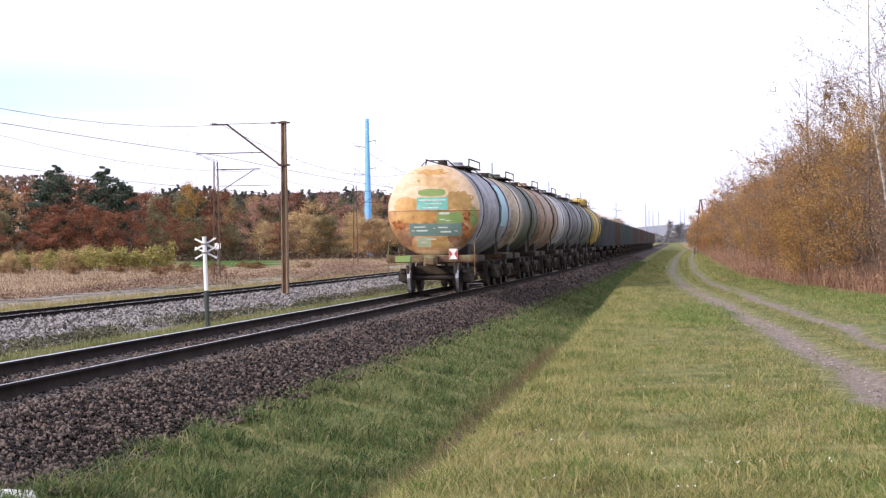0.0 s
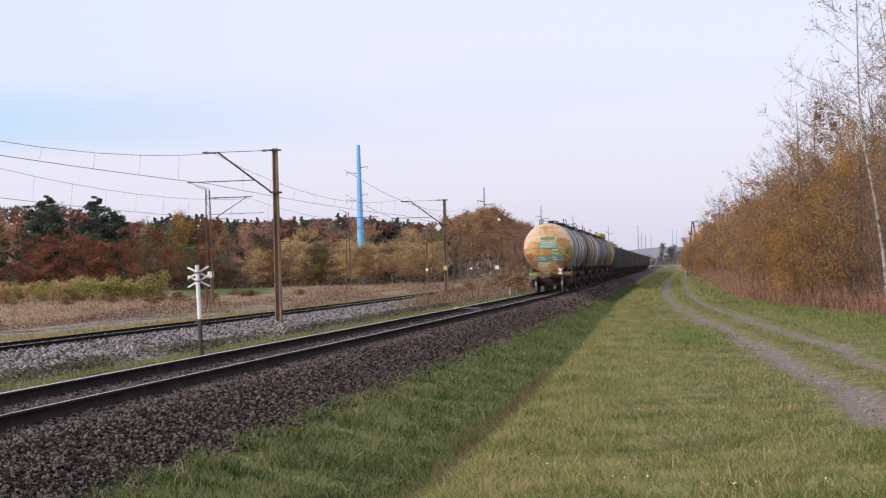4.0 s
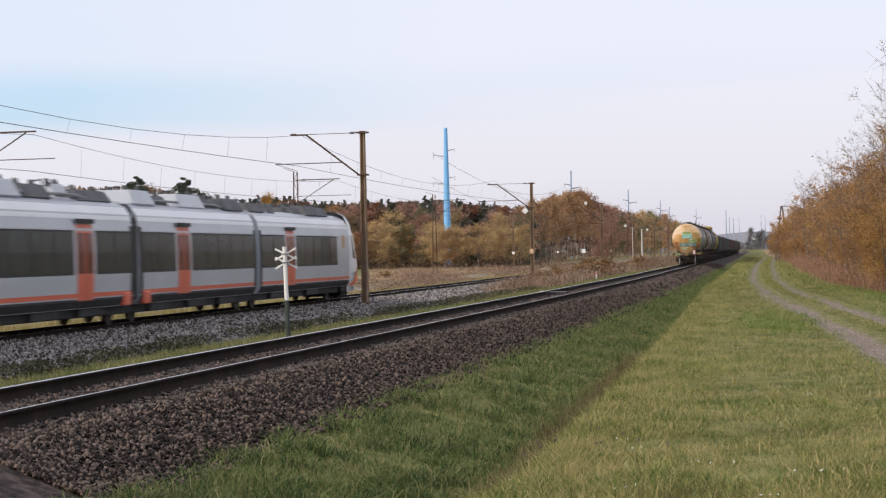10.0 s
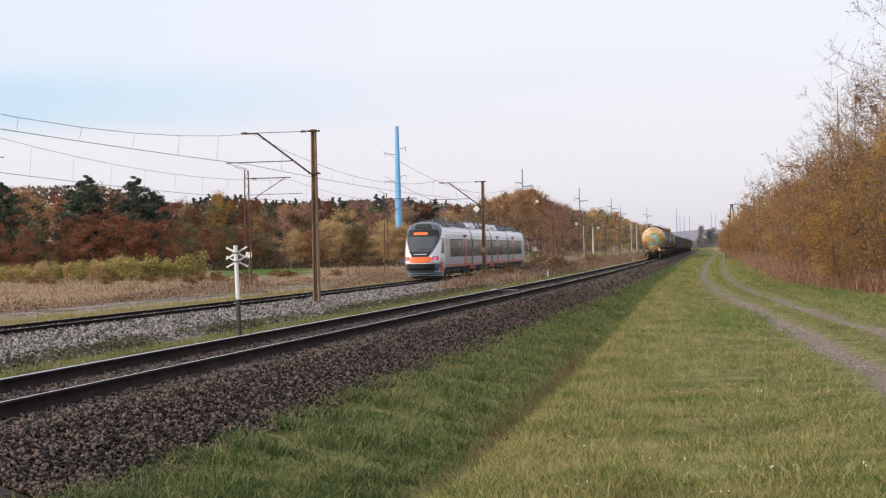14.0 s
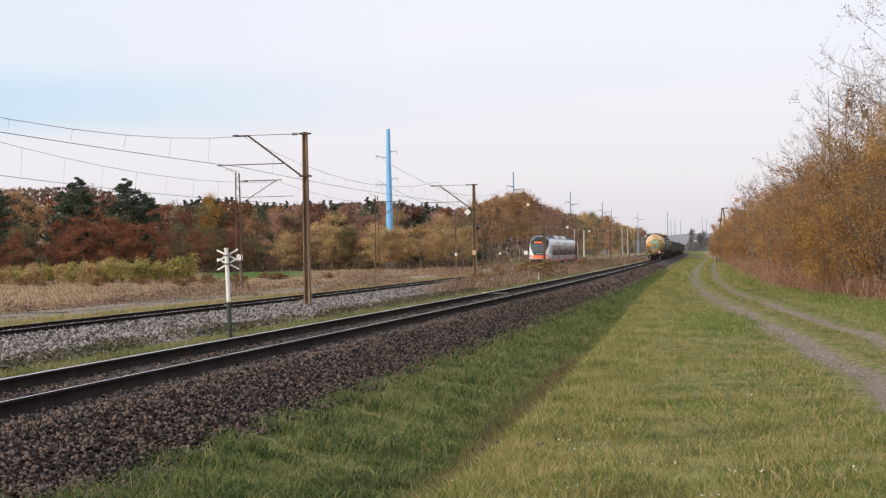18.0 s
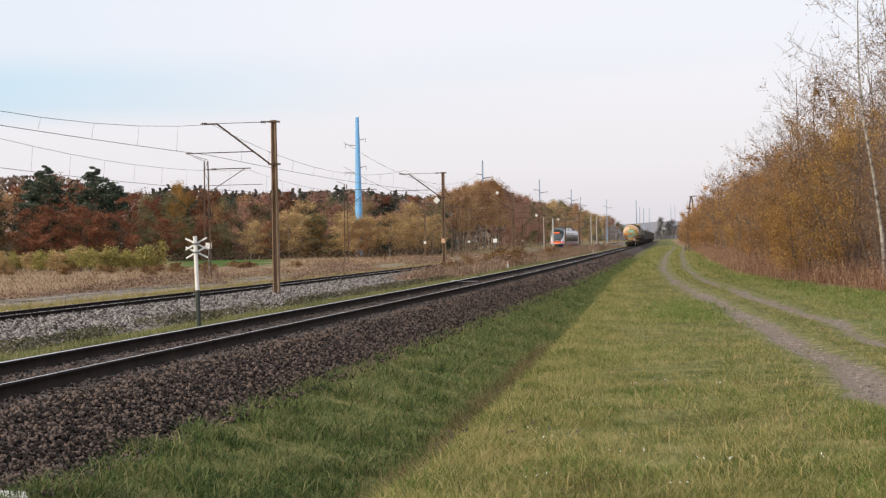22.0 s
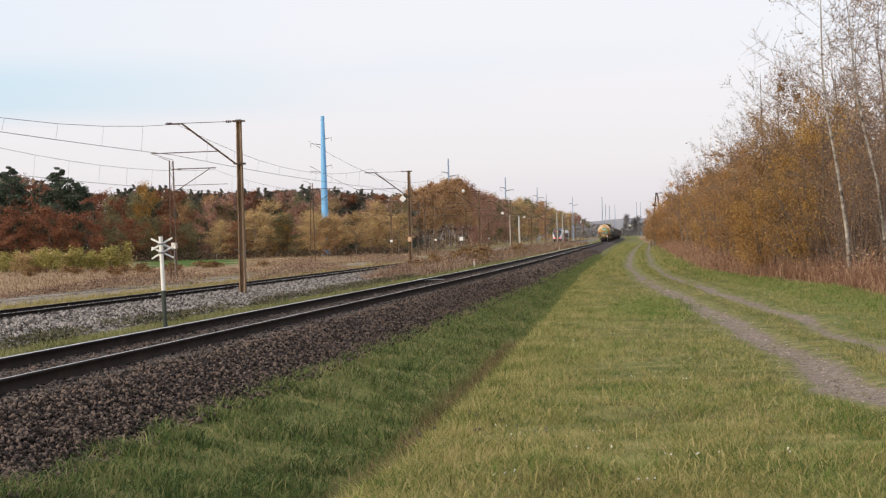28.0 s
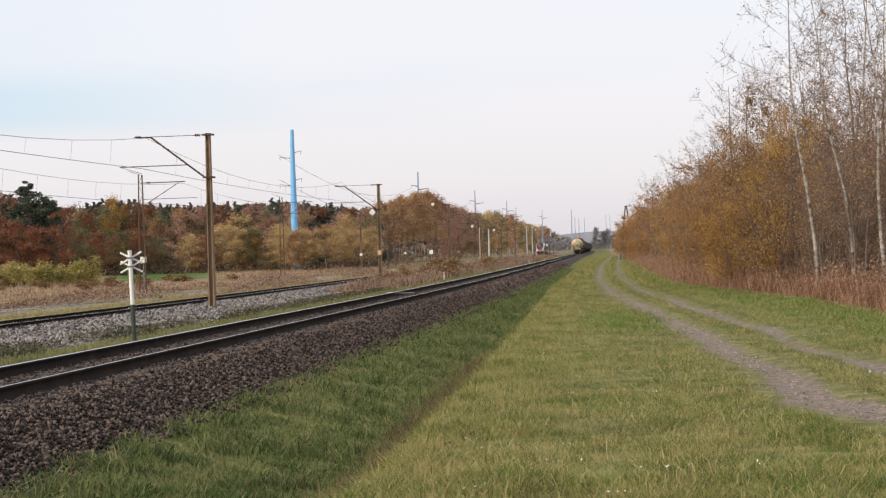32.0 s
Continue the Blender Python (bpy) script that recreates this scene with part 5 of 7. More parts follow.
def build_woods():
    rng = random.Random(5)
    g = "trees of the far wood"
    kinds = {}

    def kind(key, count, name, label, leaf, h, bark=BARK, crown_base=0.06):
        kinds[key] = [make_tree(name, label, 100 + 7 * len(kinds) + i, h, bark, leaf, group=g, twigs=False, leaves=7000, size=(0.05, 0.115),
                                scatter=0.6 if crown_base < 0.3 else 0.5, limbs=22, crown_base=crown_base, reach=0.27 if crown_base < 0.3 else 0.17, rounded=True, twig_count=3) for i in range(count)]
    kind("red", 2, "beech_tree", "red-brown autumn tree in the far wood", LEAF_RED, 10.0)
    kind("maroon", 2, "beech_tree", "dull maroon-brown autumn tree in the far wood", LEAF_MAROON, 10.0)
    kind("orange", 2, "oak_tree", "orange autumn tree in the far wood", LEAF_ORANGE, 10.0)
    kind("ochre", 2, "birch_tree", "ochre autumn birch in the far wood", LEAF_OCHRE, 10.0, BIRCH_BARK, 0.16)
    kind("olive", 2, "alder_tree", "olive-brown tree in the far wood", LEAF_OLIVE, 10.0)
    kind("yellow", 1, "maple_tree", "golden yellow tree in the far wood", LEAF_GOLD, 10.0)
    kind("aspen", 3, "aspen_tree", "tall orange aspen with a bare pale trunk", LEAF_ORANGE, 10.0, BIRCH_BARK, 0.38)
    kinds["pine"] = [pine("pine_tree", "dark green pine standing above the far wood", 300 + i, 11.0, g) for i in range(2)]
    kinds["spruce"] = [pine("spruce_tree", "dark pointed spruce at the back of the wood", 320 + i, 11.0, g, True) for i in range(2)]
    used = set()

    def plant(key, az, d, el, wide=1.0):
        p = next((q for q in kinds[key] if q.name not in used), None) or rng.choice(kinds[key])
        x, y = polar(az, d)
        z = ground_z(x, y) - 0.1
        h = 1.6 + d * math.tan(radians(el)) - z
        base = 11.0 if key in ("pine", "spruce") else 10.0
        m = pose(x, y, z, 0, 0, rng.uniform(0, 360))
        if p.name not in used:
            used.add(p.name)
            ob, p.matrix_world = p, m
        else:
            ob = copy_thing(p, m)
        s = h / (base * 1.04)
        ob.scale = (s * wide, s * wide, s)

    az_top = [(0.3, 0.2), (1.6, 0.3), (2.4, 0.5), (3.6, 0.85), (4.4, 1.10), (5.4, 1.15), (5.9, 1.5), (6.6, 1.95), (7.4, 1.75), (8.2, 1.42), (9.5, 1.55), (10.8, 1.72), (12.8, 1.66), (14.5, 1.66), (16.0, 1.86), (17.4, 1.68), (18.6, 1.9), (19.8, 2.25), (21.5, 2.2), (24.5, 2.2)]
    top = lambda az: float(np.interp(az, [a for a, _ in az_top], [b for _, b in az_top]))
    az = 8.3
    while az < 25:
        for row, d in enumerate((338, 362)):
            a = az + rng.uniform(-0.4, 0.4)
            if a > 16.4:
                key = rng.choice(["red", "red", "olive", "red", "red"] if row else ["red", "olive", "red", "orange", "red"])
            elif a > 13.5:
                key = rng.choice(["olive", "olive", "orange", "maroon", "red"])
            else:
                key = rng.choice(["orange", "ochre", "maroon", "ochre", "maroon", "olive"] if row == 0 else ["maroon", "red", "maroon", "maroon", "orange"])
            el = top(a) * (rng.uniform(0.72, 0.95), rng.uniform(0.84, 0.97))[row]
            plant(key, a, d + rng.uniform(-8, 8), el, 1.15)
        az += 0.7
    # the mass of the wood behind
    clear = lambda a: min(1900.0, 40.0 / max(0.004, math.sin(radians(a)) - 0.033) + 12)
    g2 = np.random.default_rng(77)
    az_b = np.concatenate([g2.uniform(2.4, 26.0, 24000), g2.uniform(5.4, 8.5, 7000)])
    d_b = np.where(az_b > 8.3, 395, np.array([clear(a) for a in az_b]) + 60) + g2.normal(0, 12, len(az_b))
    el_b = np.array([top(a) for a in az_b]) * 0.86 * g2.random(len(az_b)) ** 0.8
    pts = np.stack([-d_b * np.sin(np.radians(az_b)), d_b * np.cos(np.radians(az_b)), 1.6 + d_b * np.tan(np.radians(el_b)) - 2.0 * (1 - el_b)], 1)
    ob = part("far_woods", mesh_of("far_woods", *quads_at(g2, pts, (0.3, 0.65))), leafy("dull_brown_wood", [(0.08, 0.058, 0.048), (0.165, 0.118, 0.09), (0.25, 0.18, 0.135)], 0.7, 0.25))
    tagged(ob, "dense dull brown autumn wood behind the field", "woods", kind="stuff")
    az_f = g2.uniform(2.6, 26.0, 15000)
    d_f = np.where(az_f > 8.3, 330, np.array([clear(a) for a in az_f]) + 8) + g2.uniform(-6, 14, len(az_f))
    pts = np.stack([-d_f * np.sin(np.radians(az_f)), d_f * np.cos(np.radians(az_f)), 0 * d_f], 1)
    pts[:, 2] = GZ(pts[:, 0], pts[:, 1]) + g2.random(len(az_f)) ** 1.5 * (1.6 + 1.1 * np.sin(az_f * 5.3) * np.sin(az_f * 1.7) + d_f * 0.0016)
    ob = part("wood_edge_brush", mesh_of("wood_edge_brush", *quads_at(g2, pts, (0.1, 0.24))), leafy("brown_undergrowth", [(0.09, 0.06, 0.042), (0.18, 0.125, 0.085), (0.29, 0.21, 0.14)], 0.6, 0.2))
    tagged(ob, "low brown undergrowth at the foot of the wood", "undergrowth", kind="stuff")
    # low front row
    az = 8.6
    while az < 25:
        mix = ["ochre", "orange", "olive", "ochre", "ochre"] if az < 13.4 else (["olive", "ochre", "olive", "red"] if az < 16.6 else ["red", "red", "olive", "red"])
        plant(rng.choice(mix), az + rng.uniform(-0.2, 0.2), (325 if az < 16.6 else 310) + rng.uniform(-3, 6), top(az) * rng.uniform(0.32, 0.62), 1.5)
        az += 0.62
    for a, el, d in ((18.65, 2.55, 317), (18.1, 2.1, 322), (20.1, 2.6, 317), (20.5, 2.2, 324), (19.2, 2.0, 338), (21.6, 1.9, 340), (16.0, 1.85, 345), (22.6, 2.4, 318)):
        plant("pine", a, d, el, 1.3 if el > 2.3 else 1.15)
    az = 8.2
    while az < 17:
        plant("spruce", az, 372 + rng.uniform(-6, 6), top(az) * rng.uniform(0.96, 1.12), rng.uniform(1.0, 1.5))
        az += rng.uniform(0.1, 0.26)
    plant("yellow", 16.0, 334, 1.9, 0.75)
    plant("yellow", 12.1, 330, 0.9, 1.0)
    # the tall orange clump and the woods that run away along the line
    clear = lambda a: min(1900.0, 40.0 / max(0.004, math.sin(radians(a)) - 0.033) + 12)
    for i in range(14):
        a = 5.7 + 2.6 * (13 - i) / 13
        plant(rng.choice(["aspen", "aspen", "orange"]) if i < 10 else "maroon", a, clear(a) + rng.uniform(0, 20), top(a) * rng.uniform(0.88, 1.04), 0.9)
        plant("aspen", a + 0.1, clear(a) + rng.uniform(-6, 4), top(a) * rng.uniform(0.7, 0.98), 0.8)
    for i in range(16):
        f = i / 15
        a = 5.6 - 2.9 * f
        plant(rng.choice(["olive", "ochre", "maroon", "orange"]), a, clear(a), top(a) * rng.uniform(0.85, 1.05), 1.3)
        plant(rng.choice(["spruce", "olive", "maroon"]), a + 0.15, clear(a) + 40, top(a) * rng.uniform(0.9, 1.1), 1.2)
    # birches at the foot of the blue tower
    for key, a, el in (("ochre", 10.35, 0.78), ("orange", 10.7, 0.7), ("ochre", 11.0, 0.85)):
        plant(key, a, 321, el, 1.3)


def far_trees():
    """A few crowns against the horizon, trunks and leaves both coloured as if seen through haze."""
    for az, el, w, leaf in ((1.42, 0.6, 1.3, LEAF_HAZE), (1.05, 0.5, 1.2, LEAF_HAZE), (1.22, 0.46, 1.5, LEAF_HAZE)):
        x, y = polar(az, 1500)
        h = 1.6 + 1500 * math.tan(radians(el))
        ob = make_tree("distant_tree", "hazy distant tree against the horizon", int(az * 1000), h, LEAF_HAZE, leaf, limbs=14, crown_base=0.15, reach=0.28, leaves=1600, size=(0.25, 0.5), scatter=1.6,
                       twigs=False, group="distant trees")
        ob.location = (x, y, ground_z(x, y) - 0.2)


def horizon_woods():
    g3 = np.random.default_rng(78)
    az, d = g3.uniform(-0.5, 3.2, 6000), g3.uniform(1750, 2000, 6000)
    el = np.interp(az, [-0.5, 1.6, 2.4, 3.2], [0.16, 0.24, 0.4, 0.5]) * (0.8 + 0.25 * np.sin(az * 9) * np.sin(az * 3.1)) * g3.random(6000) ** 0.8
    pts = np.stack([-d * np.sin(np.radians(az)), d * np.cos(np.radians(az)), 0.3 + d * np.tan(np.radians(el))], 1)
    ob = part("horizon_woods", mesh_of("horizon_woods", *quads_at(g3, pts, (0.8, 2.0))), LEAF_HAZE)
    tagged(ob, "hazy grey-brown woods along the horizon", "woods", kind="stuff")


def build_shrubs():
    rng = random.Random(8)
    lab = {"yellow": ("yellow-green shrub at the edge of the far field", LEAF_YELLOW), "ochre": ("ochre-brown shrub at the edge of the far field", LEAF_OCHRE), "rust": ("rust-brown leafless shrub between the railways", LEAF_BROWN)}
    made = {}
    for i, (k, (label, leaf)) in enumerate(lab.items()):
        made[k] = [make_tree("shrub", label, 400 + 9 * i + j, 2.4, BARK, leaf, stems=6, limbs=5, crown_base=0.12, reach=0.38, droop=0.1, leaves=2600, size=(0.04, 0.085), scatter=0.3, twigs=False,
                             group="shrubs", category="shrub") for j in range(2)]
    used = set()

    def plant(k, x, y, s, flat=1.0):
        p = next((q for q in made[k] if q.name not in used), None) or rng.choice(made[k])
        m = pose(x, y, ground_z(x, y) - 0.05, 0, 0, rng.uniform(0, 360))
        if p.name not in used:
            used.add(p.name)
            ob, p.matrix_world = p, m
        else:
            ob = copy_thing(p, m)
        ob.scale = (s * flat, s * flat, s)
    for i in range(24):
        x, y = polar(16.9 + 5.8 * i / 23 + rng.uniform(-0.1, 0.1), 215 + rng.uniform(-8, 8))
        plant("yellow" if i % 3 else "ochre", x, y, rng.uniform(0.7, 1.2), 1.35)
    for i in range(54):
        y = 125 + 190 * rng.random() ** 1.5
        x = near_x(y) - 6.6 - 8.0 * rng.random()
        if x < far_x(y) + 3.6:
            continue
        plant("rust", x, y, rng.uniform(0.4, 0.8), 1.5)
    for i in range(46):
        x, y = polar(8.5 + 13.5 * rng.random(), 165 + 65 * rng.random())
        if x > second_x(y) - 9:
            continue
        plant("rust", x, y, rng.uniform(0.2, 0.34), 2.4)


def build_hedge():
    """Alders, birches and bushes beside the rutted track."""
    rng = random.Random(21)
    g = "trees along the rutted track"
    bush = [make_tree("alder_bush", lab, 500 + i, 7.0, BARK, leaf, stems=4, limbs=11, crown_base=0.08, reach=0.25, droop=0.1, leaves=15000, size=(0.02, 0.042), scatter=0.42,
                      rise=0.6, twig_count=4, group=g, rounded=True, twig_bark=TWIG)
            for i, (lab, leaf) in enumerate((("rusty brown many-stemmed bush tree beside a track", LEAF_BROWN), ("ochre-orange many-stemmed bush tree beside a track", LEAF_RUST),
                                             ("golden brown many-stemmed bush tree beside a track", LEAF_HONEY)))]
    far_bush = [make_tree("alder_bush", "rusty brown bush tree further along a track", 510 + i, 7.0, BARK, (LEAF_BROWN, LEAF_RUST)[i], stems=4, limbs=9, crown_base=0.1, reach=0.26, droop=0.1,
                          leaves=4800, size=(0.04, 0.075), scatter=0.5, rise=0.6, twig_count=3, group=g, rounded=True) for i in range(2)]
    thin = [make_tree("aspen_thicket", "dull purple-brown twiggy tree with sparse leaves", 530 + i, 7.0, BARK, LEAF_DULL, stems=5, limbs=12, crown_base=0.08, reach=0.24, droop=0.05, leaves=5200,
                      size=(0.018, 0.036), scatter=0.35, rise=0.8, twig_count=9, group=g, rounded=True, twig_bark=TWIG) for i in range(2)]
    bare = [make_tree("willow_tree", "nearly leafless grey-brown tree with fine twigs", 520 + i, 8.0, BARK, LEAF_BROWN, stems=3, limbs=14, crown_base=0.3, reach=0.22, droop=0.0, twig_count=15,
                      leaves=800, size=(0.018, 0.036), scatter=0.25, rise=1.0, group=g, rounded=True, twig_bark=TWIG) for i in range(2)]
    birch = [make_tree("birch_tree", "tall white-barked birch with a few brown leaves", 540 + i, 11.0, BIRCH_BARK, LEAF_BROWN, stems=1, limbs=24, crown_base=0.2, reach=0.2, droop=0.15, lean=0.02, twig_count=16,
                       leaves=900, size=(0.02, 0.042), scatter=0.25, rise=0.9, group=g, rounded=True, twig_bark=TWIG) for i in range(3)]
    used = set()

    def pick(kinds):
        return next((q for q in kinds if q.name not in used), None) or rng.choice(kinds)

    def plant(p, x, y, h, base, wide=1.0, tilt=0.0):
        m = pose(x, y, ground_z(x, y) - 0.08, 0, tilt, 0) @ pose(0, 0, 0, 0, 0, rng.uniform(0, 360))
        if p.name not in used:
            used.add(p.name)
            ob, p.matrix_world = p, m
        else:
            ob = copy_thing(p, m)
        s = h / base
        ob.scale = (s * wide, s * wide, s)

    top = lambda az: float(np.interp(az, [-7, -4.6, -3.5, -2.8, -1.97, -1.1, -0.67, -0.24, 0.2, 0.63, 1.2], [5.0, 4.7, 4.7, 3.5, 3.2, 2.55, 2.0, 1.55, 1.1, 0.7, 0.4]))
    for i in range(33):
        y = 58 + 480 * (i / 32) ** 2.3
        for row in (0, 1):
            yy = y + rng.uniform(-2, 2) + row * 2
            x = float(np.interp(yy, HEDGE_Y, HEDGE_X)) + 2.0 + row * 2.6 + rng.uniform(-0.5, 0.5)
            az = math.degrees(math.atan2(-x, yy))
            h = 1.6 + yy * math.tan(radians(top(az))) * rng.uniform(0.62, 0.86) * (0.8 if row == 0 else 1.0)
            kinds = far_bush if yy > 125 else (thin if az < -3.9 or (row and az < -3.0) else bush)
            plant(pick(kinds), x, yy, max(2.2, min(h, 8.0)), 7.2, 1.1 if yy < 120 else 1.3)
    for p, az, y, h, w in ((0, -3.45, 68, 7.3, 0.9), (0, -3.9, 66, 6.9, 0.8), (2, -4.2, 62, 6.1, 0.75), (2, -2.6, 66, 3.9, 1.1), (1, -2.2, 76, 5.1, 1.0), (1, -1.5, 88, 4.7, 1.0), (2, -5.9, 66, 4.6, 0.8)):
        plant(bush[p], -y * math.tan(radians(az)), y, h, 7.2, w)
    for az, y, h in ((-5.3, 66, 6.2), (-6.6, 64, 7.2), (-7.6, 60, 7.2), (-5.9, 74, 8.2), (-6.9, 70, 8.4), (-7.9, 66, 8.6), (-4.9, 76, 7.4)):
        plant(pick(thin), -y * math.tan(radians(az)), y, h, 7.2)
    for az, y, el, w in ((0.35, 205, 1.0, 1.0), (0.58, 217, 0.82, 0.9), (0.2, 190, 1.05, 1.0), (0.62, 232, 0.72, 0.9), (0.05, 178, 1.2, 1.0)):
        plant(pick(far_bush), -y * math.tan(radians(az)), y, 1.6 + y * math.tan(radians(el)), 7.2, w)
    for az, y, h in ((-2.5, 82, 6.6), (-2.1, 84, 6.2), (-3.3, 76, 7.2), (-3.9, 72, 7.8), (-0.9, 120, 6.3), (-1.2, 104, 6.6), (-0.35, 150, 7.4), (0.12, 185, 6.6), (-3.4, 72, 7.9), (-6.0, 66, 9.6)):
        x, yy = -y * math.tan(radians(az)), y
        plant(pick(bare), x, yy, h, 8.2)
    for i in range(16):
        y = 66 + 74 * i / 15
        x = float(np.interp(y, HEDGE_Y, HEDGE_X)) + 3.2 + rng.uniform(-0.8, 1.4)
        az = math.degrees(math.atan2(-x, y))
        plant(pick(bare), x, y, 1.6 + y * math.tan(radians(top(az))) * rng.uniform(0.62, 0.84), 8.2, 1.1)
    for az, y, h, tilt in ((-5.1, 57, 10.2, -4.0), (-6.25, 57, 9.6, -4.5), (-7.45, 56, 10.4, -5.0), (-4.6, 70, 8.8, 1.0), (-8.1, 57, 10.8, -2.0), (-6.7, 68, 11.0, 2.0), (-3.06, 74, 4.6, -1.5), (-2.9, 76, 4.2, 2.0),
                           (-5.6, 72, 10.0, -1.0), (-7.0, 64, 10.6, 1.0)):
        plant(pick(birch), -y * math.tan(radians(az)), y, h, 11.2, 1.0, tilt)


build_grass()
build_woods()
far_trees()
horizon_woods()
build_shrubs()
build_hedge()


def build_distance():
    """The low wooded hill on the horizon; its grey-blue colour stands in for haze."""
    haze = material("far_wooded_hill", [(0.21, 0.22, 0.26), (0.28, 0.29, 0.33)], 1.0, 0.01)
    verts, n = [], 120
    for i in range(n + 1):
        az = -14 + 40 * i / n
        x, y = polar(az, 3300)
        h = 1.6 + 3300 * math.tan(radians(0.42 + 0.07 * math.sin(az * 1.3) + 0.04 * noise.noise(Vector((az * 3, 0, 0)))))
        verts += [(x, y, -40), (x, y, h), (x * 1.1, y * 1.1, h * 1.05), (x * 1.1, y * 1.1, -40)]
    f = [(4 * i + k, 4 * i + 4 + k, 4 * i + 5 + k, 4 * i + 1 + k) for i in range(n) for k in range(3)]
    ob = part("backdrop", mesh_of("backdrop", verts, f), haze, smooth=True)
    tagged(ob, "low hazy blue wooded hill on the horizon", "hill", kind="structure")


build_distance()


# ---- freight train ----
def tank_paint(name, colours, rust=True):
    return material(name, colours, 0.55, 0.6, detail=7, bump=0.12, bump_scale=8, spec=0.4, contrast=1.5)


FRAME = material("grimy_wagon_frame", [(0.018, 0.014, 0.012), (0.04, 0.032, 0.026), (0.08, 0.055, 0.04)], 0.85, 2.0)
FRAME_RUST = material("rusty_end_beam", [(0.07, 0.035, 0.02), (0.15, 0.09, 0.05), (0.17, 0.18, 0.09)], 0.85, 3.0, contrast=1.8)
WHEEL = material("grimy_wheel_steel", [(0.02, 0.016, 0.014), (0.05, 0.04, 0.035)], 0.6, 4.0, metal=0.3)
WHEEL_RIM = material("polished_wheel_rim", [(0.45, 0.44, 0.43), (0.6, 0.6, 0.6)], 0.35, 4.0, metal=1.0)
END_CREAM = tank_paint("peeling_cream_tank_paint", [(0.46, 0.3, 0.16), (0.62, 0.46, 0.31), (0.7, 0.56, 0.41)])
END_RUST = tank_paint("rust_streaked_tank_paint", [(0.26, 0.12, 0.05), (0.46, 0.26, 0.12), (0.6, 0.42, 0.26)])
TEAL = material("faded_teal_panel", [(0.08, 0.30, 0.25), (0.16, 0.42, 0.35), (0.24, 0.50, 0.44)], 0.6, 3.0)
GREEN_PATCH = material("faded_green_patch", [(0.14, 0.24, 0.07), (0.24, 0.32, 0.11)], 0.65, 3.0)
GREY_PANEL = material("grey_green_panel", [(0.09, 0.15, 0.13), (0.16, 0.23, 0.20)], 0.65, 3.0)
OCHRE = tank_paint("ochre_flaking_paint", [(0.36, 0.19, 0.05), (0.5, 0.29, 0.10), (0.62, 0.42, 0.2)])
OCHRE_DARK = tank_paint("dark_ochre_flaking_paint", [(0.26, 0.155, 0.05), (0.38, 0.235, 0.08), (0.5, 0.34, 0.15)])
OCHRE_PALE = tank_paint("pale_ochre_flaking_paint", [(0.42, 0.26, 0.12), (0.56, 0.38, 0.2), (0.66, 0.5, 0.32)])
RUST_BARE = material("bare_orange_rust", [(0.12, 0.04, 0.018), (0.28, 0.095, 0.03), (0.46, 0.2, 0.08)], 0.9, 6.0, bump=0.4, contrast=1.8)
# dull brown for rust and for a shadow painted on the tank end
RUST_SHADE = material("dull_brown_rust_and_shade", [(0.13, 0.065, 0.035), (0.24, 0.13, 0.07), (0.36, 0.22, 0.12)], 0.85, 3.0, bump=0.2, contrast=1.5)
PALE_PANEL = material("pale_green_panel", [(0.28, 0.33, 0.2), (0.40, 0.44, 0.30)], 0.65, 4.0)
CHALK = material("worn_white_lettering", [(0.36, 0.44, 0.40), (0.62, 0.64, 0.60)], 0.7, 14.0, contrast=1.8)
TANK_PAINTS = {
    "grey_white": tank_paint("grey_white_tank_paint", [(0.12, 0.115, 0.12), (0.28, 0.28, 0.31), (0.48, 0.48, 0.52)]),
    "cream": tank_paint("cream_tank_paint", [(0.20, 0.14, 0.09), (0.44, 0.36, 0.26), (0.62, 0.54, 0.42)]),
    "green": tank_paint("dark_green_tank_paint", [(0.03, 0.035, 0.025), (0.07, 0.085, 0.055), (0.13, 0.13, 0.09)]),
    "beige": tank_paint("beige_tank_paint", [(0.14, 0.085, 0.055), (0.32, 0.22, 0.15), (0.47, 0.37, 0.28)]),
    "grey": tank_paint("mid_grey_tank_paint", [(0.07, 0.07, 0.07), (0.17, 0.17, 0.18), (0.29, 0.29, 0.30)]),
    "white": tank_paint("off_white_tank_paint", [(0.3, 0.29, 0.28), (0.5, 0.49, 0.48), (0.64, 0.63, 0.62)]),
    "grey_green": tank_paint("grey_green_tank_paint", [(0.07, 0.075, 0.065), (0.16, 0.17, 0.15), (0.27, 0.28, 0.25)]),
    "yellow": tank_paint("yellow_tank_paint", [(0.3, 0.2, 0.05), (0.48, 0.34, 0.08), (0.58, 0.43, 0.13)]),
}
LIGHT_BLUE = material("pale_blue_panel", [(0.30, 0.52, 0.60), (0.42, 0.62, 0.68)], 0.6, 2.0)
TANK_Z, TANK_R, HEAD = 2.68, 1.53, 0.52


def head_depth(x, z):
    """How far the dished end lies behind its middle."""
    q = min(0.999, (x * x + z * z) / TANK_R ** 2)
    return HEAD * (1 - math.sqrt(1 - q))


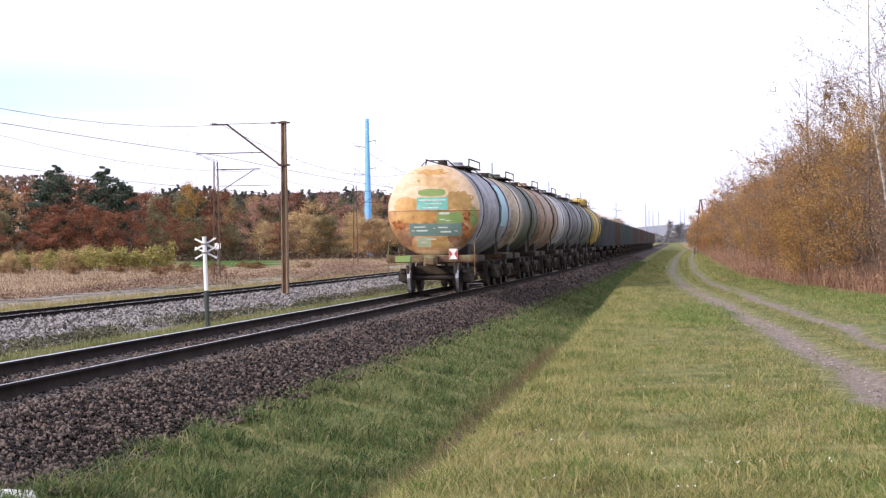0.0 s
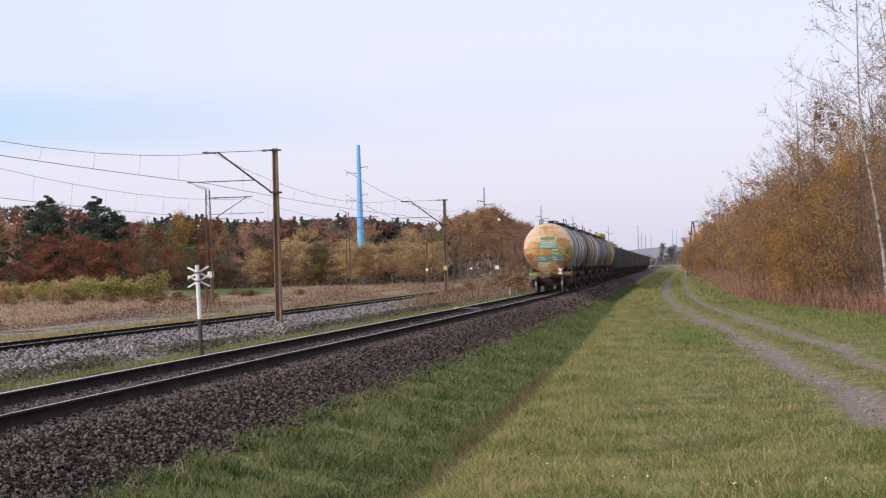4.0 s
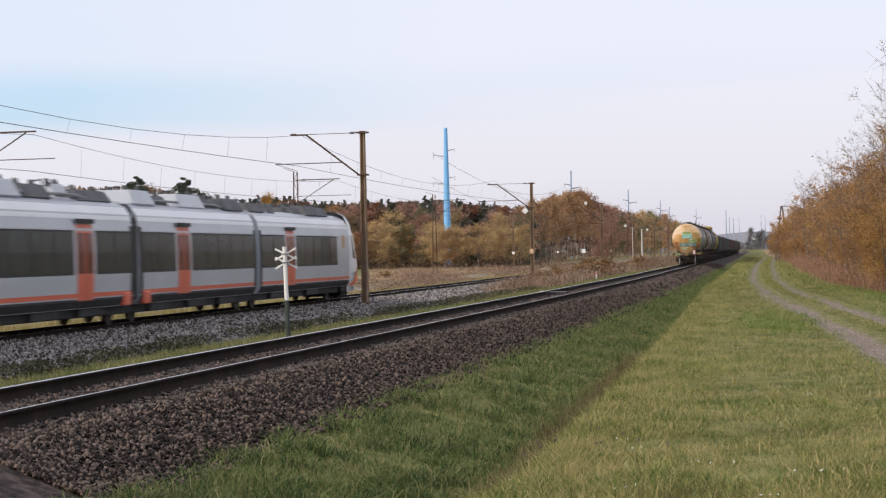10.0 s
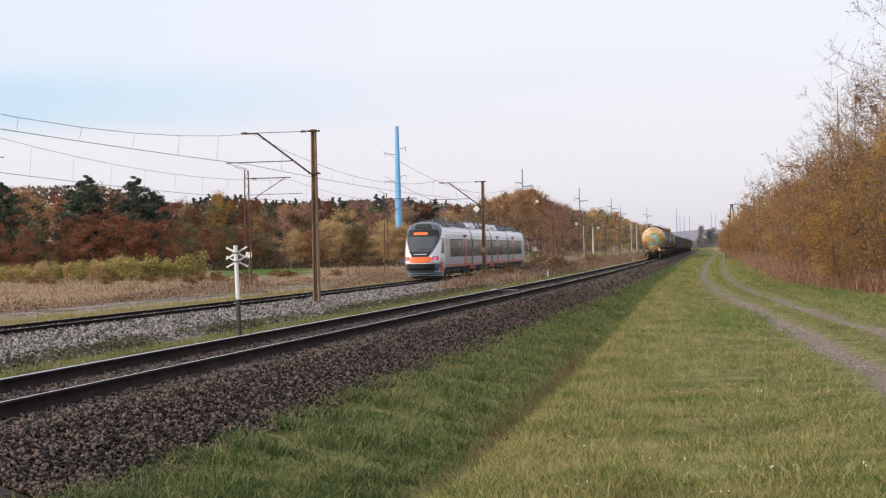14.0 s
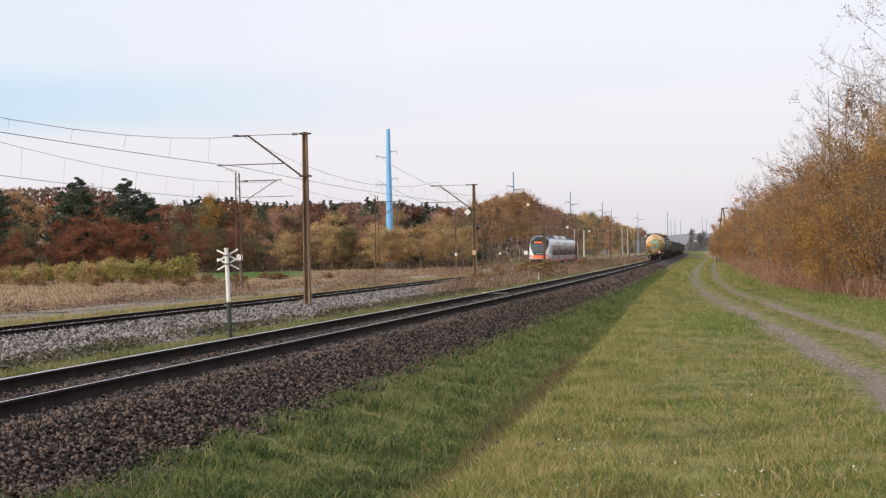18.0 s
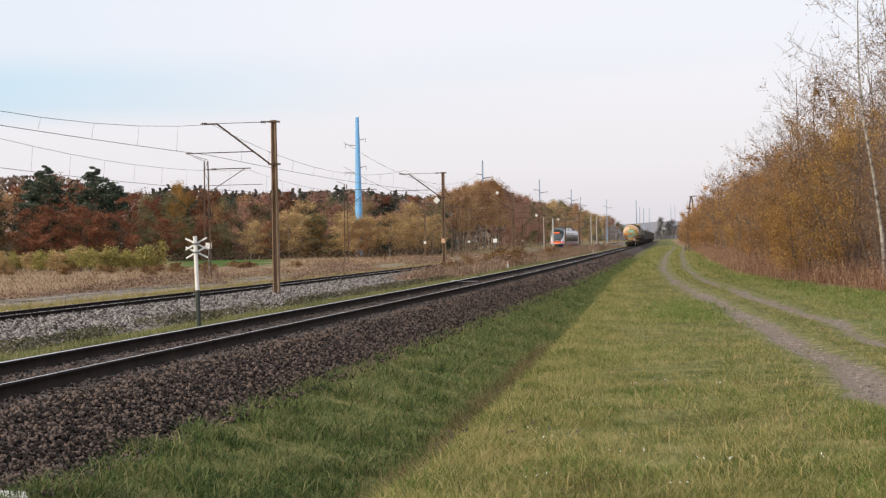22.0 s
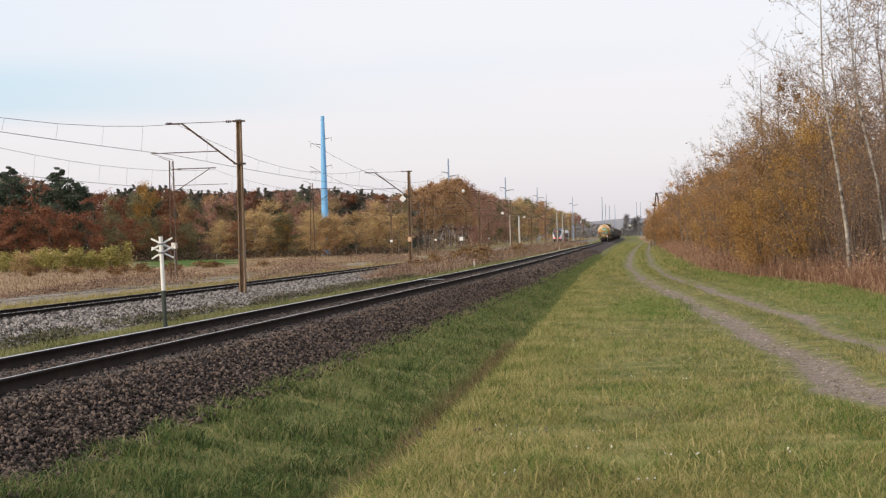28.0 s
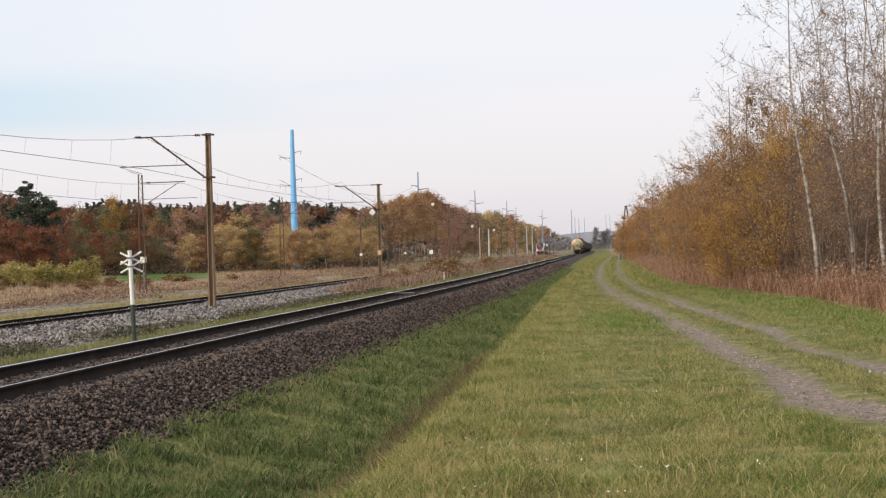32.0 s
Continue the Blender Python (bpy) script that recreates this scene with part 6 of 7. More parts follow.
def head_patch(parent, name, x0, x1, z0, z1, mat, y_end, lift=0.008, label=""):
    """A panel that follows the dished end."""
    bm = bmesh.new()
    n = 8
    grid = [[bm.verts.new((x0 + (x1 - x0) * i / n, y_end + head_depth(x0 + (x1 - x0) * i / n, z0 + (z1 - z0) * j / n) - lift,
                           TANK_Z + z0 + (z1 - z0) * j / n)) for i in range(n + 1)] for j in range(n + 1)]
    for j in range(n):
        for i in range(n):
            bm.faces.new((grid[j][i], grid[j][i + 1], grid[j + 1][i + 1], grid[j + 1][i]))
    return part(name, bm, mat, parent, label)


def head_blot(parent, name, cx, cz, rx, rz, mat, y_end, seed, ragged=0.3, lift=0.005, square=2.0, label=""):
    """A patch of paint, rust, bare metal or painted shade with a ragged edge, laid on the dished end."""
    bm, n, rings = bmesh.new(), 30, []
    for g in (0.35, 0.7, 1.0):
        ring = []
        for k in range(n):
            a = 2 * math.pi * k / n
            c, d = math.cos(a), math.sin(a)
            r = g * (abs(c) ** square + abs(d) ** square) ** (-1 / square)
            if g == 1.0:
                r *= 1 + ragged * noise.noise(Vector((c * 2.2, d * 2.2, seed * 3.7))) + ragged * 0.6 * noise.noise(Vector((c * 6, d * 6, seed * 1.9)))
            x, z = cx + rx * r * c, cz + rz * r * d
            q = math.hypot(x, z) / (TANK_R * 0.985)
            x, z = (x / q, z / q) if q > 1 else (x, z)
            ring.append(bm.verts.new((x, y_end + head_depth(x, z) - lift, TANK_Z + z)))
        rings.append(ring)
    bm.faces.new(rings[0])
    for a, b in zip(rings, rings[1:]):
        for k in range(n):
            bm.faces.new((a[k], a[(k + 1) % n], b[(k + 1) % n], b[k]))
    return part(name, bm, mat, parent, label, smooth=True)


def bogie(parent, y, name="bogie"):
    bm = bmesh.new()
    rbox(bm, -0.85, 0.85, y - 0.22, y + 0.22, 0.55, 0.85, 0.04)
    bg = part(name, bm, FRAME, parent)
    for sx in (-1, 1):
        bm = bmesh.new()
        x0, x1 = sorted((sx * 0.92, sx * 1.12))
        # arched side frame with axle boxes and a spring nest
        rbox(bm, x0, x1, y - 1.2, y + 1.2, 0.62, 0.78, 0.03)
        rbox(bm, x0, x1, y - 0.45, y + 0.45, 0.28, 0.62, 0.04)
        for dy in (-0.925, 0.925):
            rbox(bm, x0, x1 + 0.02, y + dy - 0.17, y + dy + 0.17, 0.32, 0.66, 0.04)
            disc(bm, (sx * 1.14, y + dy, 0.475), (1, 0, 0), 0.12, 0.1, 10)
        part("side_frame", bm, FRAME, bg)
    for dy in (-0.925, 0.925):
        for sx in (-1, 1):
            bm = bmesh.new()
            disc(bm, (sx * 0.80, y + dy, 0.475), (1, 0, 0), 0.475, 0.13, 24)
            disc(bm, (sx * 0.72, y + dy, 0.475), (1, 0, 0), 0.505, 0.03, 24)
            part("wheel", bm, WHEEL, bg)
        bm = bmesh.new()
        disc(bm, (0, y + dy, 0.475), (1, 0, 0), 0.08, 1.5, 8)
        part("axle", bm, WHEEL, bg)
    return bg


def coupler(parent, y, s):
    bm = bmesh.new()
    rbox(bm, -0.14, 0.14, min(y, y + s * 0.5), max(y, y + s * 0.5), 0.9, 1.16, 0.03)
    rbox(bm, -0.22, 0.2, min(y, y + s * 0.22), max(y, y + s * 0.22), 0.86, 1.22, 0.05)
    part("coupler", bm, FRAME_RUST, parent)


def underframe(root, length, beam):
    bm = bmesh.new()
    rbox(bm, -0.25, 0.25, 0.5, length - 0.5, 0.92, 1.2, 0.02)
    part("centre_sill", bm, FRAME, root)
    for y in (0.5, length - 0.75):
        bm = bmesh.new()
        rbox(bm, -1.5, 1.5, y, y + 0.25, 0.98, 1.22, 0.025)
        part("end_beam", bm, beam, root)
    for sx in (-1, 1):
        for y in (0.55, length - 2.6):
            bm = bmesh.new()
            x0, x1 = sorted((sx * 1.3, sx * 1.48))
            rbox(bm, x0, x1, y, y + 2.05, 1.0, 1.2, 0.02)
            part("side_beam", bm, FRAME, root)
    coupler(root, 0.5, -1)
    coupler(root, length - 0.5, 1)
    for y in (2.1, length - 2.1):
        bogie(root, y)


def tank_wagon(label, paint, last=False, dome=False, blue=False, ladder=True, front=None):
    L = 12.02
    root = tagged(new("tank_wagon"), label, "tank wagon", "wagons of the freight train")
    underframe(root, L, FRAME_RUST if last else FRAME)
    y0, y1 = 0.62, L - 0.62
    bm = bmesh.new()
    lathe(bm, [(y0 + HEAD, TANK_R), (y0 + 2.8, TANK_R), (y0 + 2.82, TANK_R + 0.012), (y0 + 2.9, TANK_R + 0.012), (y0 + 2.92, TANK_R), (y1 - 2.92, TANK_R), (y1 - 2.9, TANK_R + 0.012),
               (y1 - 2.82, TANK_R + 0.012), (y1 - 2.8, TANK_R), (y1 - HEAD, TANK_R)], 40)
    for v in bm.verts:
        v.co.z += TANK_Z
    part("tank", bm, paint, root, smooth=True)
    for s, end in ((1, y0), (-1, y1)):
        upper = END_CREAM if last and s > 0 else (front if front and s > 0 else paint)
        for half in ((0, math.pi), (math.pi, 2 * math.pi)):
            bm = bmesh.new()
            rings = []
            for k in range(11):
                r = TANK_R * math.sin(k / 10 * math.pi / 2)
                rings.append([bm.verts.new((r * math.cos(a), end + s * head_depth(r * math.cos(a), r * math.sin(a)), TANK_Z + r * math.sin(a)))
                              for a in (half[0] + math.pi * i / 20 for i in range(21))])
            for a, b in zip(rings, rings[1:]):
                for i in range(20):
                    bm.faces.new((a[i], a[i + 1], b[i + 1], b[i]))
            bmesh.ops.remove_doubles(bm, verts=bm.verts, dist=1e-4)
            low = half[0] > 1
            part("tank_end", bm, END_RUST if last and s > 0 and low else upper, root, ("rust-streaked lower dished end" if low else "peeling cream upper dished end") if last and s > 0 else "", smooth=True)
    for y in (2.1, L - 2.1):
        bm = bmesh.new()
        pts = [((TANK_R + 0.02) * math.cos(a), y, TANK_Z + (TANK_R + 0.02) * math.sin(a)) for a in (radians(-35 + 250 * k / 26) for k in range(27))]
        verts = []
        for p in pts:
            n = Vector((p[0], 0, p[2] - TANK_Z)).normalized() * 0.012
            verts.append([bm.verts.new((p[0] + n.x * q, p[1] + w, p[2] + n.z * q)) for w, q in ((-0.03, -1), (-0.03, 1), (0.03, 1), (0.03, -1))])
        for a, b in zip(verts, verts[1:]):
            for k in range(4):
                bm.faces.new((a[k], a[(k + 1) % 4], b[(k + 1) % 4], b[k]))
        part("tank_strap", bm, FRAME, root)
    for y in (2.1, L - 2.1):
        for sx in (-1, 1):
            bm = bmesh.new()
            vs = box(bm, *sorted((sx * 0.5, sx * 1.05)), y - 0.5, y + 0.5, 1.18, 1.5)
            for v in vs:
                if v.co.z > 1.3:
                    v.co.z += 0.2 * (abs(v.co.x) > 0.9)
            part("saddle", bm, FRAME, root)
    if front:
        bm = bmesh.new()
        lathe(bm, [(y0 + HEAD - 0.02, TANK_R + 0.006), (y0 + 3.1, TANK_R + 0.006)], 40)
        for f in [f for f in bm.faces if len(f.verts) > 4]:
            bm.faces.remove(f)
        for v in bm.verts:
            v.co.z += TANK_Z
        part("painted_course", bm, front, root, "first course of the tank in a paler paint", smooth=True)
    # hatch, walkway and rail on top
    top = TANK_Z + TANK_R
    bm = bmesh.new()
    lathe(bm, [(0, 0.42), (0.18, 0.42), (0.22, 0.36), (0.3, 0.34)] if not dome else [(0, 0.7), (0.5, 0.7), (0.58, 0.6), (0.66, 0.3)], 20, "z")
    bmesh.ops.translate(bm, verts=bm.verts, vec=(0, L / 2, top - 0.05))
    part("hatch", bm, paint, root, smooth=False)
    bm = bmesh.new()
    rbox(bm, -0.75, 0.75, L / 2 - 1.6, L / 2 + 1.6, top + 0.02, top + 0.07, 0.01)
    part("walkway", bm, FRAME, root)
    for sx in (-1, 1):
        bm = bmesh.new()
        tube(bm, [(sx * 0.75, L / 2 - 1.6, top), (sx * 0.75, L / 2 - 1.5, top + 0.3), (sx * 0.75, L / 2 + 1.5, top + 0.3), (sx * 0.75, L / 2 + 1.6, top)], 0.025, 5)
        part("handrail", bm, FRAME, root)
    for y in (2.0, L - 3.5):
        bm = bmesh.new()
        tube(bm, [(-0.5, y - 0.9, top - 0.15), (-0.35, y, top + 0.16), (0.35, y, top + 0.16), (0.9, y + 0.9, top - 0.4)], 0.022, 5)
        part("grab_rail", bm, FRAME, root)
        bm = bmesh.new()
        disc(bm, (0.1, y + 0.6, top + 0.06), (0, 0, 1), 0.16, 0.24, 12)
        part("valve", bm, FRAME, root)
    if ladder:
        for k in (-0.2, 0.2):
            bm = bmesh.new()
            tube(bm, [(1.42, L / 2 + 0.9 + k, 1.15)] + [(1.58 * math.cos(radians(a)), L / 2 + 0.9 + k, TANK_Z + 1.58 * math.sin(radians(a))) for a in (-28, -10, 8, 26, 44, 62, 78)], 0.018, 5)
            part("ladder_rail", bm, FRAME, root)
        for i in range(10):
            bm = bmesh.new()
            a = radians(-28 + 10.5 * i)
            tube(bm, [(1.58 * math.cos(a), L / 2 + 0.7, TANK_Z + 1.58 * math.sin(a)), (1.58 * math.cos(a), L / 2 + 1.1, TANK_Z + 1.58 * math.sin(a))], 0.012, 4)
            part("rung", bm, FRAME, root)
    if blue:
        bm = bmesh.new()
        rows = []
        for k in range(13):
            a = radians(-18 + 60 * k / 12)
            rows.append([bm.verts.new(((TANK_R + 0.012) * math.cos(a), y, TANK_Z + (TANK_R + 0.012) * math.sin(a))) for y in (7.0, 9.4)])
        for a, b in zip(rows, rows[1:]):
            bm.faces.new((a[0], a[1], b[1], b[0]))
        part("lettering_panel", bm, LIGHT_BLUE, root, "pale blue painted panel")
    if last:
        # painted panels with unreadable writing, side lamp brackets, tail board
        for k, (cx, cz, rx, rz, m, nm, rag) in enumerate((
                (-0.85, 0.2, 0.46, 0.26, OCHRE, "ochre_stain", 0.35), (0.9, 0.3, 0.42, 0.36, OCHRE_DARK, "ochre_stain", 0.4), (0.0, 0.98, 0.72, 0.16, OCHRE_PALE, "ochre_stain", 0.8),
                (0.62, 0.82, 0.3, 0.2, OCHRE_PALE, "ochre_stain", 0.8), (-0.62, -0.22, 0.82, 0.2, OCHRE, "ochre_stain", 0.3), (-1.12, -0.47, 0.22, 0.17, RUST_BARE, "rust_blot", 0.9),
                (1.16, -0.2, 0.15, 0.2, RUST_BARE, "rust_blot", 0.7), (1.05, -0.68, 0.17, 0.26, RUST_BARE, "rust_blot", 0.8), (1.33, -0.22, 0.13, 0.3, GREEN_PATCH, "green_patch", 0.3),
                # the lower right brown blot is a painted shadow, the left one brown rust
                (0.8, -0.95, 0.34, 0.24, RUST_SHADE, "rust_blot", 0.7), (-0.92, -0.85, 0.3, 0.3, RUST_SHADE, "rust_blot", 0.7), (0.25, -1.08, 0.36, 0.2, OCHRE_DARK, "ochre_stain", 0.4),
                (-0.2, -1.38, 0.5, 0.1, OCHRE_PALE, "ochre_stain", 0.5), (0.0, 1.25, 0.5, 0.1, OCHRE, "ochre_stain", 0.9))):
            head_blot(root, nm, cx, cz, rx, rz, m, y0, k + 1, rag)
        head_blot(root, "green_patch", 0.0, 0.59, 0.46, 0.115, GREEN_PATCH, y0, 30, 0.12, 0.008, 3.0)
        for x0, x1, z0, z1, m, nm in ((-0.5, 0.53, 0.02, 0.43, TEAL, "teal_panel"), (0.16, 0.99, -0.42, -0.06, GREEN_PATCH, "green_patch"),
                                      (-0.75, 0.97, -0.83, -0.43, GREY_PANEL, "lettering_panel"), (-0.52, -0.05, -1.2, -0.88, PALE_PANEL, "lettering_panel")):
            p = head_patch(root, nm, x0, x1, z0, z1, m, y0)
            if m is TEAL:
                bars = ((-0.42, 0.46, 0.34, 0.02), (-0.2, 0.34, 0.22, 0.018), (-0.3, 0.22, 0.09, 0.022))
            elif m is GREY_PANEL:
                bars = ((-0.6, -0.22, -0.54, 0.018), (-0.68, -0.6, -0.66, 0.014), (-0.52, -0.14, -0.66, 0.024), (0.05, 0.1, -0.58, 0.014), (0.2, 0.5, -0.56, 0.02), (0.28, 0.62, -0.7, 0.026), (0.74, 0.84, -0.68, 0.014))
            elif m is GREEN_PATCH:
                bars = ((0.24, 0.58, -0.10, 0.035), (0.26, 0.42, -0.3, 0.022), (0.46, 0.62, -0.34, 0.018))
            else:
                bars = ((-0.16, 0.12, -0.94, 0.024), (-0.4, -0.2, -1.05, 0.014))
            for xa, xb, zz, hh in bars:
                head_patch(p, "lettering_bar", xa, xb, zz - hh, zz + hh, CHALK, y0, 0.014)
        bm = bmesh.new()
        pts = [(TANK_R * 0.995 * math.cos(math.pi * k / 24), y0 + head_depth(TANK_R * 0.995 * math.cos(math.pi * k / 24), 0) - 0.004, TANK_Z) for k in range(25)]
        tube(bm, pts, 0.022, 5)
        part("weld_seam", bm, END_RUST, root)
        board = plate(root, 0.72, 0.46, 1.25, 0.29, 0.34, WHITE, "tail_board", "red and white tail marker board")
        for s in (-1, 1):
            bm = bmesh.new()
            v = [bm.verts.new((0.72 + s * a, 0.44, 1.25 + b)) for a, b in ((0.135, -0.15), (0.135, 0.15), (0.025, 0.0))]
            bm.faces.new(v)
            part("red_triangle", bm, RED, board)
        plate(root, -0.95, 0.47, 1.1, 0.5, 0.2, GREEN_PATCH, "number_plate", "weathered green plate")
        for sx in (-1, 1):
            bm = bmesh.new()
            rbox(bm, sx * 0.78 - 0.05, sx * 0.78 + 0.05, 0.36, 0.44, 0.62, 0.9, 0.015)
            part("brake_hose", bm, FRAME, root)
            for y in (1.17,):
                bm = bmesh.new()
                disc(bm, (sx * 0.80, y - 0.0, 0.475), (1, 0, 0), 0.482, 0.10, 24)
                part("polished_tread", bm, WHEEL_RIM, root, "wheel tread worn bright")
            bm = bmesh.new()
            tube(bm, [(sx * 1.42, 0.45, 0.55), (sx * 1.42, 0.42, 1.3), (sx * 1.42, 0.5, 1.75)], 0.02, 5)
            part("step_rail", bm, FRAME_RUST, root)
    return root


def gondola(label, paint):
    L = 13.92
    root = tagged(new("gondola_wagon"), label, "freight wagon", "wagons of the freight train")
    underframe(root, L, FRAME)
    for sx in (-1, 1):
        bm = bmesh.new()
        x0, x1 = sorted((sx * 1.44, sx * 1.5))
        rbox(bm, x0, x1, 0.6, L - 0.6, 1.25, 3.35, 0.01)
        rbox(bm, x0 - 0.04, x1 + 0.04, 0.6, L - 0.6, 3.35, 3.47, 0.02)
        side = part("side_wall", bm, paint, root)
        for i in range(9):
            bm = bmesh.new()
            y = 0.7 + (L - 1.4) * i / 8
            xa, xb = sorted((sx * 1.5, sx * 1.6))
            rbox(bm, xa, xb, y - 0.08, y + 0.08, 1.25, 3.35, 0.02)
            part("rib", bm, paint, side)
    for y in (0.6, L - 0.68):
        bm = bmesh.new()
        rbox(bm, -1.44, 1.44, y, y + 0.08, 1.25, 3.4, 0.01)
        part("end_wall", bm, paint, root)
    bm = bmesh.new()
    rbox(bm, -1.44, 1.44, 0.68, L - 0.68, 1.22, 1.3, 0.01)
    part("floor", bm, FRAME, root)
    return root


def build_freight():
    """Wagons with their distance from the train's end; the end is towards the camera."""
    out, s = [], 0.0
    specs = [("weathered cream and grey tank wagon with a rusty dished end", "grey_white", dict(last=True, blue=True)),
             ("dark green tank wagon with a cream first course", "green", dict(front="cream")),
             ("stained beige tank wagon", "beige", {}), ("dull grey tank wagon with a white first course", "grey", dict(front="white")), ("dull grey tank wagon", "grey", {}),
             ("weathered grey-green tank wagon", "grey_green", {}),
             ("yellow tank wagon with a tall hatch", "yellow", dict(dome=True))]
    for label, paint, kw in specs:
        if "front" in kw:
            kw = dict(front=TANK_PAINTS[kw["front"]])
        out.append((tank_wagon(label, TANK_PAINTS[paint], **kw), s))
        s += 12.02
    # wagon paints lightened and desaturated, so the colour carries the distance haze
    paints = [("dark grey-green open freight wagon", material("grey_green_wagon_paint", [(0.05, 0.055, 0.055), (0.1, 0.11, 0.112)], 0.75, 1.0)),
              ("rust-brown open freight wagon", material("rust_wagon_paint", [(0.06, 0.034, 0.028), (0.125, 0.075, 0.06)], 0.75, 1.0)),
              ("haze-greyed green open freight wagon", material("green_wagon_paint", [(0.045, 0.058, 0.052), (0.085, 0.105, 0.095)], 0.75, 1.0))]
    protos = []
    order = [0, 0, 1, 0, 2, 2, 0, 1, 1, 0, 1, 1, 1, 0, 1, 1, 2, 0, 1, 1, 0, 1, 1, 1]
    for k in order:
        if len(protos) <= k or protos[k] is None:
            protos += [None] * (k + 1 - len(protos))
            protos[k] = gondola(*paints[k])
            out.append((protos[k], s))
        else:
            out.append((copy_thing(protos[k], pose(0, 0, 0)), s))
        s += 13.92
    return out


# ---- electric multiple unit ----
EMU_GREY = material("silver_grey_train_paint", [(0.38, 0.40, 0.44), (0.47, 0.495, 0.535)], 0.3, 0.6, spec=0.5)
EMU_WHITE = material("white_train_paint", [(0.68, 0.69, 0.71), (0.78, 0.79, 0.81)], 0.3, 0.6, spec=0.5)
EMU_BLUE = material("slate_blue_train_paint", [(0.065, 0.092, 0.125), (0.095, 0.13, 0.17)], 0.3, 0.6, spec=0.5)
EMU_ORANGE = material("orange_train_paint", [(0.80, 0.13, 0.03), (0.88, 0.17, 0.045)], 0.35, 0.6, spec=0.5)
EMU_DOOR = material("orange_red_door_paint", [(0.56, 0.105, 0.055), (0.66, 0.14, 0.075)], 0.4, 0.6, spec=0.5)
EMU_DARK = material("dark_train_underframe", [(0.02, 0.021, 0.023), (0.05, 0.05, 0.053)], 0.7, 2.0)
EMU_ROOF = material("grey_roof_gear", [(0.16, 0.17, 0.18), (0.30, 0.31, 0.32)], 0.6, 1.5)
DOOR_GLASS = material("red_tinted_door_glass", [(0.10, 0.025, 0.018), (0.15, 0.04, 0.028)], 0.15, 1.0, spec=0.35)
EMU_GEAR = material("dark_roof_gear", [(0.05, 0.052, 0.056), (0.12, 0.124, 0.13)], 0.6, 1.5)
# grey-blue base is raised to paint in the sky mirrored by the glass
SCREEN = material("windscreen_glass", [(0.05, 0.06, 0.066), (0.085, 0.1, 0.108)], 0.08, 1.0, spec=0.5)
EMU_GLASS = material("tinted_train_glass", [(0.03, 0.036, 0.032), (0.055, 0.062, 0.056)], 0.2, 1.0, spec=0.12)


def glowing(name, colour, strength):
    m = material(name, [colour], 0.4)
    b = m.node_tree.nodes["Principled BSDF"]
    b.inputs["Emission Color"].default_value, b.inputs["Emission Strength"].default_value = (*colour, 1), strength
    return m


TAIL_RED = glowing("glowing_tail_lamp", (1.0, 0.05, 0.10), 3.0)
AMBER = glowing("glowing_amber_display", (1.0, 0.14, 0.04), 0.7)
SECTION = [(1.26, 0.62), (1.40, 0.86), (1.43, 1.6), (1.43, 2.4), (1.40, 3.1), (1.31, 3.6), (1.12, 3.9), (0.74, 4.08), (0.30, 4.14)]


def half_width(z):
    return float(np.interp(z, [p[1] for p in SECTION], [p[0] for p in SECTION]))


def side_strip(root, name, y0, y1, z0, z1, sx, mat, lift=0.008, flip=None, label=""):
    """A panel that follows the side wall."""
    bm = bmesh.new()
    rows = []
    for k in range(5):
        z = z0 + (z1 - z0) * k / 4
        rows.append([bm.verts.new((sx * (half_width(z) + lift), y, z)) for y in (y0, y1)])
    for a, b in zip(rows, rows[1:]):
        bm.faces.new((a[0], a[1], b[1], b[0]) if sx > 0 else (a[1], a[0], b[0], b[1]))
    return part(name, bm, mat, root, label)


NOSE = 3.0


def nose_point(x_f, z):
    """A point of the nose: x_f from -1 to 1 round the plan, z the height."""
    tip = float(np.interp(z, [0.3, 0.9, 1.35, 1.7, 2.1, 2.6, 3.1, 3.55, 3.85, 4.02, 4.14], [0.55, 0.05, 0.0, 0.16, 0.5, 0.98, 1.46, 1.85, 2.15, 2.45, 2.95]))
    tip -= 0.42
    th = x_f * math.pi / 2
    w = half_width(z)
    lift = min(1.0, max(0.0, (z - 3.1) / 0.9))
    z += 0.2 * lift * lift * (3 - 2 * lift)
    sx, c = math.copysign(abs(math.sin(th)) ** 0.72, th), abs(math.cos(th)) ** 0.56
    return Vector((w * sx, tip + (NOSE - tip) * (1 - c), z))


def nose_panel(root, name, f0, f1, z0, z1, mat, lift=0.0, n=14, m=8, label="", taper=0.0, widths=None):
    """A panel laid on the nose; widths gives its half width at heights."""
    bm = bmesh.new()
    grid = []
    for j in range(m + 1):
        z = z0 + (z1 - z0) * j / m
        t = 1 - taper * (1 - j / m)
        if widths:
            t = float(np.interp(z, *zip(*widths)))
        grid.append([bm.verts.new(nose_point((f0 + (f1 - f0) * i / n) * t, z) + Vector((0, -lift, lift * 0.3))) for i in range(n + 1)])
    for a, b in zip(grid, grid[1:]):
        for i in range(n):
            bm.faces.new((a[i], a[i + 1], b[i + 1], b[i]))
    return part(name, bm, mat, root, label, smooth=True)


def train_bogie(root, y):
    bm = bmesh.new()
    rbox(bm, -1.0, 1.0, y - 1.4, y + 1.4, 0.36, 0.72, 0.05)
    bg = part("bogie", bm, EMU_DARK, root)
    for dy in (-1.1, 1.1):
        for sx in (-1, 1):
            bm = bmesh.new()
            disc(bm, (sx * 0.75, y + dy, 0.42), (1, 0, 0), 0.42, 0.13, 20)
            part("wheel", bm, WHEEL, bg)
    return bg


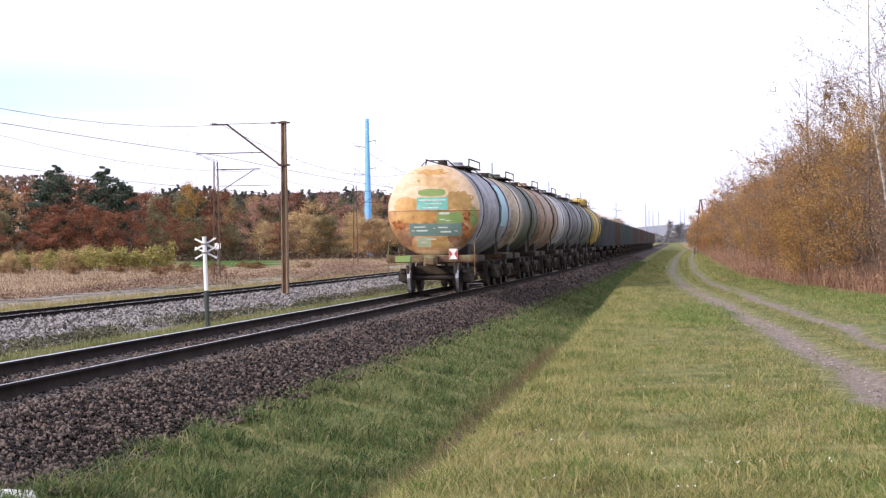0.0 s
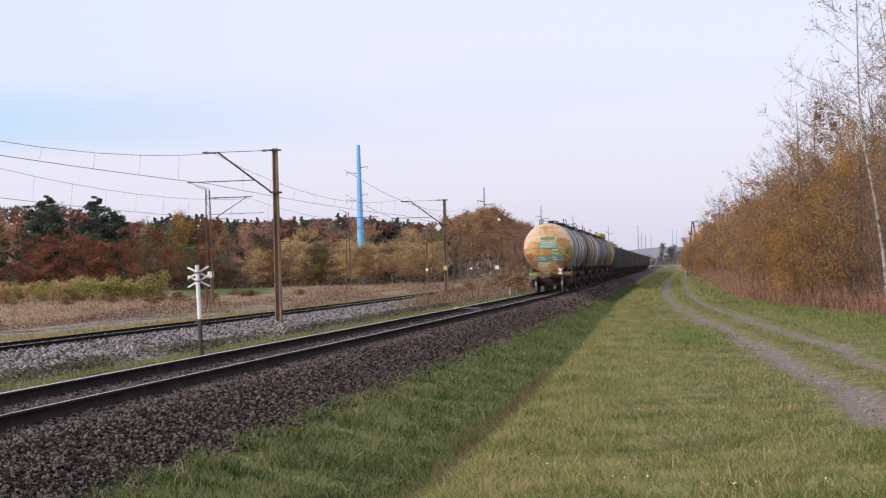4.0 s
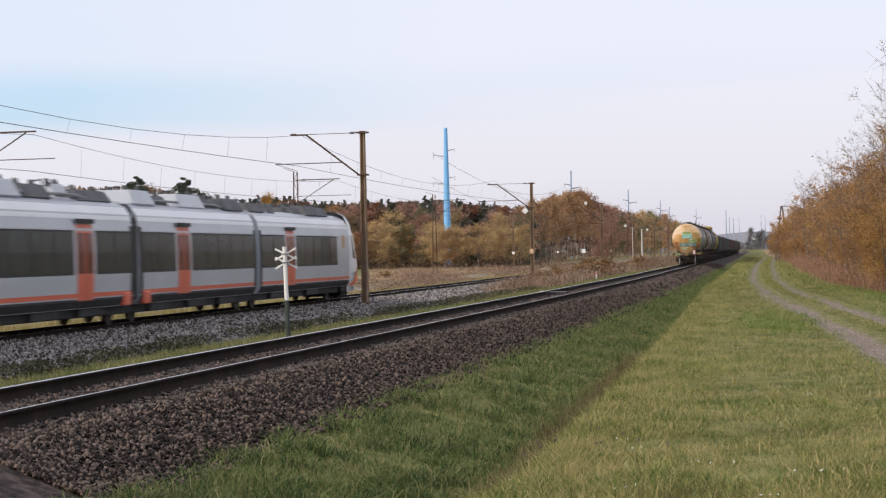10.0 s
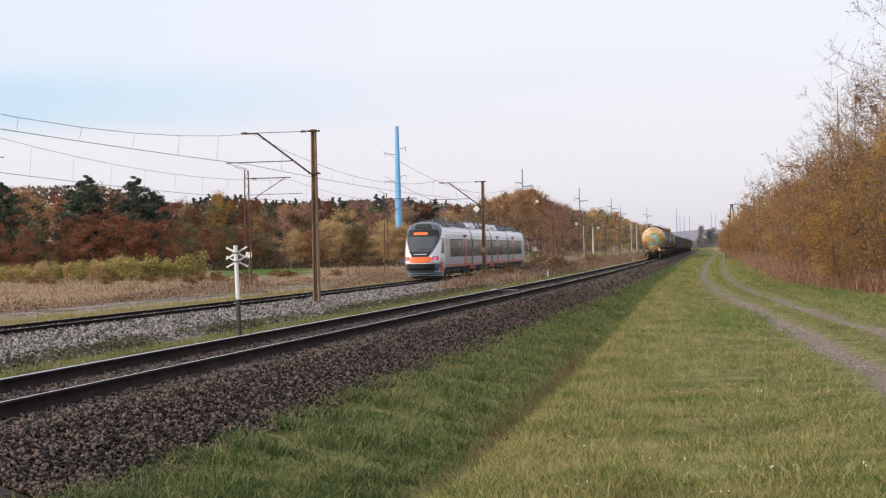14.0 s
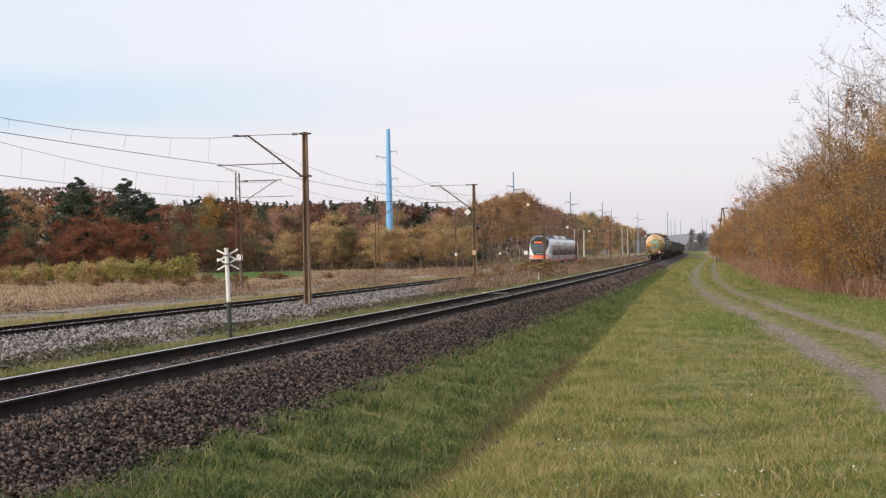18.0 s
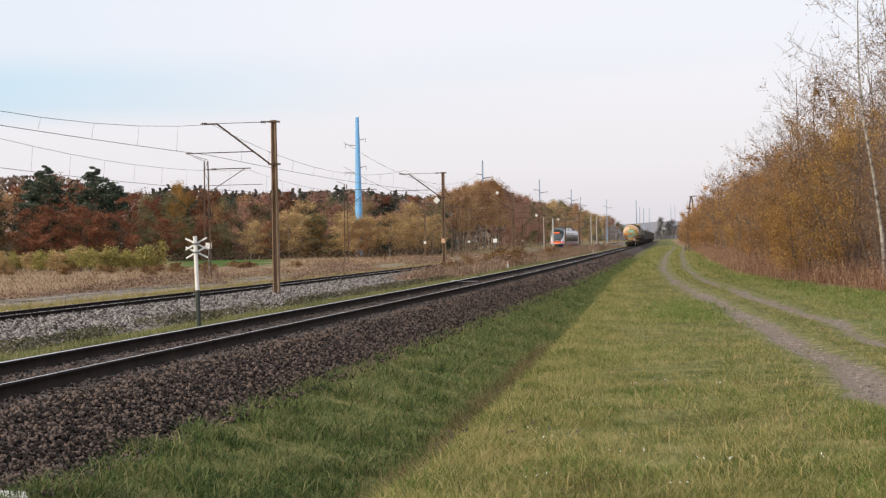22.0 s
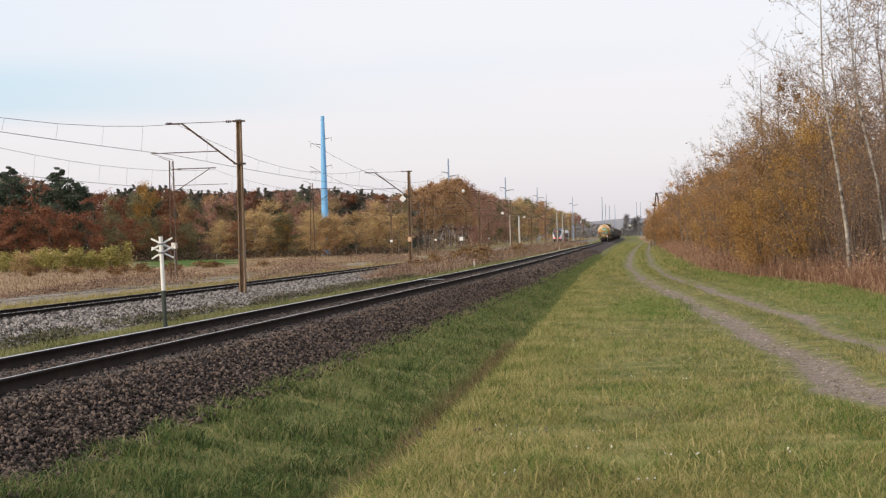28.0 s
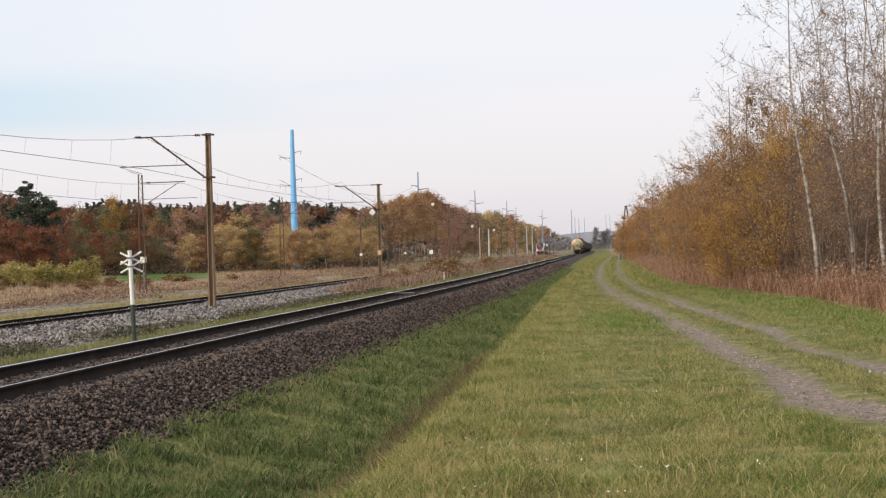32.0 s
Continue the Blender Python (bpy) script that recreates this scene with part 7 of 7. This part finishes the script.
def railcar(label, length, nose=False, doors=(), panes=(), gear=(), panto=None, bogies=()):
    root = tagged(new("railcar"), label, "railcar", "cars of the electric train")
    y0 = NOSE if nose else 0.28
    y1 = length - 0.28
    ring = [(x, z) for x, z in SECTION] + [(-x, z) for x, z in SECTION[::-1]]
    bm = bmesh.new()
    rows = [[bm.verts.new((x, y, z)) for x, z in ring] for y in (y0, (y0 + y1) / 2, y1)]
    k = len(ring)
    for a, b in zip(rows, rows[1:]):
        for i in range(k):
            bm.faces.new((a[i], a[(i + 1) % k], b[(i + 1) % k], b[i]))
    bm.faces.new(rows[0][::-1])
    bm.faces.new(rows[-1])
    part("body_shell", bm, EMU_GREY, root)
    for sx in (-1, 1):
        side_strip(root, "orange_stripe", y0, y1, 0.97, 1.11, sx, EMU_DOOR, 0.006)
        for q in ((y1 - 0.3,) if nose else (y0, y1 - 0.3)):
            side_strip(root, "end_frame", q, q + 0.3, 0.95, 3.95, sx, BLACK, 0.012)
        side_strip(root, "skirt", y0, y1, 0.64, 0.93, sx, EMU_DARK, 0.005)
        # white strip paints the sky's reflection along the curved roof edge
        side_strip(root, "sky_sheen_band", y0, y1, 3.42, 3.86, sx, EMU_WHITE, 0.005, label="roof edge band whitened for the sky's reflection")
        for a, b in panes:
            n = max(1, round((b - a) / 1.55))
            side_strip(root, "window_band", a, b, 1.68, 3.06, sx, EMU_DARK, 0.005)
            for i in range(n):
                w = (b - a) / n
                side_strip(root, "window_pane", a + w * i + 0.05, a + w * (i + 1) - 0.05, 1.74, 3.0, sx, EMU_GLASS, 0.010)
        for d in doors:
            dr = side_strip(root, "door", d - 0.68, d + 0.68, 0.88, 3.26, sx, EMU_DOOR, 0.014)
            for q in (-0.35, 0.35):
                side_strip(dr, "door_window", d + q - 0.27, d + q + 0.27, 1.72, 2.98, sx, DOOR_GLASS, 0.020)
            side_strip(dr, "door_gap", d - 0.012, d + 0.012, 0.88, 3.26, sx, BLACK, 0.018)
            bm = bmesh.new()
            rbox(bm, *sorted((sx * 1.40, sx * 1.46)), d - 0.75, d + 0.75, 3.28, 3.42, 0.01)
            part("door_header", bm, BLACK, dr)
    if nose:
        nose_panel(root, "nose_shell", -1, 1, 0.32, 4.14, EMU_WHITE, 0.0, 60, 44)
        for sx in (-1, 1):
            side_strip(root, "emblem", 3.9, 4.5, 2.5, 3.15, sx, ORANGE_BOX, 0.008, label="round-cornered orange emblem")
            bm = bmesh.new()
            rows = []
            for q in range(9):
                z = 0.62 + 1.0 * q / 8
                rows.append([bm.verts.new(nose_point(sx * (0.78 + 0.22 * (1 - 0.96 * q / 8) * p / 6), z) + Vector((sx * 0.018, -0.006, 0))) for p in range(7)])
            for a, b in zip(rows, rows[1:]):
                for p in range(6):
                    bm.faces.new((a[p], a[p + 1], b[p + 1], b[p]))
            part("orange_wedge", bm, EMU_ORANGE, root)
            bm = bmesh.new()
            rows = []
            for q in range(9):
                z = 1.98 + 1.15 * q / 8
                rows.append([bm.verts.new(nose_point(sx * (0.74 + 0.08 * q / 8 + (0.21 - 0.08 * q / 8) * p / 6), z) + Vector((sx * 0.018, -0.006, 0))) for p in range(7)])
            for a, b in zip(rows, rows[1:]):
                for p in range(6):
                    bm.faces.new((a[p], a[p + 1], b[p + 1], b[p]))
            part("cab_window", bm, SCREEN, root)
        nose_panel(root, "brow", -1, 1, 2.45, 4.13, EMU_BLUE, 0.014, 48, 30, widths=[(2.45, 0.42), (2.7, 0.53), (3.1, 0.68), (3.4, 0.80), (3.65, 0.93), (3.8, 0.98), (4.14, 0.99)], label="slate blue dome over the cab")
        mask = [(1.66, 0.17), (1.8, 0.22), (2.1, 0.33), (2.6, 0.48), (3.1, 0.60), (3.4, 0.64), (3.56, 0.58), (3.64, 0.46)]
        nose_panel(root, "cab_mask", -1, 1, 1.66, 3.64, BLACK, 0.022, 36, 28, widths=mask, label="black surround of the windscreen")
        nose_panel(root, "windscreen", -1, 1, 2.12, 3.22, SCREEN, 0.030, 28, 20, widths=[(z, w * 0.86) for z, w in mask])
        nose_panel(root, "lamp_frame", -0.27, 0.27, 3.66, 3.98, BLACK, 0.032, 12, 6)
        nose_panel(root, "top_lamp", -0.16, 0.16, 3.72, 3.92, EMU_GLASS, 0.040, 8, 4, label="dark lamp window in the brow")
        nose_panel(root, "wiper", -0.06, 0.28, 2.26, 2.31, BLACK, 0.040, 10, 2)
        nose_panel(root, "name_badge", -0.14, 0.14, 1.88, 1.95, EMU_GREY, 0.034, 10, 2, label="plain silver badge")
        nose_panel(root, "bumper", -0.7, 0.7, 0.47, 0.52, EMU_GREY, 0.034, 36, 4, label="silver bumper lip")
        nose_panel(root, "destination_display", -0.26, 0.10, 3.34, 3.47, AMBER, 0.034, 12, 3, label="dim amber destination display")
        nose_panel(root, "orange_band", -1, 1, 1.28, 1.72, EMU_ORANGE, 0.028, 24, 10, widths=[(1.28, 0.22), (1.5, 0.32), (1.72, 0.28)])
        nose_panel(root, "cowl", -0.99, 0.99, 0.34, 1.30, EMU_BLUE, 0.020, 52, 14, label="slate blue lower cowl")
        nose_panel(root, "silver_lip", -0.72, 0.72, 1.215, 1.275, EMU_WHITE, 0.032, 40, 3, label="pale lip between the band and the cowl")
        bm = bmesh.new()
        vs = []
        for z, k in ((0.1, 0.72), (0.46, 0.93)):
            vs.append([bm.verts.new(Vector((nose_point(-1 + 2 * i / 20, 0.62).x * k, 0.62 + nose_point(-1 + 2 * i / 20, 0.62).y * 0.9, z))) for i in range(21)])
        for i in range(20):
            bm.faces.new((vs[0][i], vs[0][i + 1], vs[1][i + 1], vs[1][i]))
        bm.faces.new(vs[0])
        part("plough", bm, EMU_DARK, root, "dark plough under the nose")
        nose_panel(root, "coupler_cover", -0.46, 0.46, 0.72, 1.22, BLACK, 0.030, 24, 8)
        for sx in (-1, 1):
            nose_panel(root, "lamp_housing", *sorted((sx * 0.34, sx * 0.6)), 1.47, 1.74, BLACK, 0.026, 14, 6)
            nose_panel(root, "tail_lamp", *sorted((sx * 0.38, sx * 0.52)), 1.50, 1.68, TAIL_RED, 0.036, 8, 4)
    else:
        bm = bmesh.new()
        rbox(bm, -1.36, 1.36, -0.27, 0.27, 0.8, 3.55, 0.05)
        rbox(bm, -1.1, 1.1, -0.27, 0.27, 3.5, 4.0, 0.05)
        part("gangway_bellows", bm, BLACK, root)
        for sx in (-1, 1):
            for y in (-0.95, 0.95):
                bm = bmesh.new()
                rbox(bm, *sorted((sx * 1.28, sx * 1.46)), y - 0.32, y + 0.32, 0.62, 1.06, 0.04)
                part("damper_box", bm, EMU_DOOR, root, "orange-red box beside the gangway")
    for a, b, w, h in gear:
        bm = bmesh.new()
        rbox(bm, -w, w, a, b, 4.0, 4.12 + h * 1.35, 0.05)
        for v in bm.verts:
            if v.co.z > 4.08:
                v.co.x *= 0.78
                v.co.y += 0.22 if v.co.y < (a + b) / 2 else -0.08
        unit = part("roof_unit", bm, EMU_GEAR if h < 0.29 else EMU_GREY, root)
        for q in range(3):
            bm = bmesh.new()
            yq, xq = a + (b - a) * (q + 0.5) / 3, 0.55 * w * (1, -0.6, 0.8)[q]
            disc(bm, (xq, yq, 4.16 + h * 1.35), (0, 0, 1), 0.09, 0.22, 8)
            tube(bm, [(xq, yq, 4.2 + h * 1.35), (xq * 0.5, yq + 0.5, 4.3 + h * 1.35), (xq * 1.1, yq + 1.0, 4.1)], 0.03, 5)
            part("roof_insulator", bm, EMU_GEAR, unit)
    for y in (0.6 if not nose else NOSE, length - 0.6):
        bm = bmesh.new()
        tube(bm, [(0.8, y, 3.95), (0.8, (y + length / 2) / 2, 4.2), (0.8, length / 2, 4.2)], 0.05, 6)
        part("roof_conduit", bm, EMU_ROOF, root)
    if panto:
        for y, raised in panto:
            h = 5.8 if raised else 4.6
            bm = bmesh.new()
            for sx in (-0.45, 0.45):
                tube(bm, [(sx, y - 0.6, 4.0), (sx, y + 0.6, 4.0)], 0.03, 5)
            for q in (-0.6, 0.6):
                tube(bm, [(-0.5, y + q, 4.0), (0.5, y + q, 4.0)], 0.03, 5)
            pg = part("pantograph", bm, EMU_ROOF, root)
            knee = (0, y + (1.15 if raised else 1.5), (h + 4.0) / 2)
            bm = bmesh.new()
            tube(bm, [(0, y - 0.5, 4.0), knee], 0.035, 6)
            part("lower_arm", bm, RED if not raised else EMU_ROOF, pg)
            bm = bmesh.new()
            tube(bm, [knee, (0, y - 0.2, h - 0.08)], 0.03, 6)
            part("upper_arm", bm, EMU_ROOF, pg)
            for q in (-0.2, 0.2):
                bm = bmesh.new()
                tube(bm, [(-0.95, y - 0.2 + q, h - 0.2), (-0.65, y - 0.2 + q, h), (0.65, y - 0.2 + q, h), (0.95, y - 0.2 + q, h - 0.2)], 0.025, 6)
                part("contact_strip", bm, EMU_ROOF, pg)
    for y in bogies:
        train_bogie(root, y)
    # full-length slab added to keep light from passing beneath the car
    bm = bmesh.new()
    rbox(bm, -1.02, 1.02, 1.2 if nose else 0.0, length - 0.1, 0.32, 0.66, 0.04)
    part("underfloor_light_block", bm, EMU_DARK, root)
    for y in (3.0, length * 0.5, length - 3.5):
        bm = bmesh.new()
        rbox(bm, -1.2, 1.2, y - 1.1, y + 0.9, 0.34, 0.7, 0.04)
        part("underfloor_box", bm, EMU_DARK, root)
    return root


END_LEN, MID_LEN = 19.2, 14.4
EMU_LEN = 2 * END_LEN + 2 * MID_LEN


def build_emu():
    gear_end = ((4.2, 5.0, 0.7, 0.22), (5.4, 7.4, 0.95, 0.24), (7.7, 9.3, 1.0, 0.26), (9.6, 11.0, 0.8, 0.2), (14.6, 15.6, 0.9, 0.24), (16.4, 18.6, 0.95, 0.2))
    rear = railcar("silver and white electric train end car with an orange nose", END_LEN, True, (14.7,), ((5.7, 13.8), (15.6, 18.7)), gear_end, ((13.0, True),), (4.2, END_LEN))
    mid_a = railcar("silver electric train middle car with orange doors", MID_LEN, False, (9.8,), ((0.5, 8.9), (10.7, 13.9)), ((1.0, 1.6, 0.8, 0.2), (3.8, 6.0, 1.0, 0.3), (6.3, 8.4, 0.95, 0.24), (9.0, 10.2, 0.8, 0.3), (10.6, 13.6, 0.9, 0.2)), ((2.4, False),), (MID_LEN,))
    mid_b = railcar("silver electric train middle car with orange doors", MID_LEN, False, (4.95,), ((0.5, 4.05), (5.85, 13.9)), ((1.0, 3.2, 1.0, 0.3), (3.6, 5.2, 0.8, 0.2), (6.0, 9.0, 0.95, 0.3), (9.6, 11.0, 0.8, 0.22), (11.4, 13.9, 1.0, 0.28)), None, (MID_LEN,))
    front = railcar("silver and white electric train leading car", END_LEN, True, (14.05,), ((5.5, 13.1), (15.0, 18.7)), gear_end, None, (4.2,))
    return [(rear, 0.0, 1), (mid_a, END_LEN, 1), (mid_b, END_LEN + MID_LEN, 1), (front, EMU_LEN, -1)]


FREIGHT, EMU = build_freight(), build_emu()
sleepers(NEAR_TRACK, near_x, -0.17, 2.75, 14.0, 150.0, 0.545)
sleepers(FAR_TRACK, far_x, FAR_Z - 0.165, 2.6, 40.0, 165.0, 0.6)
sleepers(SECOND_TRACK, second_x, FAR_Z - 0.257, 2.6, 60.0, 165.0, 0.8)


# ---- what moves ----
FREIGHT_AT = [(0, 59.5), (10, 192.5), (14, 247.5), (19, 323.0), (24, 399.0), (28, 460.0), (32, 521.0)]
EMU_AT = [(0, -250.0), (8, -29.0), (9, -1.6), (10, 25.75), (11, 53.0), (12, 80.3), (13, 108.2), (14, 135.5), (17, 219.0), (19, 278.5), (22, 369.5), (25, 459.0), (28, 553.0), (32, 684.0)]


def on_track(centre, y, z, length, way=1):
    """The pose of a car whose rear end is y along the line."""
    ya, yb = y + 0.15 * length * way, y + 0.85 * length * way
    xa, xb = centre(ya), centre(yb)
    a = math.atan2(-(xb - xa) * way, (yb - ya) * way)
    x = xa - (xb - xa) * 0.15 / 0.7
    return pose(x, y, z, 0, 0, math.degrees(a))


def motions():
    for car, s in FREIGHT:
        rows = []
        for k in range(17):
            t = 2.0 * k
            y = float(np.interp(t, *zip(*FREIGHT_AT))) + s
            rows.append((t, on_track(near_x, y, 0.004, 12.0)))
        walk(car, rows)
    ts = sorted({float(k) for k in range(33)} | {t for t, _ in EMU_AT})
    for car, s, way in EMU:
        rows = []
        for t in ts:
            y = float(np.interp(t, *zip(*EMU_AT))) + s
            m = on_track(far_x, y, FAR_Z + 0.004, MID_LEN, way)
            rows.append((t, m if way > 0 else m @ pose(0, 0, 0, 0, 0, 180)))
        walk(car, rows)


motions()
